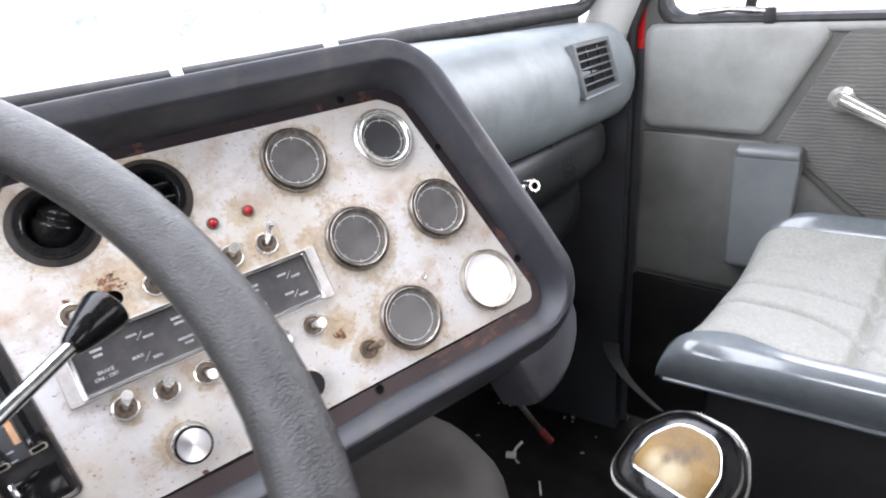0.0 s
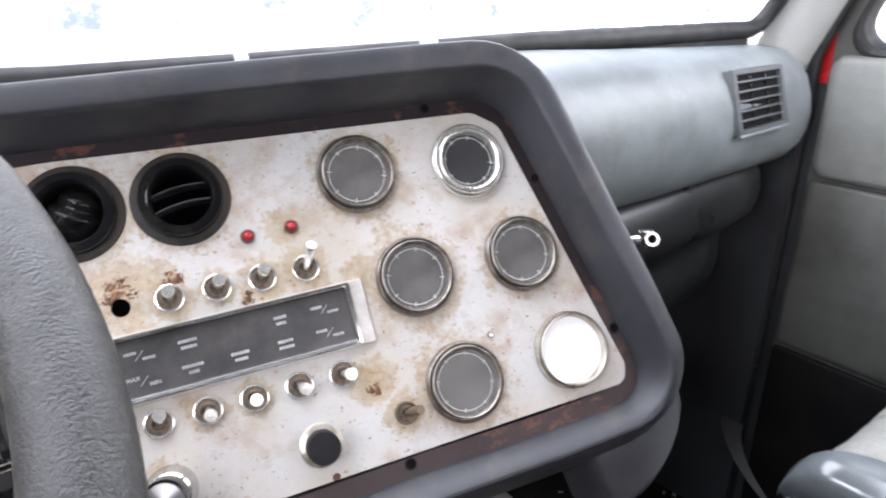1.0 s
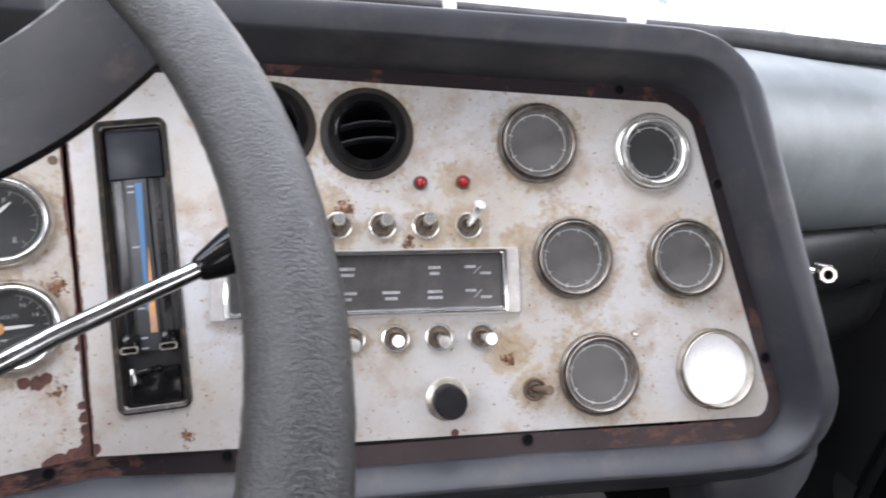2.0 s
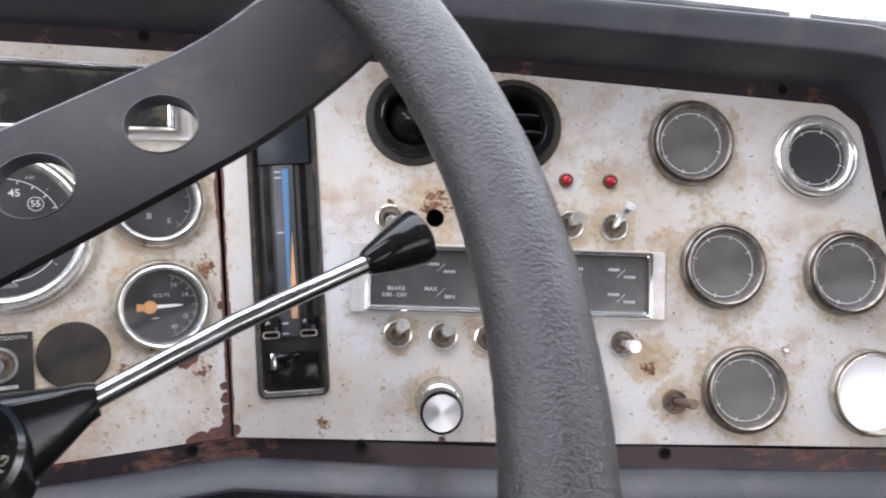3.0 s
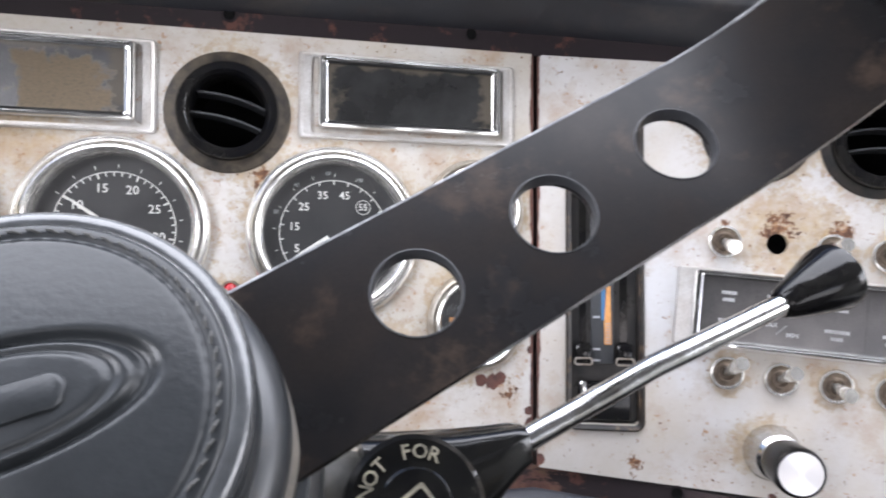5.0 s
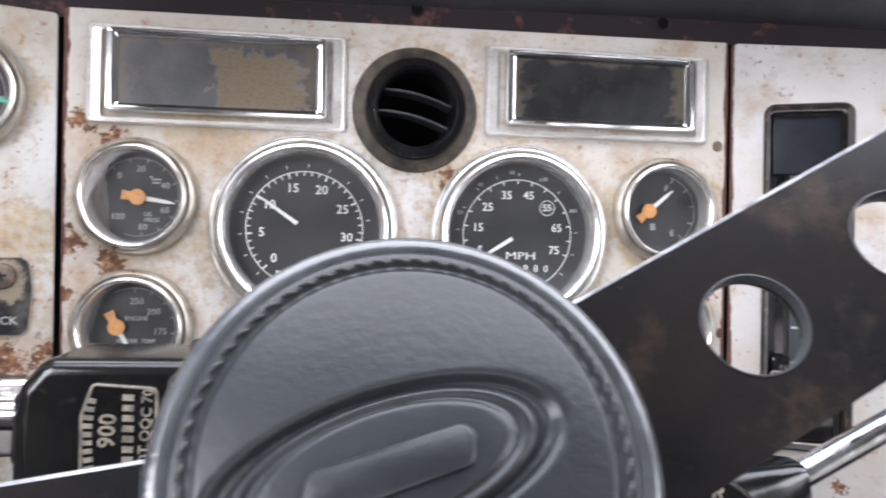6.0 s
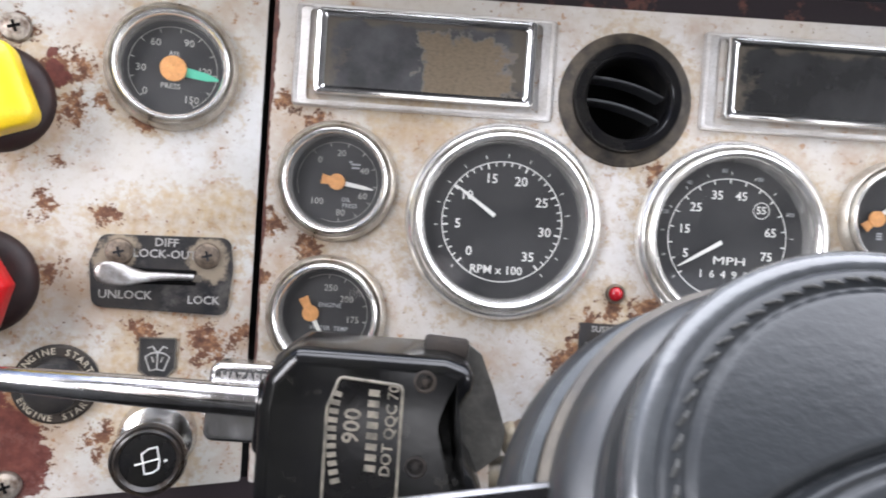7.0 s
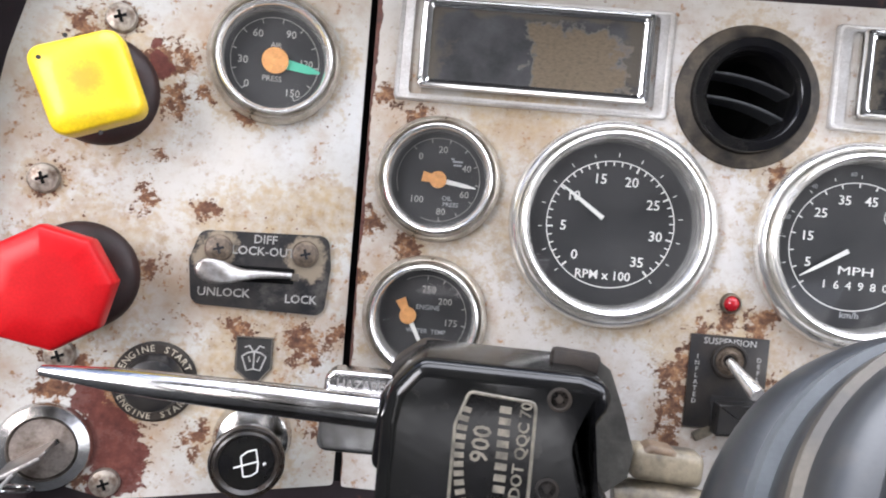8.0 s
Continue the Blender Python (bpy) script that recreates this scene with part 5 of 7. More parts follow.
# ---- things of the side panel ----
def cross_screw(m, label, group, r=0.0068, material=None):
    t = thing("panel_screw", m, label, "screw", group)
    bm = lathe([(r * 1.02, -0.0005), (r, 0.001), (r * 0.92, 0.0024), (r * 0.6, 0.0034), (0, 0.0038)], 22)
    part("head", bm, material or RUSTSCREW, t, "domed cross-slot head")
    for a in (20, 110):
        part("slot", box(r * 0.80, r * 0.20, 0.0008, m=at(0, 0, 3.5) @ Matrix.Rotation(radians(a), 4, "Z")), GLOSSY, t)
    return t


for x, y in ((-113.0, -30.3), (-140.4, -105.3), (-129.3, -184.5), (-107.0, -243.5)):
    cross_screw(on(FL, x, y), "domed cross-slot screw with rust round it", "screws of the side panel")


def pull_valve(m, offset, label, material, corners, radius, size, turn):
    t = thing("brake_valve_knob", m, label, "valve knob", "air brake valve knobs")
    part("boot", lathe([(0.0285, -0.001), (0.0280, 0.002), (0.0255, 0.005), (0.0200, 0.007), (0.010, 0.0075)], 40, m=Matrix.Scale(0.88, 4)), MAROON, t, "dull maroon black rubber boot")
    part("shaft", tube([(0, 0, 0.002), (*offset[:2], offset[2])], 0.007, 16), STEEL, t)
    pts = [(size * math.cos(radians(turn + 360 * i / corners)), size * math.sin(radians(turn + 360 * i / corners))) for i in range(corners)]
    o = Vector(offset)
    loops = []
    for s, z in ((0.55, -0.004), (0.9, -0.002), (0.985, 0.0), (1.0, 0.003), (1.0, 0.010), (0.975, 0.0125), (0.93, 0.0138), (0.5, 0.0146)):
        loops.append([o + Vector((p.x, p.y, z)) for p in rounded([(x * s, y * s) for x, y in pts], radius * s, 5)])
    knob = part("knob", rings(loops, cap_first=True, cap_last=True), material, t, "moulded plastic pull knob", smooth=50)
    return t, knob, o


t, knob, o = pull_valve(on(FL, -119.5, -63.5), (0.0020, -0.0022, 0.021), "yellow square pull knob of the parking brake", YELLOW, 4, 0.006, 0.0262, 45 + 22)
for dx, dy in ((-19, 8), (-9, 19), (8, -22)):
    part("pinhole", lathe([(0, 0.0004), (0.0010, 0.0004)], 10), BLACK, knob, "", Matrix.Translation(o + Vector((dx * MM * 0.9, dy * MM * 0.9, 0.0141))))
pull_valve(on(FL, -122.5, -148.0), (-0.0048, -0.0022, 0.022), "red eight-sided pull knob of the trailer brake", RED, 8, 0.002, 0.0262, 8)

diff = thing("diff_lock_plate", on(FL, -43.5, -140.8), "black differential lock plate with a chrome lever", "switch plate")
part("plate", plate(rounded(mm([(-31.5, -17), (-33.5, 4), (-29, 18), (30.5, 19.5), (32.5, 4), (30.5, -20)]), 0.005, 4), 0.002, top=0.0016), SCUFFED, diff, "worn black plate dusty round its screws")
bm = bmesh.new()
for text, x, y, s in (("DIFF", 0.5, 15.3, 4.6), ("LOCK-OUT", 0, 9.6, 4.6), ("UNLOCK", -17, -11, 4.6), ("LOCK", 19, -12.5, 4.6)):
    text_bm(text, s * MM * 1.25, at(x, y, 1.8), 0.0001, bm=bm)
tagged(part("lettering", bm, GREYPRINT, diff, "worn white lettering"), kind="stuff")
part("slot", box(0.034, 0.0076, 0.0006, 0.0002, m=at(-2, -1.4, 1.8)), DEPTH_SHADE, diff)
part("slot_end", box(0.004, 0.0036, 0.0008, 0.0003, m=at(15.5, -1.6, 1.9)), BRONZE, diff, "rubbed end of the slot")
paddle = []
for x, y0, z, w, th, lean in ((14, -1.0, 2, 1.7, 1.2, 0), (5, -0.8, 4.5, 1.9, 1.3, 0.1), (-4, -0.9, 6.5, 2.3, 1.3, 0.25), (-11, -1.3, 8, 3.0, 1.2, 0.5), (-17, -1.2, 9.5, 4.6, 1.1, 0.45), (-22, -0.6, 10.5, 6.0, 1.1, 0.25), (-27, -0.2, 11, 6.6, 1.3, 0.1), (-31, 0.2, 11, 6.2, 1.6, 0), (-34, 0.4, 11, 4.6, 1.4, 0), (-35.4, 0.5, 11, 2.2, 0.8, 0)):
    x, w = 14 + (x - 14) * 0.88, w * 0.86
    paddle.append([Vector((x * MM, (y0 + w * math.cos(a)) * MM, (z + th * math.sin(a) - lean * w * math.cos(a)) * MM)) for a in (2 * math.pi * i / 16 for i in range(16))])
part("lever", rings(paddle, cap_first=True, cap_last=True), STEEL, diff, "twisted dull steel paddle lever", smooth=60)
for x in (-20.5, 19.6):
    s = part("screw", lathe([(0.0066, 0.001), (0.0060, 0.0032), (0.0035, 0.0044), (0, 0.0047)], 20), GRIMESTEEL, diff, "", at(x, 10, 0.5))
    for a in (15, 105):
        part("slot", box(0.0050, 0.0012, 0.0006, m=at(0, 0, 4.4) @ Matrix.Rotation(radians(a), 4, "Z")), GLOSSY, s)

wp = thing("wiper_plate", on(FL, -44.3, -183.2), "small dark washer symbol plate", "label plate")
shield = [(-8.4, 10.6), (8.2, 10.4), (8.4, -4.4), (1, -13.2), (-8.2, -5.4)]
part("plate", plate(mm(shield), 0.0014, top=0.001), BLACK, wp)
part("plate_edge", tube([(x * MM, y * MM, 0.0011) for x, y in shield], 0.0006, 6, closed=True), BRONZE, wp, "worn raised edge")
bm = bmesh.new()
for pts in ([(-5.6, 1.2), (-3, 3.0), (0, 3.6), (3, 3.0), (5.6, 1.2), (3.2, -5.6), (0, -4.8), (-3.2, -5.6), (-5.6, 1.2)], [(0, -4.8), (0, 3.0)], [(0, 3.0), (-2.4, 6.4), (-4.6, 5.6)], [(0, 3.0), (2.4, 6.4), (4.6, 5.6)], [(-1.6, -1.4), (-2.6, 1.2)], [(1.6, -1.4), (2.6, 1.2)]):
    tube([(x * MM, y * MM, 0.0012) for x, y in pts], 0.0004, 6, bm=bm)
part("symbol", bm, GREYPRINT, wp, "worn pale symbol")

st = thing("starter_button", on(FL, -88.3, -195.5), "black engine start button in a lettered ring", "button")
part("ring", lathe([(0.0190, -0.001), (0.0190, 0.0012), (0.0178, 0.0024), (0.0135, 0.0026), (0.0132, 0.001)], 44), DUSTBLACK, st, "lettered ring")
part("button", lathe([(0.0136, 0), (0.0135, 0.006), (0.0118, 0.0105), (0.006, 0.0128), (0, 0.0132)], 36), SCUFFED, st)
bm = bmesh.new()
for word, mid, sign in (("ENGINE START", 90, 1), ("ENGINE START", 270, -1)):
    for i, ch in enumerate(word):
        a = mid + sign * (len(word) / 2 - 0.5 - i) * 11.5
        if ch != " ":
            text_bm(ch, 0.0044, Matrix.Rotation(radians(a), 4, "Z") @ Matrix.Translation((0.0159, 0, 0.0027)) @ Matrix.Rotation(radians(-90 * sign), 4, "Z"), 0.0001, bm=bm)
tagged(part("lettering", bm, OLDPRINT, st, "worn cream letters"), kind="stuff")

wk = thing("wiper_switch", on(FL, -42.0, -221.0), "black wiper knob on a chrome bush", "knob")
part("bush", lathe([(0.0185, -0.001), (0.0185, 0.003), (0.0165, 0.009), (0.011, 0.012), (0.007, 0.0125)], 40), CHROME, wk, "chrome bush")
tilt = at(-1.5, -4, 22)
part("grip", lathe([(0.006, -0.016), (0.012, -0.006), (0.0162, -0.001), (0.0170, 0.003), (0.0166, 0.0046), (0.0158, 0.0050), (0.0152, 0.0046), (0.0148, 0.0062), (0.0138, 0.0068), (0.0130, 0.0062), (0.0122, 0.0048), (0.0120, 0.0046)], 44, m=tilt), KNOBBLACK, wk, "browned black ridged grip")
part("face", lathe([(0.0124, 0.0046), (0.0122, 0.0050), (0, 0.005)], 40, m=tilt), GLOSSY, wk)
bm = bmesh.new()
for pts in ([(-6, -2), (5, 1)], [(-3, 3.5), (0, 6), (4, 7)], [(-1, -6.5), (2.5, -6), (5.2, -4)], [(-3, 3.5), (-1.2, -6.5)], [(4, 7), (5.4, 0), (5.2, -4)], [(8, -0.8), (8.6, 0.8)], [(7.6, 0), (9.2, 0)]):
    tube([(x * MM * 0.92, y * MM * 0.92, 0.0053) for x, y in pts], 0.00035, 6, bm=bm)
part("symbol", bm, WHITE, wk, "white wiper symbol", tilt)

ig = thing("ignition_lock", on(FL, -133.0, -226.7), "chrome ignition lock with the key in it", "ignition lock")
part("bezel", lathe([(0.0205, -0.001), (0.0205, 0.002), (0.0195, 0.0035), (0.0150, 0.0045), (0.0140, 0.003), (0.0138, 0.001)], 44), CHROME, ig, "chrome bezel")
part("cylinder", lathe([(0.0138, 0.0008), (0.0136, 0.0034), (0, 0.0036)], 40), DULLSTEEL, ig, "scratched cylinder")
part("keyhole", box(0.015, 0.0022, 0.0005, m=at(0, 0, 3.7) @ Matrix.Rotation(radians(30), 4, "Z")), GLOSSY, ig)
key = part("key", box(0.022, 0.0018, 0.024, 0.0005, m=at(-4, -2, 14) @ Matrix.Rotation(radians(30), 4, "Z")), STEEL, ig, "flat steel key")
part("spare_key", box(0.020, 0.0016, 0.026, 0.0005, m=at(-12, -13, 22) @ Matrix.Rotation(radians(52), 4, "Z") @ Matrix.Rotation(radians(24), 4, "Y")), STEEL, key, "second steel key on the ring")
part("key_ring", tube([(0.009 * math.cos(a) - 0.006, 0.004 * math.sin(a) - 0.010, 0.024 + 0.007 * math.sin(a)) for a in (2 * math.pi * i / 20 for i in range(20))], 0.0009, 8, closed=True), CHROME, key)
# ---- steering wheel and column ----
wheel_z = Vector((-0.05, -0.5, 0.866)).normalized()
wheel_x = Vector((0, 1, 0)).cross(wheel_z).normalized()
wheel_y = wheel_z.cross(wheel_x)
WHEEL = Matrix.Translation((0.150, -0.312, 0.755)) @ Matrix((wheel_x, wheel_y, wheel_z)).transposed().to_4x4()
RIM_R = 0.2666
wheel = thing("steering_wheel", WHEEL, "black two-spoke truck steering wheel with a worn rubber rim", "steering wheel")
rim = bmesh.new()
seg, ring_n = 640, 40
grid = []
for i in range(seg):
    a = 2 * math.pi * i / seg
    row = []
    for k in range(ring_n):
        b = 2 * math.pi * k / ring_n
        grip = 0.0008 * max(0, math.cos(18 * a)) ** 2 * max(0, -math.sin(b)) ** 2
        here = Vector(((RIM_R + 0.015 * math.cos(b)) * math.cos(a), (RIM_R + 0.015 * math.cos(b)) * math.sin(a), 0.015 * math.sin(b)))
        r = 0.0152 - grip + 0.00010 * noise.noise(here * 160) + (0.00016 + 0.00022 * abs(math.cos(b))) * noise.noise(here * 380) + 0.00008 * noise.noise(here * 800)
        row.append(rim.verts.new(((RIM_R + r * math.cos(b)) * math.cos(a), (RIM_R + r * math.cos(b)) * math.sin(a), r * 0.95 * math.sin(b))))
    grid.append(row)
for i in range(seg):
    for k in range(ring_n):
        rim.faces.new((grid[i][k], grid[(i + 1) % seg][k], grid[(i + 1) % seg][(k + 1) % ring_n], grid[i][(k + 1) % ring_n]))
rz = Vector((-0.113, -0.503, 0.857)).normalized()
rx = Vector((0, 1, 0)).cross(rz).normalized()
RIMM = Matrix.Translation((0.1385, -0.3068, 0.739)) @ Matrix((rx, rz.cross(rx), rz)).transposed().to_4x4()
part("rim", rim, RUBBER, wheel, "worn black rubber rim", WHEEL.inverted() @ RIMM)


def spoke_lift(x):
    """Height of a spoke: straight from the hub, then bent up into the rim."""
    return -0.0644 + 0.163 * x + 0.022 * max(0.0, (x - 0.155) / 0.067) ** 2


def spoke(angle, start, holes, label, lit_side):
    """A flat pressed spoke with lightening holes, dished from the hub up to the rim."""
    length, half = 0.222, 0.0240
    out = [(0, -half * 1.06), (length, -half), (length, half), (0, half * 1.06)]
    flat = plate(rounded(out, 0.002, 2), 0.0045, [circle(x, 0, 0.0124, 36) for x in holes])
    for k in range(1, 30):
        bmesh.ops.bisect_plane(flat, geom=flat.verts[:] + flat.edges[:] + flat.faces[:], plane_co=(length * k / 30, 0, 0), plane_no=(1, 0, 0))
    for v in flat.verts:
        v.co.z += spoke_lift(max(0, v.co.x))
    m = Matrix.Translation((start[0], start[1], 0)) @ Matrix.Rotation(radians(angle), 4, "Z")
    bmesh.ops.transform(flat, matrix=m, verts=flat.verts)
    ob = part("spoke", flat, SPOKE, wheel, label)
    for x in holes:
        edge = lathe([(0.0126, -0.0052), (0.0126, 0.0003), (0.0123, 0.0004), (0.0120, -0.0004), (0.0120, -0.0052)], 36, None, m @ Matrix.Translation((x, 0, spoke_lift(x))) @ Matrix.Rotation(-0.162, 4, "Y"))
        part("hole_edge", edge, DARKTRIM, ob, "paler grey hole edge")
    # pale tube drawn along the long edge as its highlight
    line = [m @ Vector((length * k / 24, lit_side * half * (1.06 - 0.06 * k / 24), spoke_lift(length * k / 24) - 0.0012)) for k in range(25)]
    part("spoke_edge_glint", tube(line, 0.0012, 8), EDGE, ob, "pale tube for the sky-lit spoke edge")
    return ob


spoke(24.6, (0.030, 0.0055), (0.0541, 0.0988, 0.1435), "flat black spoke with three round holes", 1)
spoke(188, (-0.030, -0.016), (0.0541, 0.0988, 0.1435), "flat black spoke with three round holes", -1)
HUBM = Matrix.Translation((-0.0046, -0.0032, 0)) @ Matrix.Scale(1.11, 4)
collar = []
for r0, z0, r1, z1, swell in ((0.0385, -0.0405, 0.0432, -0.0475, 0.0016), (0.0425, -0.0490, 0.0497, -0.0590, 0.0022), (0.0492, -0.0600, 0.0515, -0.0672, 0.0013), (0.0500, -0.0730, 0.0575, -0.0860, 0.0026)):
    for k in range(9):
        f = k / 8
        collar.append((r0 + (r1 - r0) * f + swell * math.sin(math.pi * f) * 0.75, z0 + (z1 - z0) * f + swell * math.sin(math.pi * f) * 0.65))
hub = part("hub", lathe(collar + [(0.0560, -0.095), (0.0480, -0.100), (0.030, -0.104)], 96), COLLAR, wheel, "stacked dark hub collar", Matrix.Translation((-0.0046, -0.0032, -0.003)) @ Matrix.Scale(1.02, 4), smooth=60)
part("hub_ring", lathe([(0.0495, -0.0578), (0.0512, -0.0586), (0.0514, -0.0602), (0.0500, -0.0612)], 72), BRONZE, hub, "tan band round the hub")
part("hub_ring", lathe([(0.0500, -0.0690), (0.0535, -0.0688), (0.0540, -0.0725), (0.050, -0.074)], 72), PALEBAND, hub, "grey band round the hub")

# horn pad: domed vinyl with a recessed oval
pad_bm = bmesh.new()
OV_A, OV_B, OV_T = 0.0258, 0.0105, radians(15)


def pad_height(x, y):
    r = math.hypot(x, y)
    z = -0.0225 - 3.2 * r * r
    if r > 0.0345:
        z -= 0.0075 * ((r - 0.0345) / 0.004) ** 2
    z -= 0.0006 * math.exp(-(((r - 0.0322) / 0.0008) ** 2))
    u = (x + 0.0035) * math.cos(OV_T) + (y + 0.0015) * math.sin(OV_T)
    v = -(x + 0.0035) * math.sin(OV_T) + (y + 0.0015) * math.cos(OV_T)
    q = math.hypot(u / OV_A, v / OV_B)
    z -= 0.0021 * math.exp(-(((q - 1.0) / 0.075) ** 2))
    z -= 0.0008 * math.exp(-(((q - 0.80) / 0.05) ** 2))
    return z


rows, n_pad = [], 240
radii = [0.0385 * (i / 120) for i in range(1, 121)]
centre = pad_bm.verts.new((0, 0, pad_height(0, 0)))
for r in radii:
    rows.append([pad_bm.verts.new((r * math.cos(a), r * math.sin(a), pad_height(r * math.cos(a), r * math.sin(a)))) for a in (2 * math.pi * i / n_pad for i in range(n_pad))])
for i in range(n_pad):
    pad_bm.faces.new((centre, rows[0][i], rows[0][(i + 1) % n_pad]))
for a, b in zip(rows, rows[1:]):
    for i in range(n_pad):
        pad_bm.faces.new((a[i], b[i], b[(i + 1) % n_pad], a[(i + 1) % n_pad]))
last = rows[-1]
low = [pad_bm.verts.new((v.co.x * 1.01, v.co.y * 1.01, -0.042)) for v in last]
for i in range(n_pad):
    pad_bm.faces.new((last[i], low[i], low[(i + 1) % n_pad], last[(i + 1) % n_pad]))
pad = part("horn_pad", pad_bm, HUB, wheel, "dark grey stitched vinyl horn pad", HUBM, smooth=60)
part("pad_edge", lathe([(0.0368 + 0.0030 * math.cos(a), -0.0300 + 0.0030 * math.sin(a)) for a in (radians(215 - 22 * k) for k in range(13))], 120), PADEDGE, pad, "shiny rolled pad edge", smooth=60)
stitches = bmesh.new()
for i in range(64):
    a = 2 * math.pi * i / 64
    r = 0.0335
    p = Vector((r * math.cos(a), r * math.sin(a), pad_height(r * math.cos(a), r * math.sin(a)) + 0.0001))
    t = Vector((-math.sin(a), math.cos(a), 0)) * 0.0012 + Vector((math.cos(a), math.sin(a), 0)) * 0.0004
    tube([p - t, p + Vector((0, 0, 0.0005)), p + t], [0.00022, 0.00034, 0.00022], 6, bm=stitches)
tagged(part("stitching", stitches, STITCH, pad, "twisted grey stitching"), kind="stuff")
def on_pad(u, v, lift):
    x, y = u * MM - 0.0035, v * MM - 0.0015
    x, y = x * math.cos(OV_T) - y * math.sin(OV_T), x * math.sin(OV_T) + y * math.cos(OV_T)
    return Vector((x, y, pad_height(x, y) + lift))


bar = [[on_pad(x * s, y * s, z) for x, y in mm_free] for s, z in ((1.0, -0.0004), (0.97, 0.0005), (0.90, 0.0009)) for mm_free in ([(p.x, p.y) for p in rounded([(-15.5, -3.6), (12.5, -3.2), (15.0, 3.4), (-12.0, 3.8)], 2.6, 8)],)]
part("emblem", rings(bar, cap_last=True), HUB, pad, "worn raised emblem bar", smooth=50)

col = thing("steering_column", WHEEL, "dark steering column under the wheel", "steering column")
part("jacket", lathe([(0.030, -0.102), (0.033, -0.106), (0.033, -0.22), (0.038, -0.225), (0.038, -0.80)], 40), DARKTRIM, col, "dusty column jacket")


def dash_at(x, y, z):
    return Vector((x * MM, y * MM, z * MM))


# turn signal switch on the column, in the frame of the dash
sig = thing("turn_signal_switch", DASH, "black turn signal switch with a chrome lever", "turn signal")
SIGF = Matrix.Translation(dash_at(56.5, -98, -183.0)) @ UP90


part("housing", cast_block([(-38, -50), (46, -50), (43, -22), (38.5, -12), (32.5, -4), (30.8, 4.3), (33.5, 12), (37.5, 18), (36, 25), (27, 27.8), (-27.4, 28.5), (-36.0, 18), (-38, 7)], [6, 6, 8, 8, 8, 8, 8, 8, 8, 8, 9, 9, 9], -20, 19.6, 5.5, SIGF), GRIMY, sig, "glossy black notched housing dulled by dust", smooth=50)
part("back_cover", cast_block([(-39.5, -46), (10, -46), (10, 26), (-28, 28), (-39, 19)], [3, 2, 3, 7, 6], -26, -10, 2, SIGF), DUSTBLACK, sig, "dusty rear cover")
part("name_panel", cast_block([(-13.6, -50), (12.6, -50), (12.6, 18.4), (-9, 20.2), (-13.6, 9)], [1, 1, 3, 2, 3], 18, 20.9, 0.7, SIGF), GLOSSY, sig, "raised name panel")
part("panel_rim", tube([SIGF @ Vector((x * MM, y * MM, 0.0209)) for x, y in ((-13.2, -48), (-13.2, 8), (-13.0, 9.5), (-9.8, 18.5), (-9.2, 19.3), (-8.2, 19.6), (0, 18.9), (10.3, 18.1), (11.5, 17.6), (12.1, 16.4), (12.2, 15), (12.2, -48))], 0.0006, 8), RAISED, sig, "worn panel edge")
bm = bmesh.new()
T90 = radians(87)
text_bm("900", 0.0082, SIGF @ at(-4.2, 3.2, 21.2, T90), 0.0003, bm=bm)
text_bm("DOT QQC 70", 0.0052, SIGF @ at(8.6, 2.2, 21.2, T90), 0.0003, bm=bm)
for k in range(8):
    box(0.0022, 0.0038, 0.0005, 0.0, bm, SIGF @ at(2.6, -11.0 + 3.7 * k, 21.1, T90))
for k in range(11):
    y = -16 + 3.0 * k
    box(0.0017, 0.0032, 0.0005, 0.0, bm, SIGF @ at(-11.2 + 0.0075 * (y - 1) ** 2, y, 21.1, radians(90 - 1.0 * (y - 1))))
tagged(part("raised_lettering", bm, RAISED, sig, "worn raised lettering"), kind="stuff")
for x, y in ((19.6, 19.5), (18.2, -10.2)):
    part("housing_screw", lathe([(0.0040, 0), (0.0040, 0.0006), (0.0032, 0.0008), (0.0028, 0.0001), (0.0012, 0.0001), (0, 0.0006)], 18, m=SIGF @ at(x, y, 19.5)), DUSTBLACK, sig, "recessed dusty screw")
part("lever_boss", cast_block([(-40.5, -12), (-30, -12), (-30, 15), (-39, 16)], [4, 1, 1, 3], -14, 15.5, 4, SIGF), GLOSSY, sig)
lever_pts = [dash_at(18, -99, -178.5), dash_at(-30, -100, -177), dash_at(-75, -101, -175.5), dash_at(-104, -102, -174.3)]
part("signal_lever", tube(lever_pts, [0.0062, 0.0057, 0.0046, 0.0020], 18), CHROME, sig, "long tapered chrome lever")
haz = part("hazard_tab", cast_block([(-63, -13), (-36, -13), (-36, 17), (-61, 17)], [4, 2, 2, 4], -13, -3, 2, SIGF), CHROME, sig, "chrome hazard tab with a rolled edge", smooth=50)
tagged(part("lettering", text_bm("HAZARD", 0.0046, SIGF @ at(-47.5, 12.0, -2.9), 0.0004), STEEL, haz), kind="stuff")
own = plate([(x * MM, y * MM) for x, y in ((14, 26), (34, 30.2), (41, 25.4), (47, 11), (52, -3.6), (50.5, -13), (30, -30), (14, -30))], 0.0035)
bmesh.ops.transform(own, matrix=SIGF @ at(0, 0, -7), verts=own.verts)
part("mounting_plate", own, OLIVE, sig, "dusty mounting plate")
part("cable_clip", box(0.017, 0.0075, 0.008, 0.0018, m=SIGF @ at(27, 28.5, -2, radians(-4))), DUSTBLACK, sig)
part("clamp", box(0.026, 0.013, 0.012, 0.003, m=Matrix.Translation(dash_at(121, -86, -191)) @ Matrix.Rotation(0.05, 4, "Y"), segs=3), CREAM, sig, "dusty cream clamp")
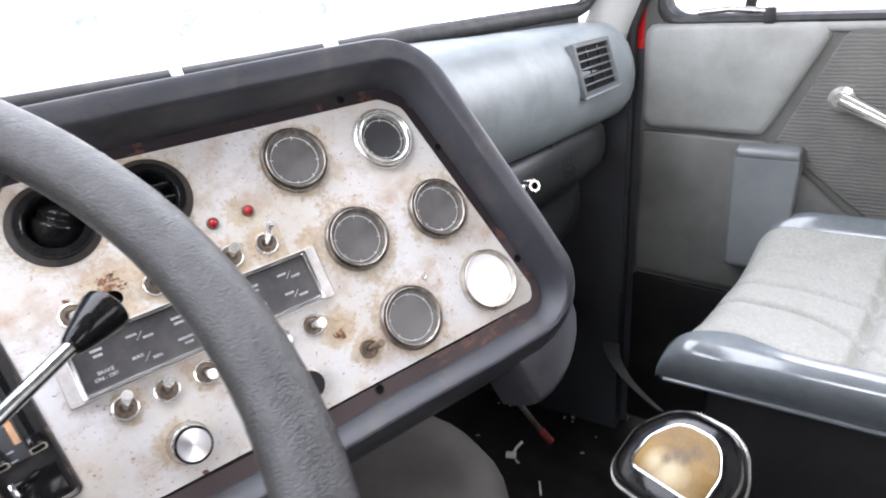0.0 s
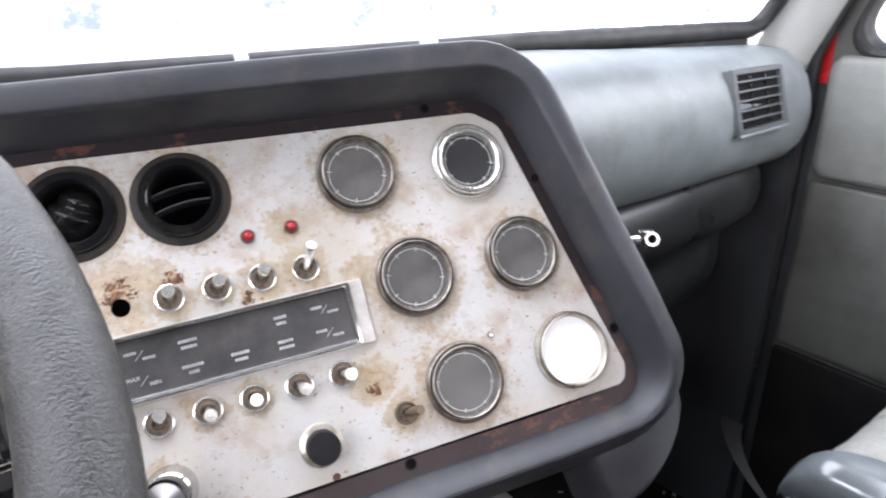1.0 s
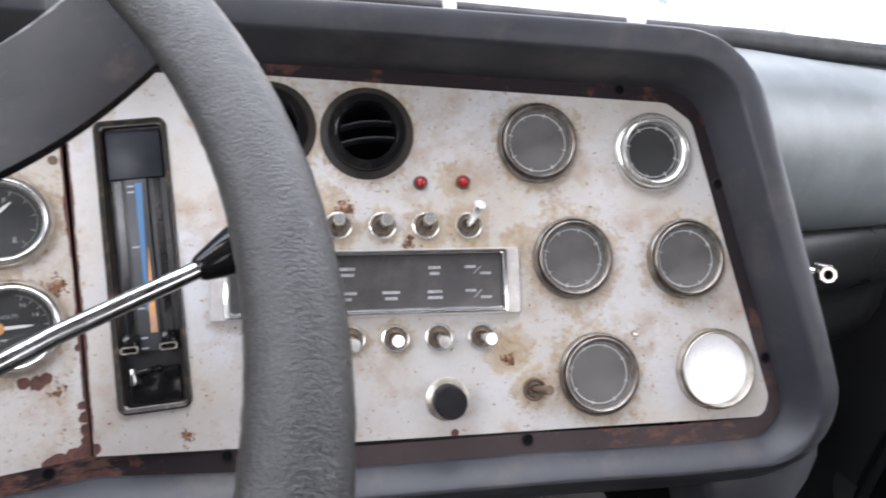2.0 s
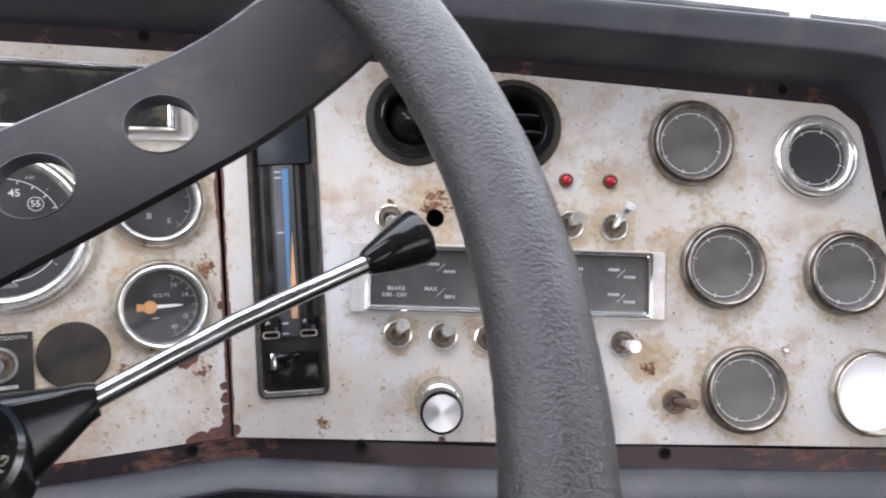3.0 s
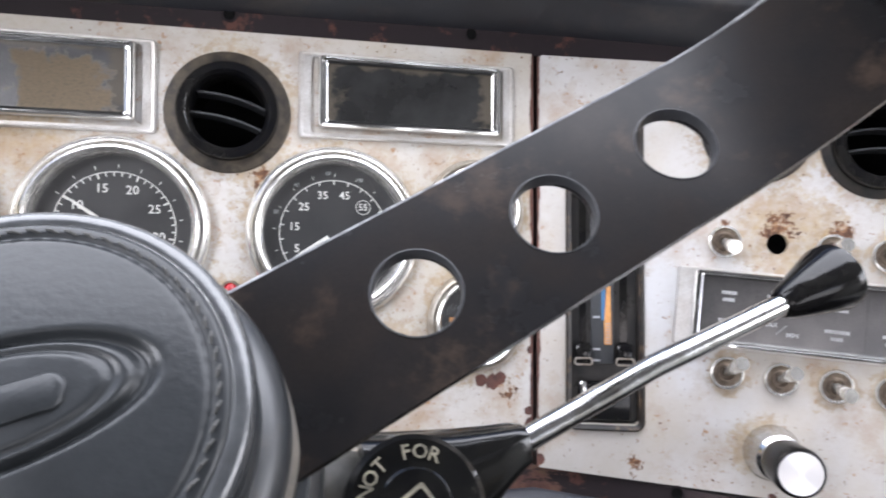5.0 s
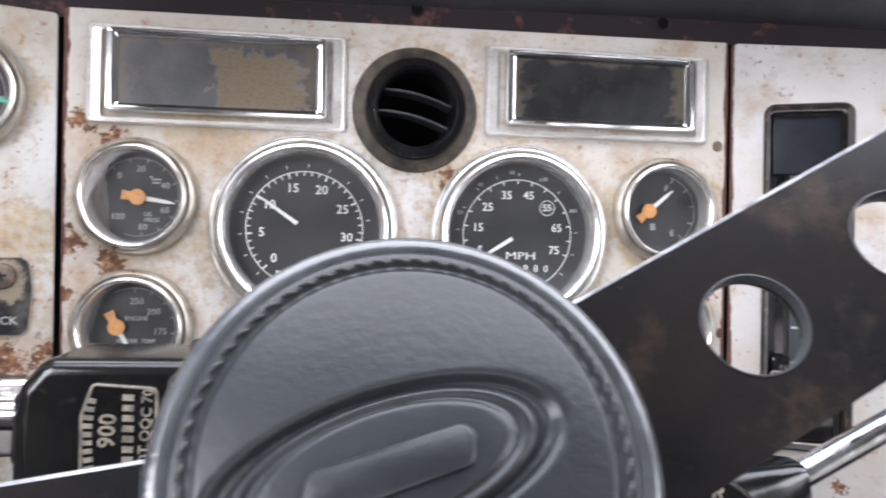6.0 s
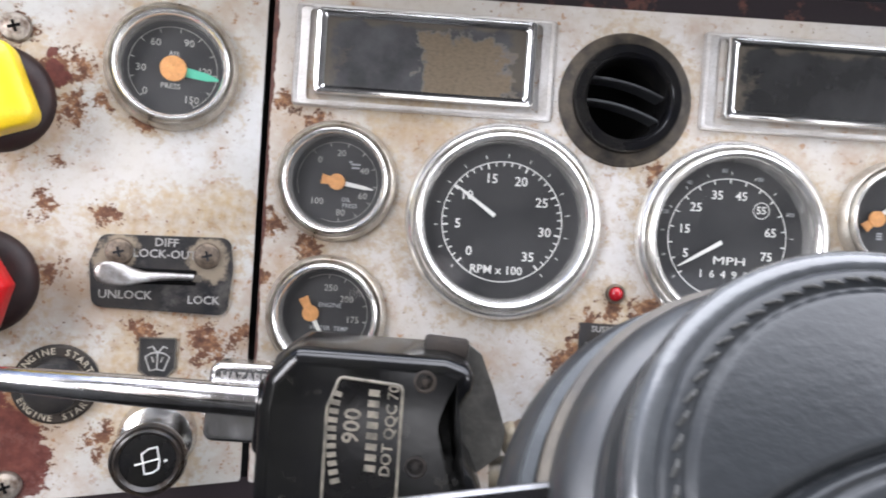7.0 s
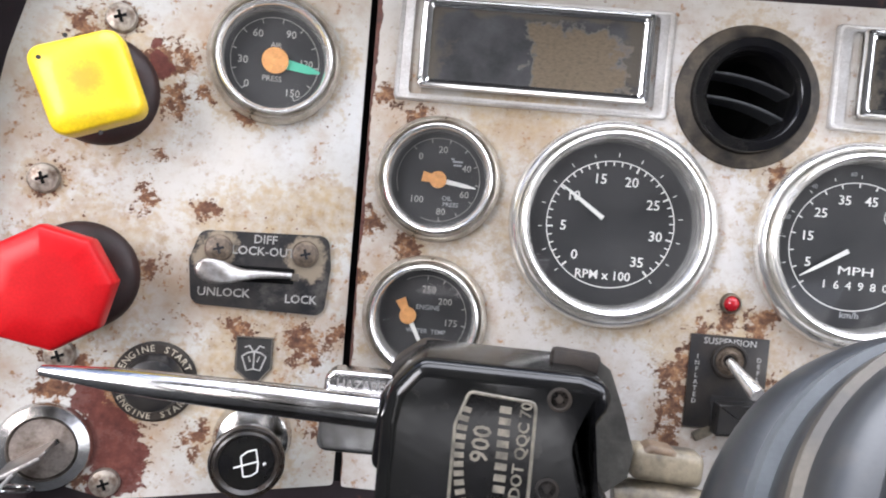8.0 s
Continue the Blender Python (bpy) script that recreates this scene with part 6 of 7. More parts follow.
part("clamp", cast_block([(52, -10), (72, -10), (72, -7), (66, -1), (58, 0), (52, -4)], 2, -14, -6, 2, SIGF), TAN, sig, "dusty brown clamp ear")
part("clamp", tube([dash_at(104, -84, -206), dash_at(122, -86, -205), dash_at(140, -90, -207)], 0.0075, 14), CREAM, sig, "dusty cream clamp bolt")

# hand control of the trailer brake on the other side
hb = thing("trailer_brake_control", DASH, "black trailer brake hand control with a chrome lever", "hand control")
DISC = DASH.inverted() @ Matrix.Translation((0.2385, -0.2655, 0.6485)) @ WHEEL.to_3x3().to_4x4() @ Matrix.Rotation(radians(14), 4, "Z")
disc = part("head", lathe([(0.0225, -0.03), (0.0232, -0.004), (0.0226, 0.001), (0.0205, 0.003), (0.0118, 0.0026), (0.0108, 0.0034), (0, 0.0036)], 48, m=DISC), GRIMY, hb, "round lettered head")
bm = bmesh.new()
for word, mid, sign in (("NOT FOR", 98, 1), ("PARKING", 278, -1)):
    for i, ch in enumerate(word):
        a = mid + sign * (len(word) / 2 - 0.5 - i) * 16.5
        if ch != " ":
            text_bm(ch, 0.0066, DISC @ Matrix.Rotation(radians(a), 4, "Z") @ Matrix.Translation((0.0163, 0, 0.0031)) @ Matrix.Rotation(radians(-90 * sign), 4, "Z"), 0.0003, bm=bm)
frame_ring([(0.011, 0.009, 0.001, 0.0037), (0.011, 0.009, 0.001, 0.0042), (0.0085, 0.0065, 0.001, 0.0042), (0.0085, 0.0065, 0.001, 0.0037)], bm, m=DISC @ Matrix.Rotation(0.3, 4, "Z"))
tagged(part("lettering", bm, WORNCREAM, disc, "raised worn lettering"), kind="stuff")
arm = []
for x, y, z, w, h in ((226, -172, -201, 0.0120, 0.0215), (240, -171, -202, 0.0125, 0.0218), (250, -170, -200.5, 0.0120, 0.0200), (260, -169, -197.5, 0.0110, 0.0168), (271, -168, -192.5, 0.0095, 0.0120), (280, -167.5, -188, 0.0085, 0.0080), (284, -167.5, -187, 0.0070, 0.0066)):
    ring = []
    for i in range(28):
        c, d = math.cos(2 * math.pi * i / 28), math.sin(2 * math.pi * i / 28)
        c, d = math.copysign(abs(c) ** 0.55, c), math.copysign(abs(d) ** 0.55, d)
        ring.append(dash_at(x, y, z) + Vector((-0.15 * h * d, w * c, h * d)))
    arm.append(ring)
part("lever_socket", rings(arm, cap_first=True, cap_last=True), GRIMY, hb, "chipped black lever socket")
part("lever", tube([dash_at(282, -167.5, -187), dash_at(340, -162, -162), dash_at(412, -156, -136)], 0.0047, 16), CHROME, hb, "chromed lever")
k0, k1 = dash_at(404, -156.5, -139.0), dash_at(436.5, -154.2, -125.8)
way = (k1 - k0)
part("knob", tube([k0, k0 + way * 0.06, k0 + way * 0.45, k0 + way * 0.82, k0 + way * 0.95, k1], [0.0056, 0.0070, 0.0112, 0.0150, 0.0148, 0.0125], 28), GLOSSY, hb, "black tapered knob")
part("bracket", tube([dash_at(160, -170, -192), dash_at(200, -165, -200), dash_at(226, -160, -206)], 0.017, 16), OLIVE, hb, "dusty bracket")
# ---- passenger side ----
PASS = [(0.02, 0.60), (-0.03, 0.795), (-0.10, 0.800), (-0.150, 0.801), (-0.178, 0.796), (-0.197, 0.784), (-0.211, 0.765), (-0.220, 0.742), (-0.2245, 0.718), (-0.223, 0.696), (-0.217, 0.677), (-0.206, 0.662), (-0.194, 0.653), (-0.180, 0.649), (-0.10, 0.655)]


def section_sweep(profile, stations, bm=None):
    """Skins a (y, z) section along x; stations are (x, shift in y, scale about the section's back)."""
    loops = []
    for x, dy, s, dz in stations:
        loops.append([Vector((x, (y + 0.10) * s - 0.10 + dy, (z - 0.72) * (0.3 + 0.7 * s) + 0.72 + dz)) for y, z in profile])
    return rings(loops, bm, cap_first=True, cap_last=True)


pd = thing("passenger_dash", Matrix(), "blue grey padded passenger dashboard with smeared vinyl", "dashboard")
part("upper_pad", section_sweep(PASS, [(0.815, 0.004, 1, 0.004), (0.90, 0.002, 1, 0.003), (1.00, 0, 1, 0), (1.20, 0, 1, -0.004), (1.32, 0.0, 1, -0.006), (1.345, 0.002, 0.98, -0.006), (1.362, 0.012, 0.92, -0.006), (1.37, 0.03, 0.8, -0.006)]), BLUEGREY, pd, "blue grey vinyl pad", smooth=50)
LOWER_DASH = [(-0.06, 0.66), (-0.190, 0.655), (-0.203, 0.640), (-0.207, 0.620), (-0.206, 0.600), (-0.200, 0.583), (-0.188, 0.570), (-0.172, 0.558), (-0.163, 0.545), (-0.163, 0.530), (-0.166, 0.510), (-0.163, 0.485), (-0.150, 0.455), (-0.10, 0.41), (0.0, 0.36), (0.05, 0.40)]
part("lower_panel", section_sweep(LOWER_DASH, [(0.815, 0, 1, 0), (0.95, 0, 1, 0), (1.20, 0, 1, 0), (1.27, 0.006, 1, 0), (1.31, 0.026, 0.96, 0), (1.335, 0.06, 0.8, 0)]), LOWERDASH, pd, "scuffed grey lower dash panel darkened for shade", smooth=50)
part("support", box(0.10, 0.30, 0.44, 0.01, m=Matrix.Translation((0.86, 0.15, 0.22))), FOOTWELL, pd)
VENTM = Matrix.Translation((1.175, -0.2150, 0.740)) @ Matrix.Rotation(radians(90 - 17), 4, "X") @ Matrix.Translation((0, 0.003, 0.004)) @ Matrix.Scale(0.79, 4)
pv = thing("side_vent", VENTM, "dark rectangular air vent with five slats in the passenger dash", "air vent")
part("frame", frame_ring([(0.170, 0.094, 0.003, -0.012), (0.170, 0.094, 0.003, 0.002), (0.166, 0.090, 0.003, 0.005), (0.146, 0.078, 0.002, 0.005), (0.142, 0.074, 0.002, 0.0)]), SLATE, pv, "dark moulded frame")
# flat black sheet stands in for the shaded depth behind the slats
part("cavity_shade_sheet", plate(rrect(0.144, 0.076, 0.002, 2), 0.004, top=0.0004), DEPTH_SHADE, pv)
for i in range(5):
    part("slat", box(0.140, 0.0028, 0.0042, 0.0008, m=at(0, -26 + 13.5 * i, 2.2) @ Matrix.Rotation(radians(-12), 4, "X")), SLATE, pv)
for i in (-1, 1):
    part("divider", box(0.003, 0.070, 0.003, m=at(26 * i, 0, 0.8)), GLOSSY, pv)
part("lip", box(0.168, 0.004, 0.006, 0.001, m=at(0, -47, 3)), BLUEGREY, pv, "pale lower lip")

th = thing("dash_pull_handle", Matrix(), "chrome pull handle on a short stalk under the passenger dash", "handle")
part("stalk", tube([(0.845, -0.19, 0.640), (0.862, -0.235, 0.648), (0.876, -0.258, 0.653)], 0.0050, 14), CHROME, th)
HEAD = look((0.880, -0.266, 0.655), (0.55, -0.62, 0.86)) @ Matrix.Rotation(math.pi, 4, "Y") @ Matrix.Scale(0.82, 4)
part("grip", lathe([(0.0066, -0.013), (0.0090, -0.010), (0.0094, 0.002), (0.0080, 0.005), (0.0052, 0.005), (0.0042, -0.002), (0, -0.002)], 8, m=HEAD), DULL_CHROME, th, "chrome grip with a socket end")
part("socket", lathe([(0.0041, -0.001), (0, -0.001)], 16, m=HEAD), DEPTH_SHADE, th)
part("wing", box(0.016, 0.004, 0.006, 0.0012, m=HEAD @ at(-5, 8.5, -1)), CHROME, th)
ts = thing("trim_screw", Matrix.Translation((1.269, -0.1435, 0.487)) @ Matrix.Rotation(radians(70), 4, "X"), "bright screw in the lower dash", "screw")
part("head", lathe([(0.005, -0.004), (0.005, 0.001), (0.003, 0.003), (0, 0.0035)], 14), CHROME, ts)

# windscreen: its base bends back towards the corner
BASE = [(-0.38, 0.00), (-0.2, 0.03), (0.0, 0.045), (0.2, 0.045), (0.35, 0.035), (0.5, 0.0), (0.62, -0.042), (0.77, -0.086), (0.90, -0.106), (1.05, -0.118), (1.20, -0.128), (1.27, -0.133), (1.300, -0.138)]
structure("cowl_top", plate([(-0.40, 0.11), (-0.40, 0.01), (0.36, 0.055), (0.86, -0.06), (1.375, -0.06), (1.375, 0.11)], 0.02, top=0.786), GASKET, "black dash top ledge below the windscreen")
structure("cowl_front", box(1.80, 0.02, 0.68, 0.0, m=Matrix.Translation((0.52, 0.12, 0.40))), GASKET, "black panel below the windscreen")


def top_of(x, y):
    return Vector((0.5 + (x - 0.5) * 0.96, -0.36 + 0.25 * y, 1.43))


def base_z(x):
    """The lower edge of the windscreen rises a little towards the corner."""
    return 0.793 + 0.015 * min(1, max(0, (x - 0.50) / 0.30)) + 0.006 * min(1, max(0, (x - 0.80) / 0.5))


low_row = [Vector((x, y, base_z(x))) for x, y in BASE]
top_row = [top_of(x, y) for x, y in BASE]
corner = [Vector((1.313, -0.143, 0.819)), Vector((1.322, -0.149, 0.831)), Vector((1.326, -0.160, 0.852))]
win = structure("windscreen", tube(low_row + corner + [top_row[-1]] + top_row[::-1] + [low_row[0]], [0.0085 if p[0] < 0.8 else 0.0112 for p in BASE] + [0.0112] * 4 + [0.0105] * (len(BASE)) + [0.0085], 12), GASKET, "black rubber windscreen surround")
skirt = bmesh.new()
rings([[p + Vector((0, 0.004, 0.0)), p + Vector((0, 0.004, -0.05)), p + Vector((0, -0.002, -0.05)), p + Vector((0, -0.002, 0.0))] for p in low_row], skirt, cap_first=True, cap_last=True)
part("skirt", skirt, GASKET, win, "black rubber skirt under the glass")
bm = bmesh.new()
lo, hi = [bm.verts.new(p) for p in low_row], [bm.verts.new(p) for p in top_row]
for i in range(len(lo) - 1):
    bm.faces.new((lo[i], lo[i + 1], hi[i + 1], hi[i]))
ob = part("pane", bm, PANE, win, "dusty windscreen glass")
ob.visible_shadow = False
header = bmesh.new()
rings([[p + Vector((0, 0.03, -0.005)), p + Vector((0, 0.03, 0.06)), p + Vector((0, -0.06, 0.06)), p + Vector((0, -0.012, -0.004))] for p in top_row], header, cap_first=True, cap_last=True)
structure("header", header, CABPAINT, "pale grey header above the windscreen")
structure("trim_pillar_left", tube([(-0.40, 0.02, 0.78), (-0.37, -0.38, 1.46)], 0.04, 12), CABPAINT, "pale grey pillar on the driver side")
# added white blocks stand in for bright light breaking the rubber line
for x, y, w in ((0.770, -0.098, 0.017), (0.618, -0.054, 0.010)):
    solo("windscreen_glare_block", box(w, 0.005, 0.018, 0.001, m=Matrix.Rotation(radians(-24), 4, "X")), WHITE, Matrix.Translation((x, y, base_z(x) + 0.006)), "white block for bright light at the windscreen rubber", "clip", "clips of the windscreen rubber")

# smaller added blocks, also for bright light along the rubber
for x, y, w in ((0.739, -0.089, 0.016), (0.667, -0.070, 0.014)):
    solo("windscreen_glare_block", box(w, 0.005, 0.006, 0.001, m=Matrix.Rotation(radians(-24), 4, "X")), WHITE, Matrix.Translation((x, y - 0.006, base_z(x) - 0.002)), "small white block for bright light at the windscreen rubber", "clip", "clips of the windscreen rubber")

# pillar and jamb
pil = bmesh.new()
P0, P1 = Vector((1.372, -0.165, 0.775)), Vector((1.365, -0.45, 1.465))
rings([[c + Vector((x, y, 0)) for x, y in ((-0.040, 0.035), (-0.034, 0.005), (-0.012, -0.020), (0.024, -0.030), (0.034, 0.0), (0.034, 0.05))] for c in (P0 - (P1 - P0) * 0.02, P0 + (P1 - P0) * 0.3, P0 + (P1 - P0) * 0.6, P1)], pil, cap_first=True, cap_last=True)
structure("trim_pillar", pil, CABPAINT, "pale grey pillar trim beside the windscreen")
structure("trim_seal", tube([(1.392, -0.196, 0.30), (1.392, -0.197, 0.78), (1.392, -0.25, 0.93), (1.392, -0.45, 1.45)], 0.008, 10), GASKET, "black door seal")
structure("trim_jamb", tube([(1.412, -0.209, 0.745), (1.412, -0.209, 0.79), (1.412, -0.232, 0.90), (1.412, -0.42, 1.45)], 0.012, 10), REDPAINT, "red painted door jamb")
slab("kick_panel", (1.375, -0.20, 0.0), (1.41, 0.30, 0.66), DARKTRIM, "dark kick panel below the dash")

# door trim, at the inner face of the door
DX = 1.40
DOORM = Matrix(((0, 0, -1, DX), (-1, 0, 0, 0), (0, 1, 0, 0), (0, 0, 0, 1)))  # local x backwards, y up, z into the cab


def door_part(name, outline, thick, material, label, radius=0.008, edge=0.006):
    loops = []
    pts = rounded(outline, radius, 4)
    c = sum((Vector(p) for p in pts), Vector((0, 0))) / len(pts)
    for s, z in ((0.0, -0.004), (0.0, thick - edge), (edge * 0.4, thick - edge * 0.3), (edge * 1.2, thick)):
        loops.append([DOORM @ Vector((*(Vector(p) - (Vector(p) - c).normalized() * s), z)) for p in pts])
    return part(name, rings(loops, cap_last=True), material, door_wall, label, smooth=50)


door_part("upper_trim", [(0.412, 0.611), (0.490, 0.768), (0.476, 0.784), (0.217, 0.784), (0.217, 0.617)], 0.014, DOORTRIM, "pale grey padded upper trim", 0.02, 0.012)
door_part("lower_trim", [(0.2165, 0.352), (0.62, 0.33), (0.62, 0.44), (0.52, 0.52), (0.424, 0.604), (0.412, 0.607), (0.2165, 0.612)], 0.010, DOORLOW, "grey vinyl lower trim", 0.008, 0.008)
door_part("ribbed_panel", [(0.430, 0.606), (0.530, 0.525), (0.640, 0.445), (1.20, 0.445), (1.20, 0.772), (0.512, 0.772), (0.502, 0.760)], 0.006, mat_ribbed, "dark grey ribbed carpet panel", 0.004, 0.003)
door_part("bottom_trim", [(0.2165, 0.03), (1.2, 0.03), (1.2, 0.43), (0.63, 0.43), (0.63, 0.322), (0.2165, 0.345)], 0.008, FOOTWELL, "lower door lining blackened for footwell shade", 0.006, 0.004)
sill = box(0.9, 0.014, 0.012, 0.005, m=DOORM @ Matrix.Translation((0.675, 0.776, 0.002)), segs=3)
part("window_sill", sill, DOORTRIM, door_wall, "pale vinyl window sill")
part("window_gasket", rings([[DOORM @ Vector((p.x, p.y, z)) for p in rounded([(0.227 + d, 0.787 + d), (1.10 - d, 0.787 + d), (1.10 - d, 1.38 - d), (0.43 + d, 1.38 - d)], 0.032, 6)] for d, z in ((-0.006, -0.004), (-0.006, 0.003), (-0.001, 0.006), (0.006, 0.004), (0.009, -0.01), (0.009, -0.03))]), GASKET, door_wall, "black window rubber")
part("window_divider", box(0.016, 0.58, 0.012, 0.003, m=DOORM @ Matrix.Translation((0.405, 1.09, -0.012)) @ Matrix.Rotation(-0.12, 4, "Z")), GASKET, door_wall, "dark quarter light bar")
part("divider_foot", box(0.016, 0.024, 0.014, 0.003, m=DOORM @ Matrix.Translation((0.402, 0.793, 0.004))), GASKET, door_wall, "dark bar foot")
part("window_rail", tube([DOORM @ Vector((0.30, 0.800, 0.004)), DOORM @ Vector((0.345, 0.804, 0.010)), DOORM @ Vector((0.395, 0.800, 0.006))], 0.005, 10), STEEL, door_wall, "small bright window catch")
ob = part("pane", box(0.86, 0.59, 0.004, m=DOORM @ Matrix.Translation((0.675, 1.09, -0.025))), PANE, door_wall, "clear door glass")
ob.visible_shadow = False

pk = thing("door_box", DOORM, "grey plastic box fixed to the door", "storage box")
loops = []
for s, z in ((1.0, 0.0), (1.0, 0.040), (0.985, 0.046), (0.95, 0.049), (0.90, 0.050), (0.88, 0.050)):
    loops.append([Vector((0.4265 + p.x * s * 0.94, 0.503 + p.y * s, z)) for p in rounded([(-0.050, -0.10), (0.044, -0.10), (0.051, 0.092), (-0.051, 0.096)], [0.01, 0.01, 0.012, 0.012], 4)])
part("shell", rings(loops, cap_first=True, cap_last=True), BOXGREY, pk, "grey moulded shell", smooth=45)
part("lid_lip", box(0.093, 0.018, 0.050, 0.008, m=Matrix.Translation((0.4265, 0.594, 0.027)), segs=4), BOXGREY, pk)

cr = thing("window_crank", DOORM, "bright chrome window crank on the ribbed panel", "window crank")
part("hub", lathe([(0.018, 0), (0.018, 0.014), (0.012, 0.022), (0, 0.023)], 24, m=Matrix.Translation((0.512, 0.676, 0.004))), BEZEL, cr)
part("arm", tube([(0.512, 0.676, 0.024), (0.56, 0.655, 0.034), (0.62, 0.628, 0.036), (0.66, 0.61, 0.036)], [0.012, 0.0095, 0.0085, 0.010], 14), BEZEL, cr)
part("knob", lathe([(0.010, 0), (0.013, 0.01), (0.013, 0.03), (0, 0.036)], 20, m=Matrix.Translation((0.66, 0.61, 0.034))), BLACK, cr)

# passenger seat
seat = thing("passenger_bench", Matrix(), "passenger seat with grey cloth and dark vinyl bolsters", "seat")
X0, X1, YB, SEAT_LOW = 0.979, 1.345, -0.98, 0.397


def seat_front(x):
    """Where the front edge of the cushion runs."""
    return -0.400 - 0.030 * (x - X0) / (X1 - X0)


def seat_top(x, d):
    """Height of the cushion at a distance d behind its front edge."""
    z = 0.458 + 0.030 * min(1.0, max(0.0, (x - 1.20) / 0.135)) ** 2
    z -= 0.012 * math.exp(-((d - 0.185) / 0.007) ** 2)
    z += 0.006 * math.exp(-((x - 1.02) / 0.03) ** 2)
    if d < 0.045:
        z -= 0.045 * (1 - math.sqrt(1 - min(0.999, (0.045 - d) / 0.045) ** 2))
    for px, bow, deep in ((1.118, 0.055, 0.0115), (1.186, 0.030, 0.0115), (1.232, 0.022, 0.006), (1.275, 0.016, 0.006)):
        z -= deep * math.exp(-(((x - px + bow * (max(0.0, d - 0.07) / 0.11) ** 2) / 0.0060) ** 2)) * (1 if d < 0.185 else 0.5)
    return z


def near_edge(y):
    """Where the cloth meets the bolster."""
    return 0.979 + 0.022 * math.exp(-((y + 0.462) / 0.045) ** 2) + 0.002


cloth = bmesh.new()
NX, NY = 150, 120
g = []
for i in range(NX + 1):
    row = []
    for j in range(NY + 1):
        u = i / NX
        d = 0.56 * (j / NY) ** 1.2
        x = X0 + (X1 - X0) * u
        y = seat_front(x) - d
        x = x + (near_edge(y) - X0) * (1 - u)
        row.append(cloth.verts.new((x, y, seat_top(x, d) - 0.010 * math.exp(-((u / 0.018) ** 2)) + 0.0010 * noise.noise((x * 25, y * 25, 0)))))
    g.append(row)
for i in range(NX):
    for j in range(NY):
        cloth.faces.new((g[i][j], g[i + 1][j], g[i + 1][j + 1], g[i][j + 1]))
edge = [g[i][0] for i in range(NX + 1)] + [g[NX][j] for j in range(1, NY + 1)] + [g[i][NY] for i in range(NX - 1, -1, -1)] + [g[0][j] for j in range(NY - 1, 0, -1)]
low = [cloth.verts.new((v.co.x, v.co.y, SEAT_LOW + 0.006)) for v in edge]
for i in range(len(edge)):
    cloth.faces.new((edge[i], low[i], low[(i + 1) % len(edge)], edge[(i + 1) % len(edge)]))
part("cloth_cushion", cloth, CLOTH, seat, "pale grey pleated cloth", smooth=70)
# side roll that swells from a point at the front corner
roll = []
for j in range(61):
    y = -0.383 - 0.597 * (j / 60) ** 1.5
    t = min(1.0, (-0.383 - y) / 0.045)
    h = math.sqrt(1 - (1 - t) ** 2)
    a, c = Vector((0.981, y, SEAT_LOW)), Vector((near_edge(y) - 0.002 + 0.006 * h, y, SEAT_LOW + 0.003 + 0.063 * h))
    b = Vector((0.966 - 0.032 * h, y, SEAT_LOW + 0.004 + 0.062 * h))
    roll.append([a * (1 - q) ** 2 + b * 2 * q * (1 - q) + c * q * q for q in (k / 14 for k in range(15))] + [Vector((0.992, y, SEAT_LOW - 0.004))])
part("bolster", rings(roll, cap_first=True, cap_last=True), SEATVINYL, seat, "dark blue grey vinyl bolster", smooth=60)
far = []
for j in range(41):
    y = -0.440 - 0.54 * (j / 40) ** 1.4
    h = math.sqrt(1 - (1 - min(1.0, (-0.440 - y) / 0.07)) ** 2)
    far.append([Vector((1.360 + 0.026 * math.cos(q), y, 0.462 + (0.006 + 0.042 * h) * math.sin(q))) for q in (math.pi * (k / 12) for k in range(13))] + [Vector((1.336, y, 0.40)), Vector((1.384, y, 0.40))])
part("bolster", rings(far, cap_first=True, cap_last=True), SEATVINYL, seat, "dark blue grey vinyl bolster", smooth=60)
part("piping", tube([(X1, -0.429, 0.401), (1.18, -0.414, 0.401), (1.0, -0.398, 0.399), (0.984, -0.386, 0.3965), (0.979, -0.392, 0.397), (0.979, -0.42, 0.397), (0.978, -0.7, 0.397), (0.978, YB, 0.397)], 0.003, 10), SEATVINYL, seat, "vinyl piping")
part("base", box(0.375, 0.54, 0.394, 0.02, m=Matrix.Translation((1.178, -0.705, 0.1970))), FOOTWELL, seat, "seat base blackened for the shade under the seat")
part("backrest", box(0.40, 0.12, 0.55, 0.04, m=Matrix.Translation((1.17, -1.04, 0.68)) @ Matrix.Rotation(radians(10), 4, "X")), CLOTH, seat, "grey cloth backrest")

# gear lever
KX, KY = Vector((-0.42, -0.907, 0)).normalized(), Vector((0.907, -0.42, 0)).normalized()
KM = Matrix.Translation((0.501, -0.5275, 0.6425)) @ Matrix((KX, KY, Vector((0, 0, 1)))).transposed().to_4x4() @ Matrix.Rotation(radians(32), 4, "X") @ Matrix.Rotation(radians(2), 4, "Z") @ Matrix.Translation((0.001, 0.006, 0.004)) @ Matrix.Scale(0.90, 4)
gear = thing("gear_lever", KM, "black and chrome gear knob with a worn brass cap", "gear lever")
shape = [(-29, -25), (29, -25), (31, 4), (17, 26), (-17, 26), (-31, 4)]
loops = []
for s, z in ((0.62, -62), (0.72, -48), (0.92, -26), (1.0, -8), (1.04, 4), (1.02, 12), (0.95, 18), (0.90, 19.5)):
    loops.append([Vector((p.x * s, p.y * s, z * MM)) for p in rounded(mm(shape), [0.012, 0.012, 0.022, 0.022, 0.022, 0.022], 7)])
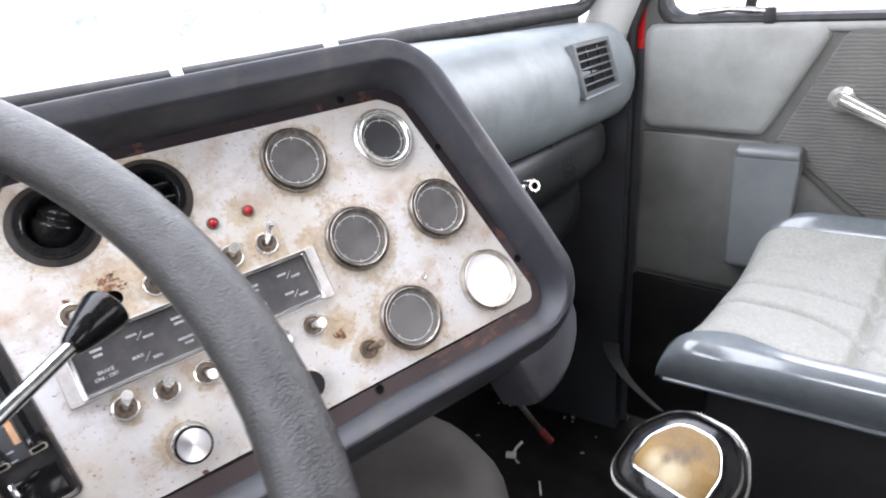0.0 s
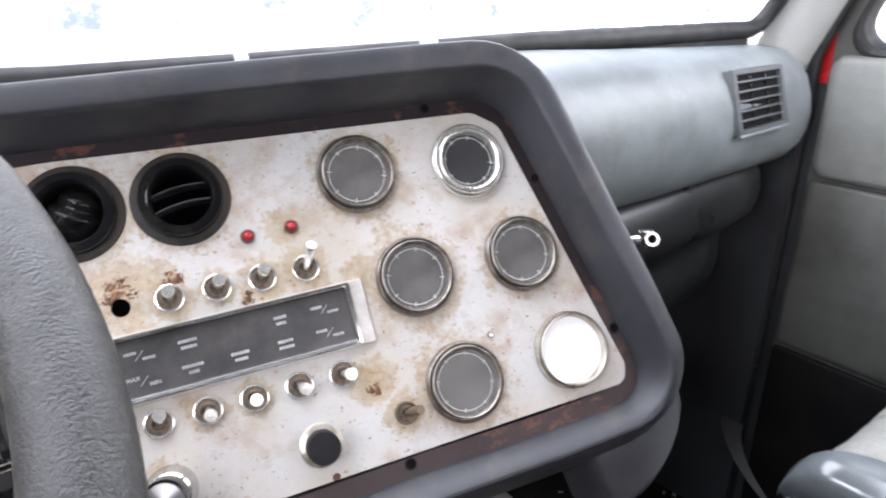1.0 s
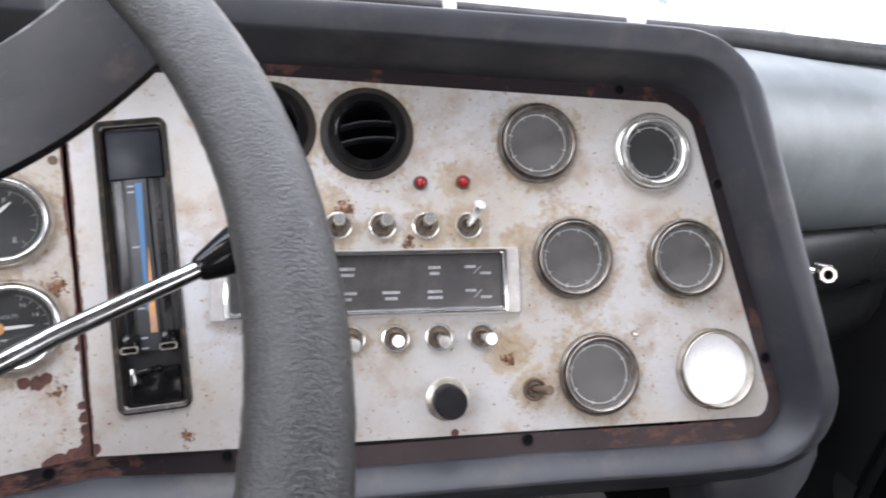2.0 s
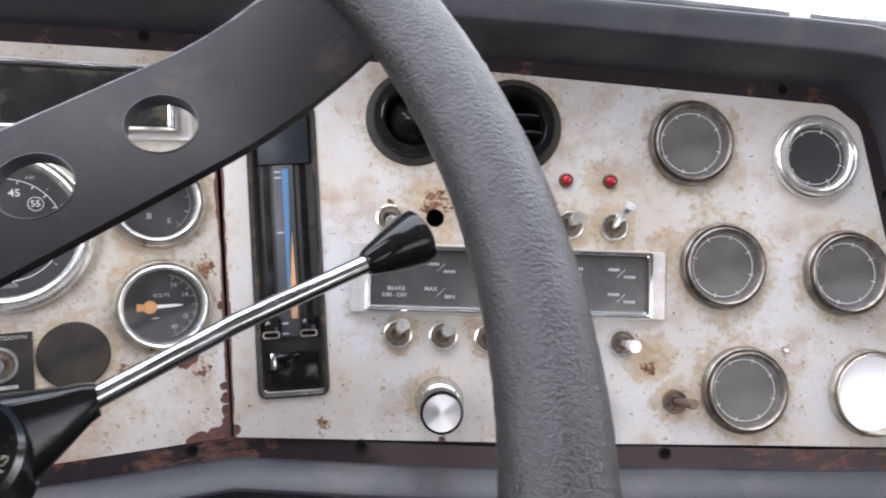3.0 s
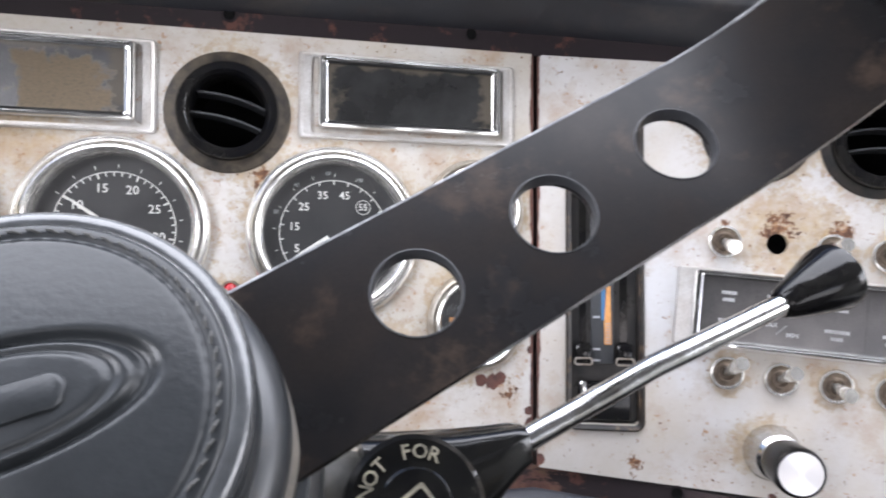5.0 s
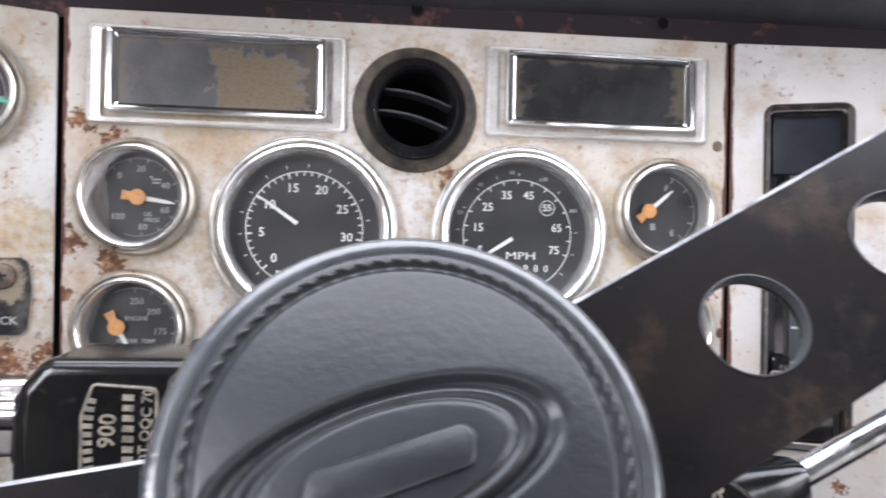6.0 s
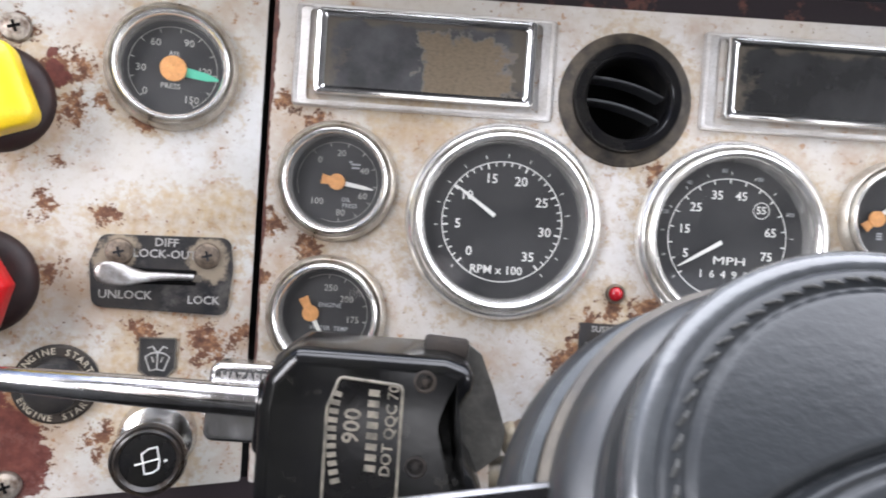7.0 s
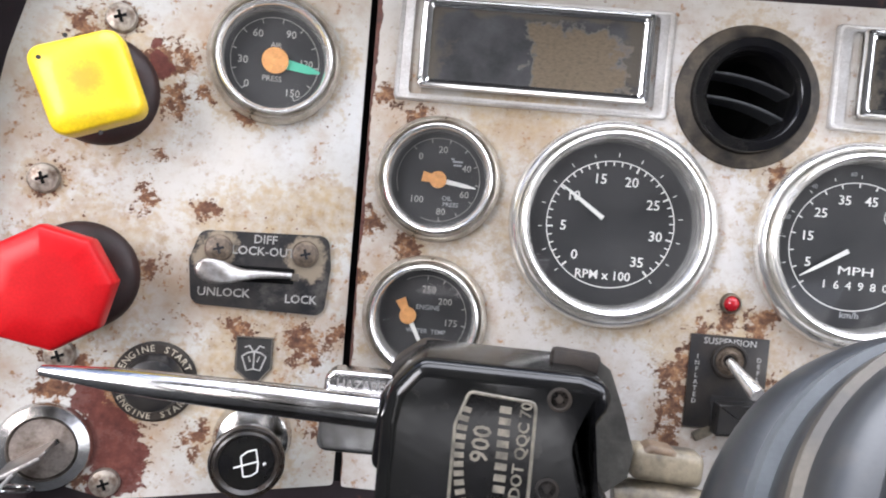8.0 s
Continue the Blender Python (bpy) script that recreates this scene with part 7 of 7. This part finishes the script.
part("knob", rings(loops, cap_first=True, cap_last=True), GLOSSY, gear, "black knob", smooth=50)
trim = [[Vector((p.x * s, p.y * s, z * MM)) for p in rounded(mm(shape), [0.012, 0.012, 0.022, 0.022, 0.022, 0.022], 7)] for s, z in ((1.045, 8), (1.06, 12), (1.05, 16), (0.985, 20), (0.945, 20.5), (0.925, 18))]
part("rim", rings(trim), GLOSSY, gear, "shiny black rim", smooth=50)
cap = [[Vector((p.x * s + 0.001, p.y * s + 0.0005, z * MM)) for p in rounded(mm([(-20, -15), (20, -15), (19.5, 2), (11, 16), (-11, 16), (-19.5, 2)]), [0.005, 0.005, 0.012, 0.014, 0.014, 0.012], 5)] for s, z in ((1.03, 18), (1.03, 21), (0.99, 22), (0.5, 22.4))]
part("cap", rings(cap, cap_last=True), BRASS, gear, "worn brass coloured shift pattern cap", smooth=50)
edge = [Vector((p.x * 1.06 + 0.001, p.y * 1.06 + 0.0005, 0.0212)) for p in rounded(mm([(-20, -15), (20, -15), (19.5, 2), (11, 16), (-11, 16), (-19.5, 2)]), [0.005, 0.005, 0.012, 0.014, 0.014, 0.012], 5)]
part("cap_edge", tube(edge, 0.0006, 8, closed=True), CHROME, gear, "thin bright cap edge")
# bright tube modelled in place of the highlight line on the black rim
lip = [Vector((p.x * 1.06, p.y * 1.06, 0.0142)) for p in rounded(mm(shape), [0.012, 0.012, 0.022, 0.022, 0.022, 0.022], 7)]
part("rim_highlight", tube(lip, 0.0010, 8, closed=True), DULL_CHROME, gear, "thin dull chrome tube for the rim's highlight")
kinv = KM.inverted()
part("shaft", tube([kinv @ Vector(p) for p in ((0.492, -0.522, 0.595), (0.470, -0.50, 0.52), (0.46, -0.44, 0.30), (0.47, -0.36, 0.05), (0.47, -0.35, 0.0))], 0.011, 16), CHROME, gear, "chrome lever shaft")

# below the dash
cover = thing("engine_cover", Matrix(), "dusty grey engine cover below the dash", "engine cover")
loops = []
for z, s in ((0.0, 1.0), (0.30, 0.99), (0.340, 0.965), (0.362, 0.91), (0.372, 0.8), (0.375, 0.6)):
    loops.append([Vector((0.635 + p.x * s, 0.0 + p.y * s, z)) for p in rounded([(-0.30, -0.33), (0.20, -0.33), (0.20, 0.28), (-0.30, 0.28)], [0.1, 0.16, 0.02, 0.02], 8)])
part("shell", rings(loops, cap_last=True), worn("dusty_cover", (0.085, 0.078, 0.070), (0.055, 0.049, 0.044), 14, (0.6, 0.8), bumps=0.3, fine=500), cover, smooth=50)
rod = thing("brake_rod", Matrix(), "thin rusty rod with a red tip below the dash", "rod")
part("rod", tube([(0.93, -0.10, 0.47), (0.955, -0.15, 0.37), (0.978, -0.225, 0.262)], 0.0045, 10), RODRUST, rod)
part("tip", tube([(0.978, -0.225, 0.262), (0.983, -0.240, 0.243)], 0.0062, 12), DEEPRED, rod, "red plastic tip")
strap = bmesh.new()
rings([[Vector((1.375 - 0.155 * t - 0.012 * math.sin(math.pi * t), -0.17 - 0.155 * t ** 1.3 - w * 0.035 * (1 - t * 0.7), 0.195 - 0.015 * t + 0.002 * k)) for w, k in ((0, 0), (1, 0), (1, 1), (0, 1))] for t in (i / 16 for i in range(17))], strap, cap_first=True, cap_last=True)
solo("trim_strip", strap, STRIPRUBBER, Matrix(), "curved grey trim strip between door and seat base", "trim strip")

clip = thing("plastic_clip", Matrix.Translation((1.20, -0.06, 0)), "broken white plastic clip lying on the floor", "litter")
part("stem", tube([(0.0, 0.0, 0.004), (0.018, 0.001, 0.007), (0.040, 0.001, 0.004)], 0.0030, 8), WHITE, clip)
part("head", box(0.016, 0.020, 0.006, 0.002, m=Matrix.Translation((-0.005, 0.002, 0.004)) @ Matrix.Rotation(0.4, 4, "Z")), WHITE, clip)
solo("matchstick", tube([(0, 0, 0.002), (-0.016, -0.009, 0.003), (-0.030, -0.017, 0.002)], 0.0022, 8), WHITE, Matrix.Translation((1.155, -0.138, 0)), "pale matchstick lying on the floor mat", "litter")
litter = bmesh.new()
rng = random.Random(5)
for k in range(5):
    box(0.004, 0.004, 0.004, bm=litter, m=Matrix.Translation((1.36 + 0.008 * math.sin(2 * k), -0.11 + 0.012 * math.cos(2 * k), 0.002)))
for _ in range(34):
    s = rng.uniform(0.0015, 0.004)
    box(s * rng.uniform(1, 3), s, s * 0.5, bm=litter, m=Matrix.Translation((rng.uniform(0.88, 1.37), rng.uniform(-0.40, 0.25), s * 0.25)) @ Matrix.Rotation(rng.uniform(0, 3.1), 4, "Z"))
solo("floor_litter", litter, worn("litter", (0.5, 0.48, 0.44), (0.3, 0.28, 0.25), 300, (0.6, 0.8)), Matrix(), "pale crumbs and grit on the floor", "litter", kind="stuff")
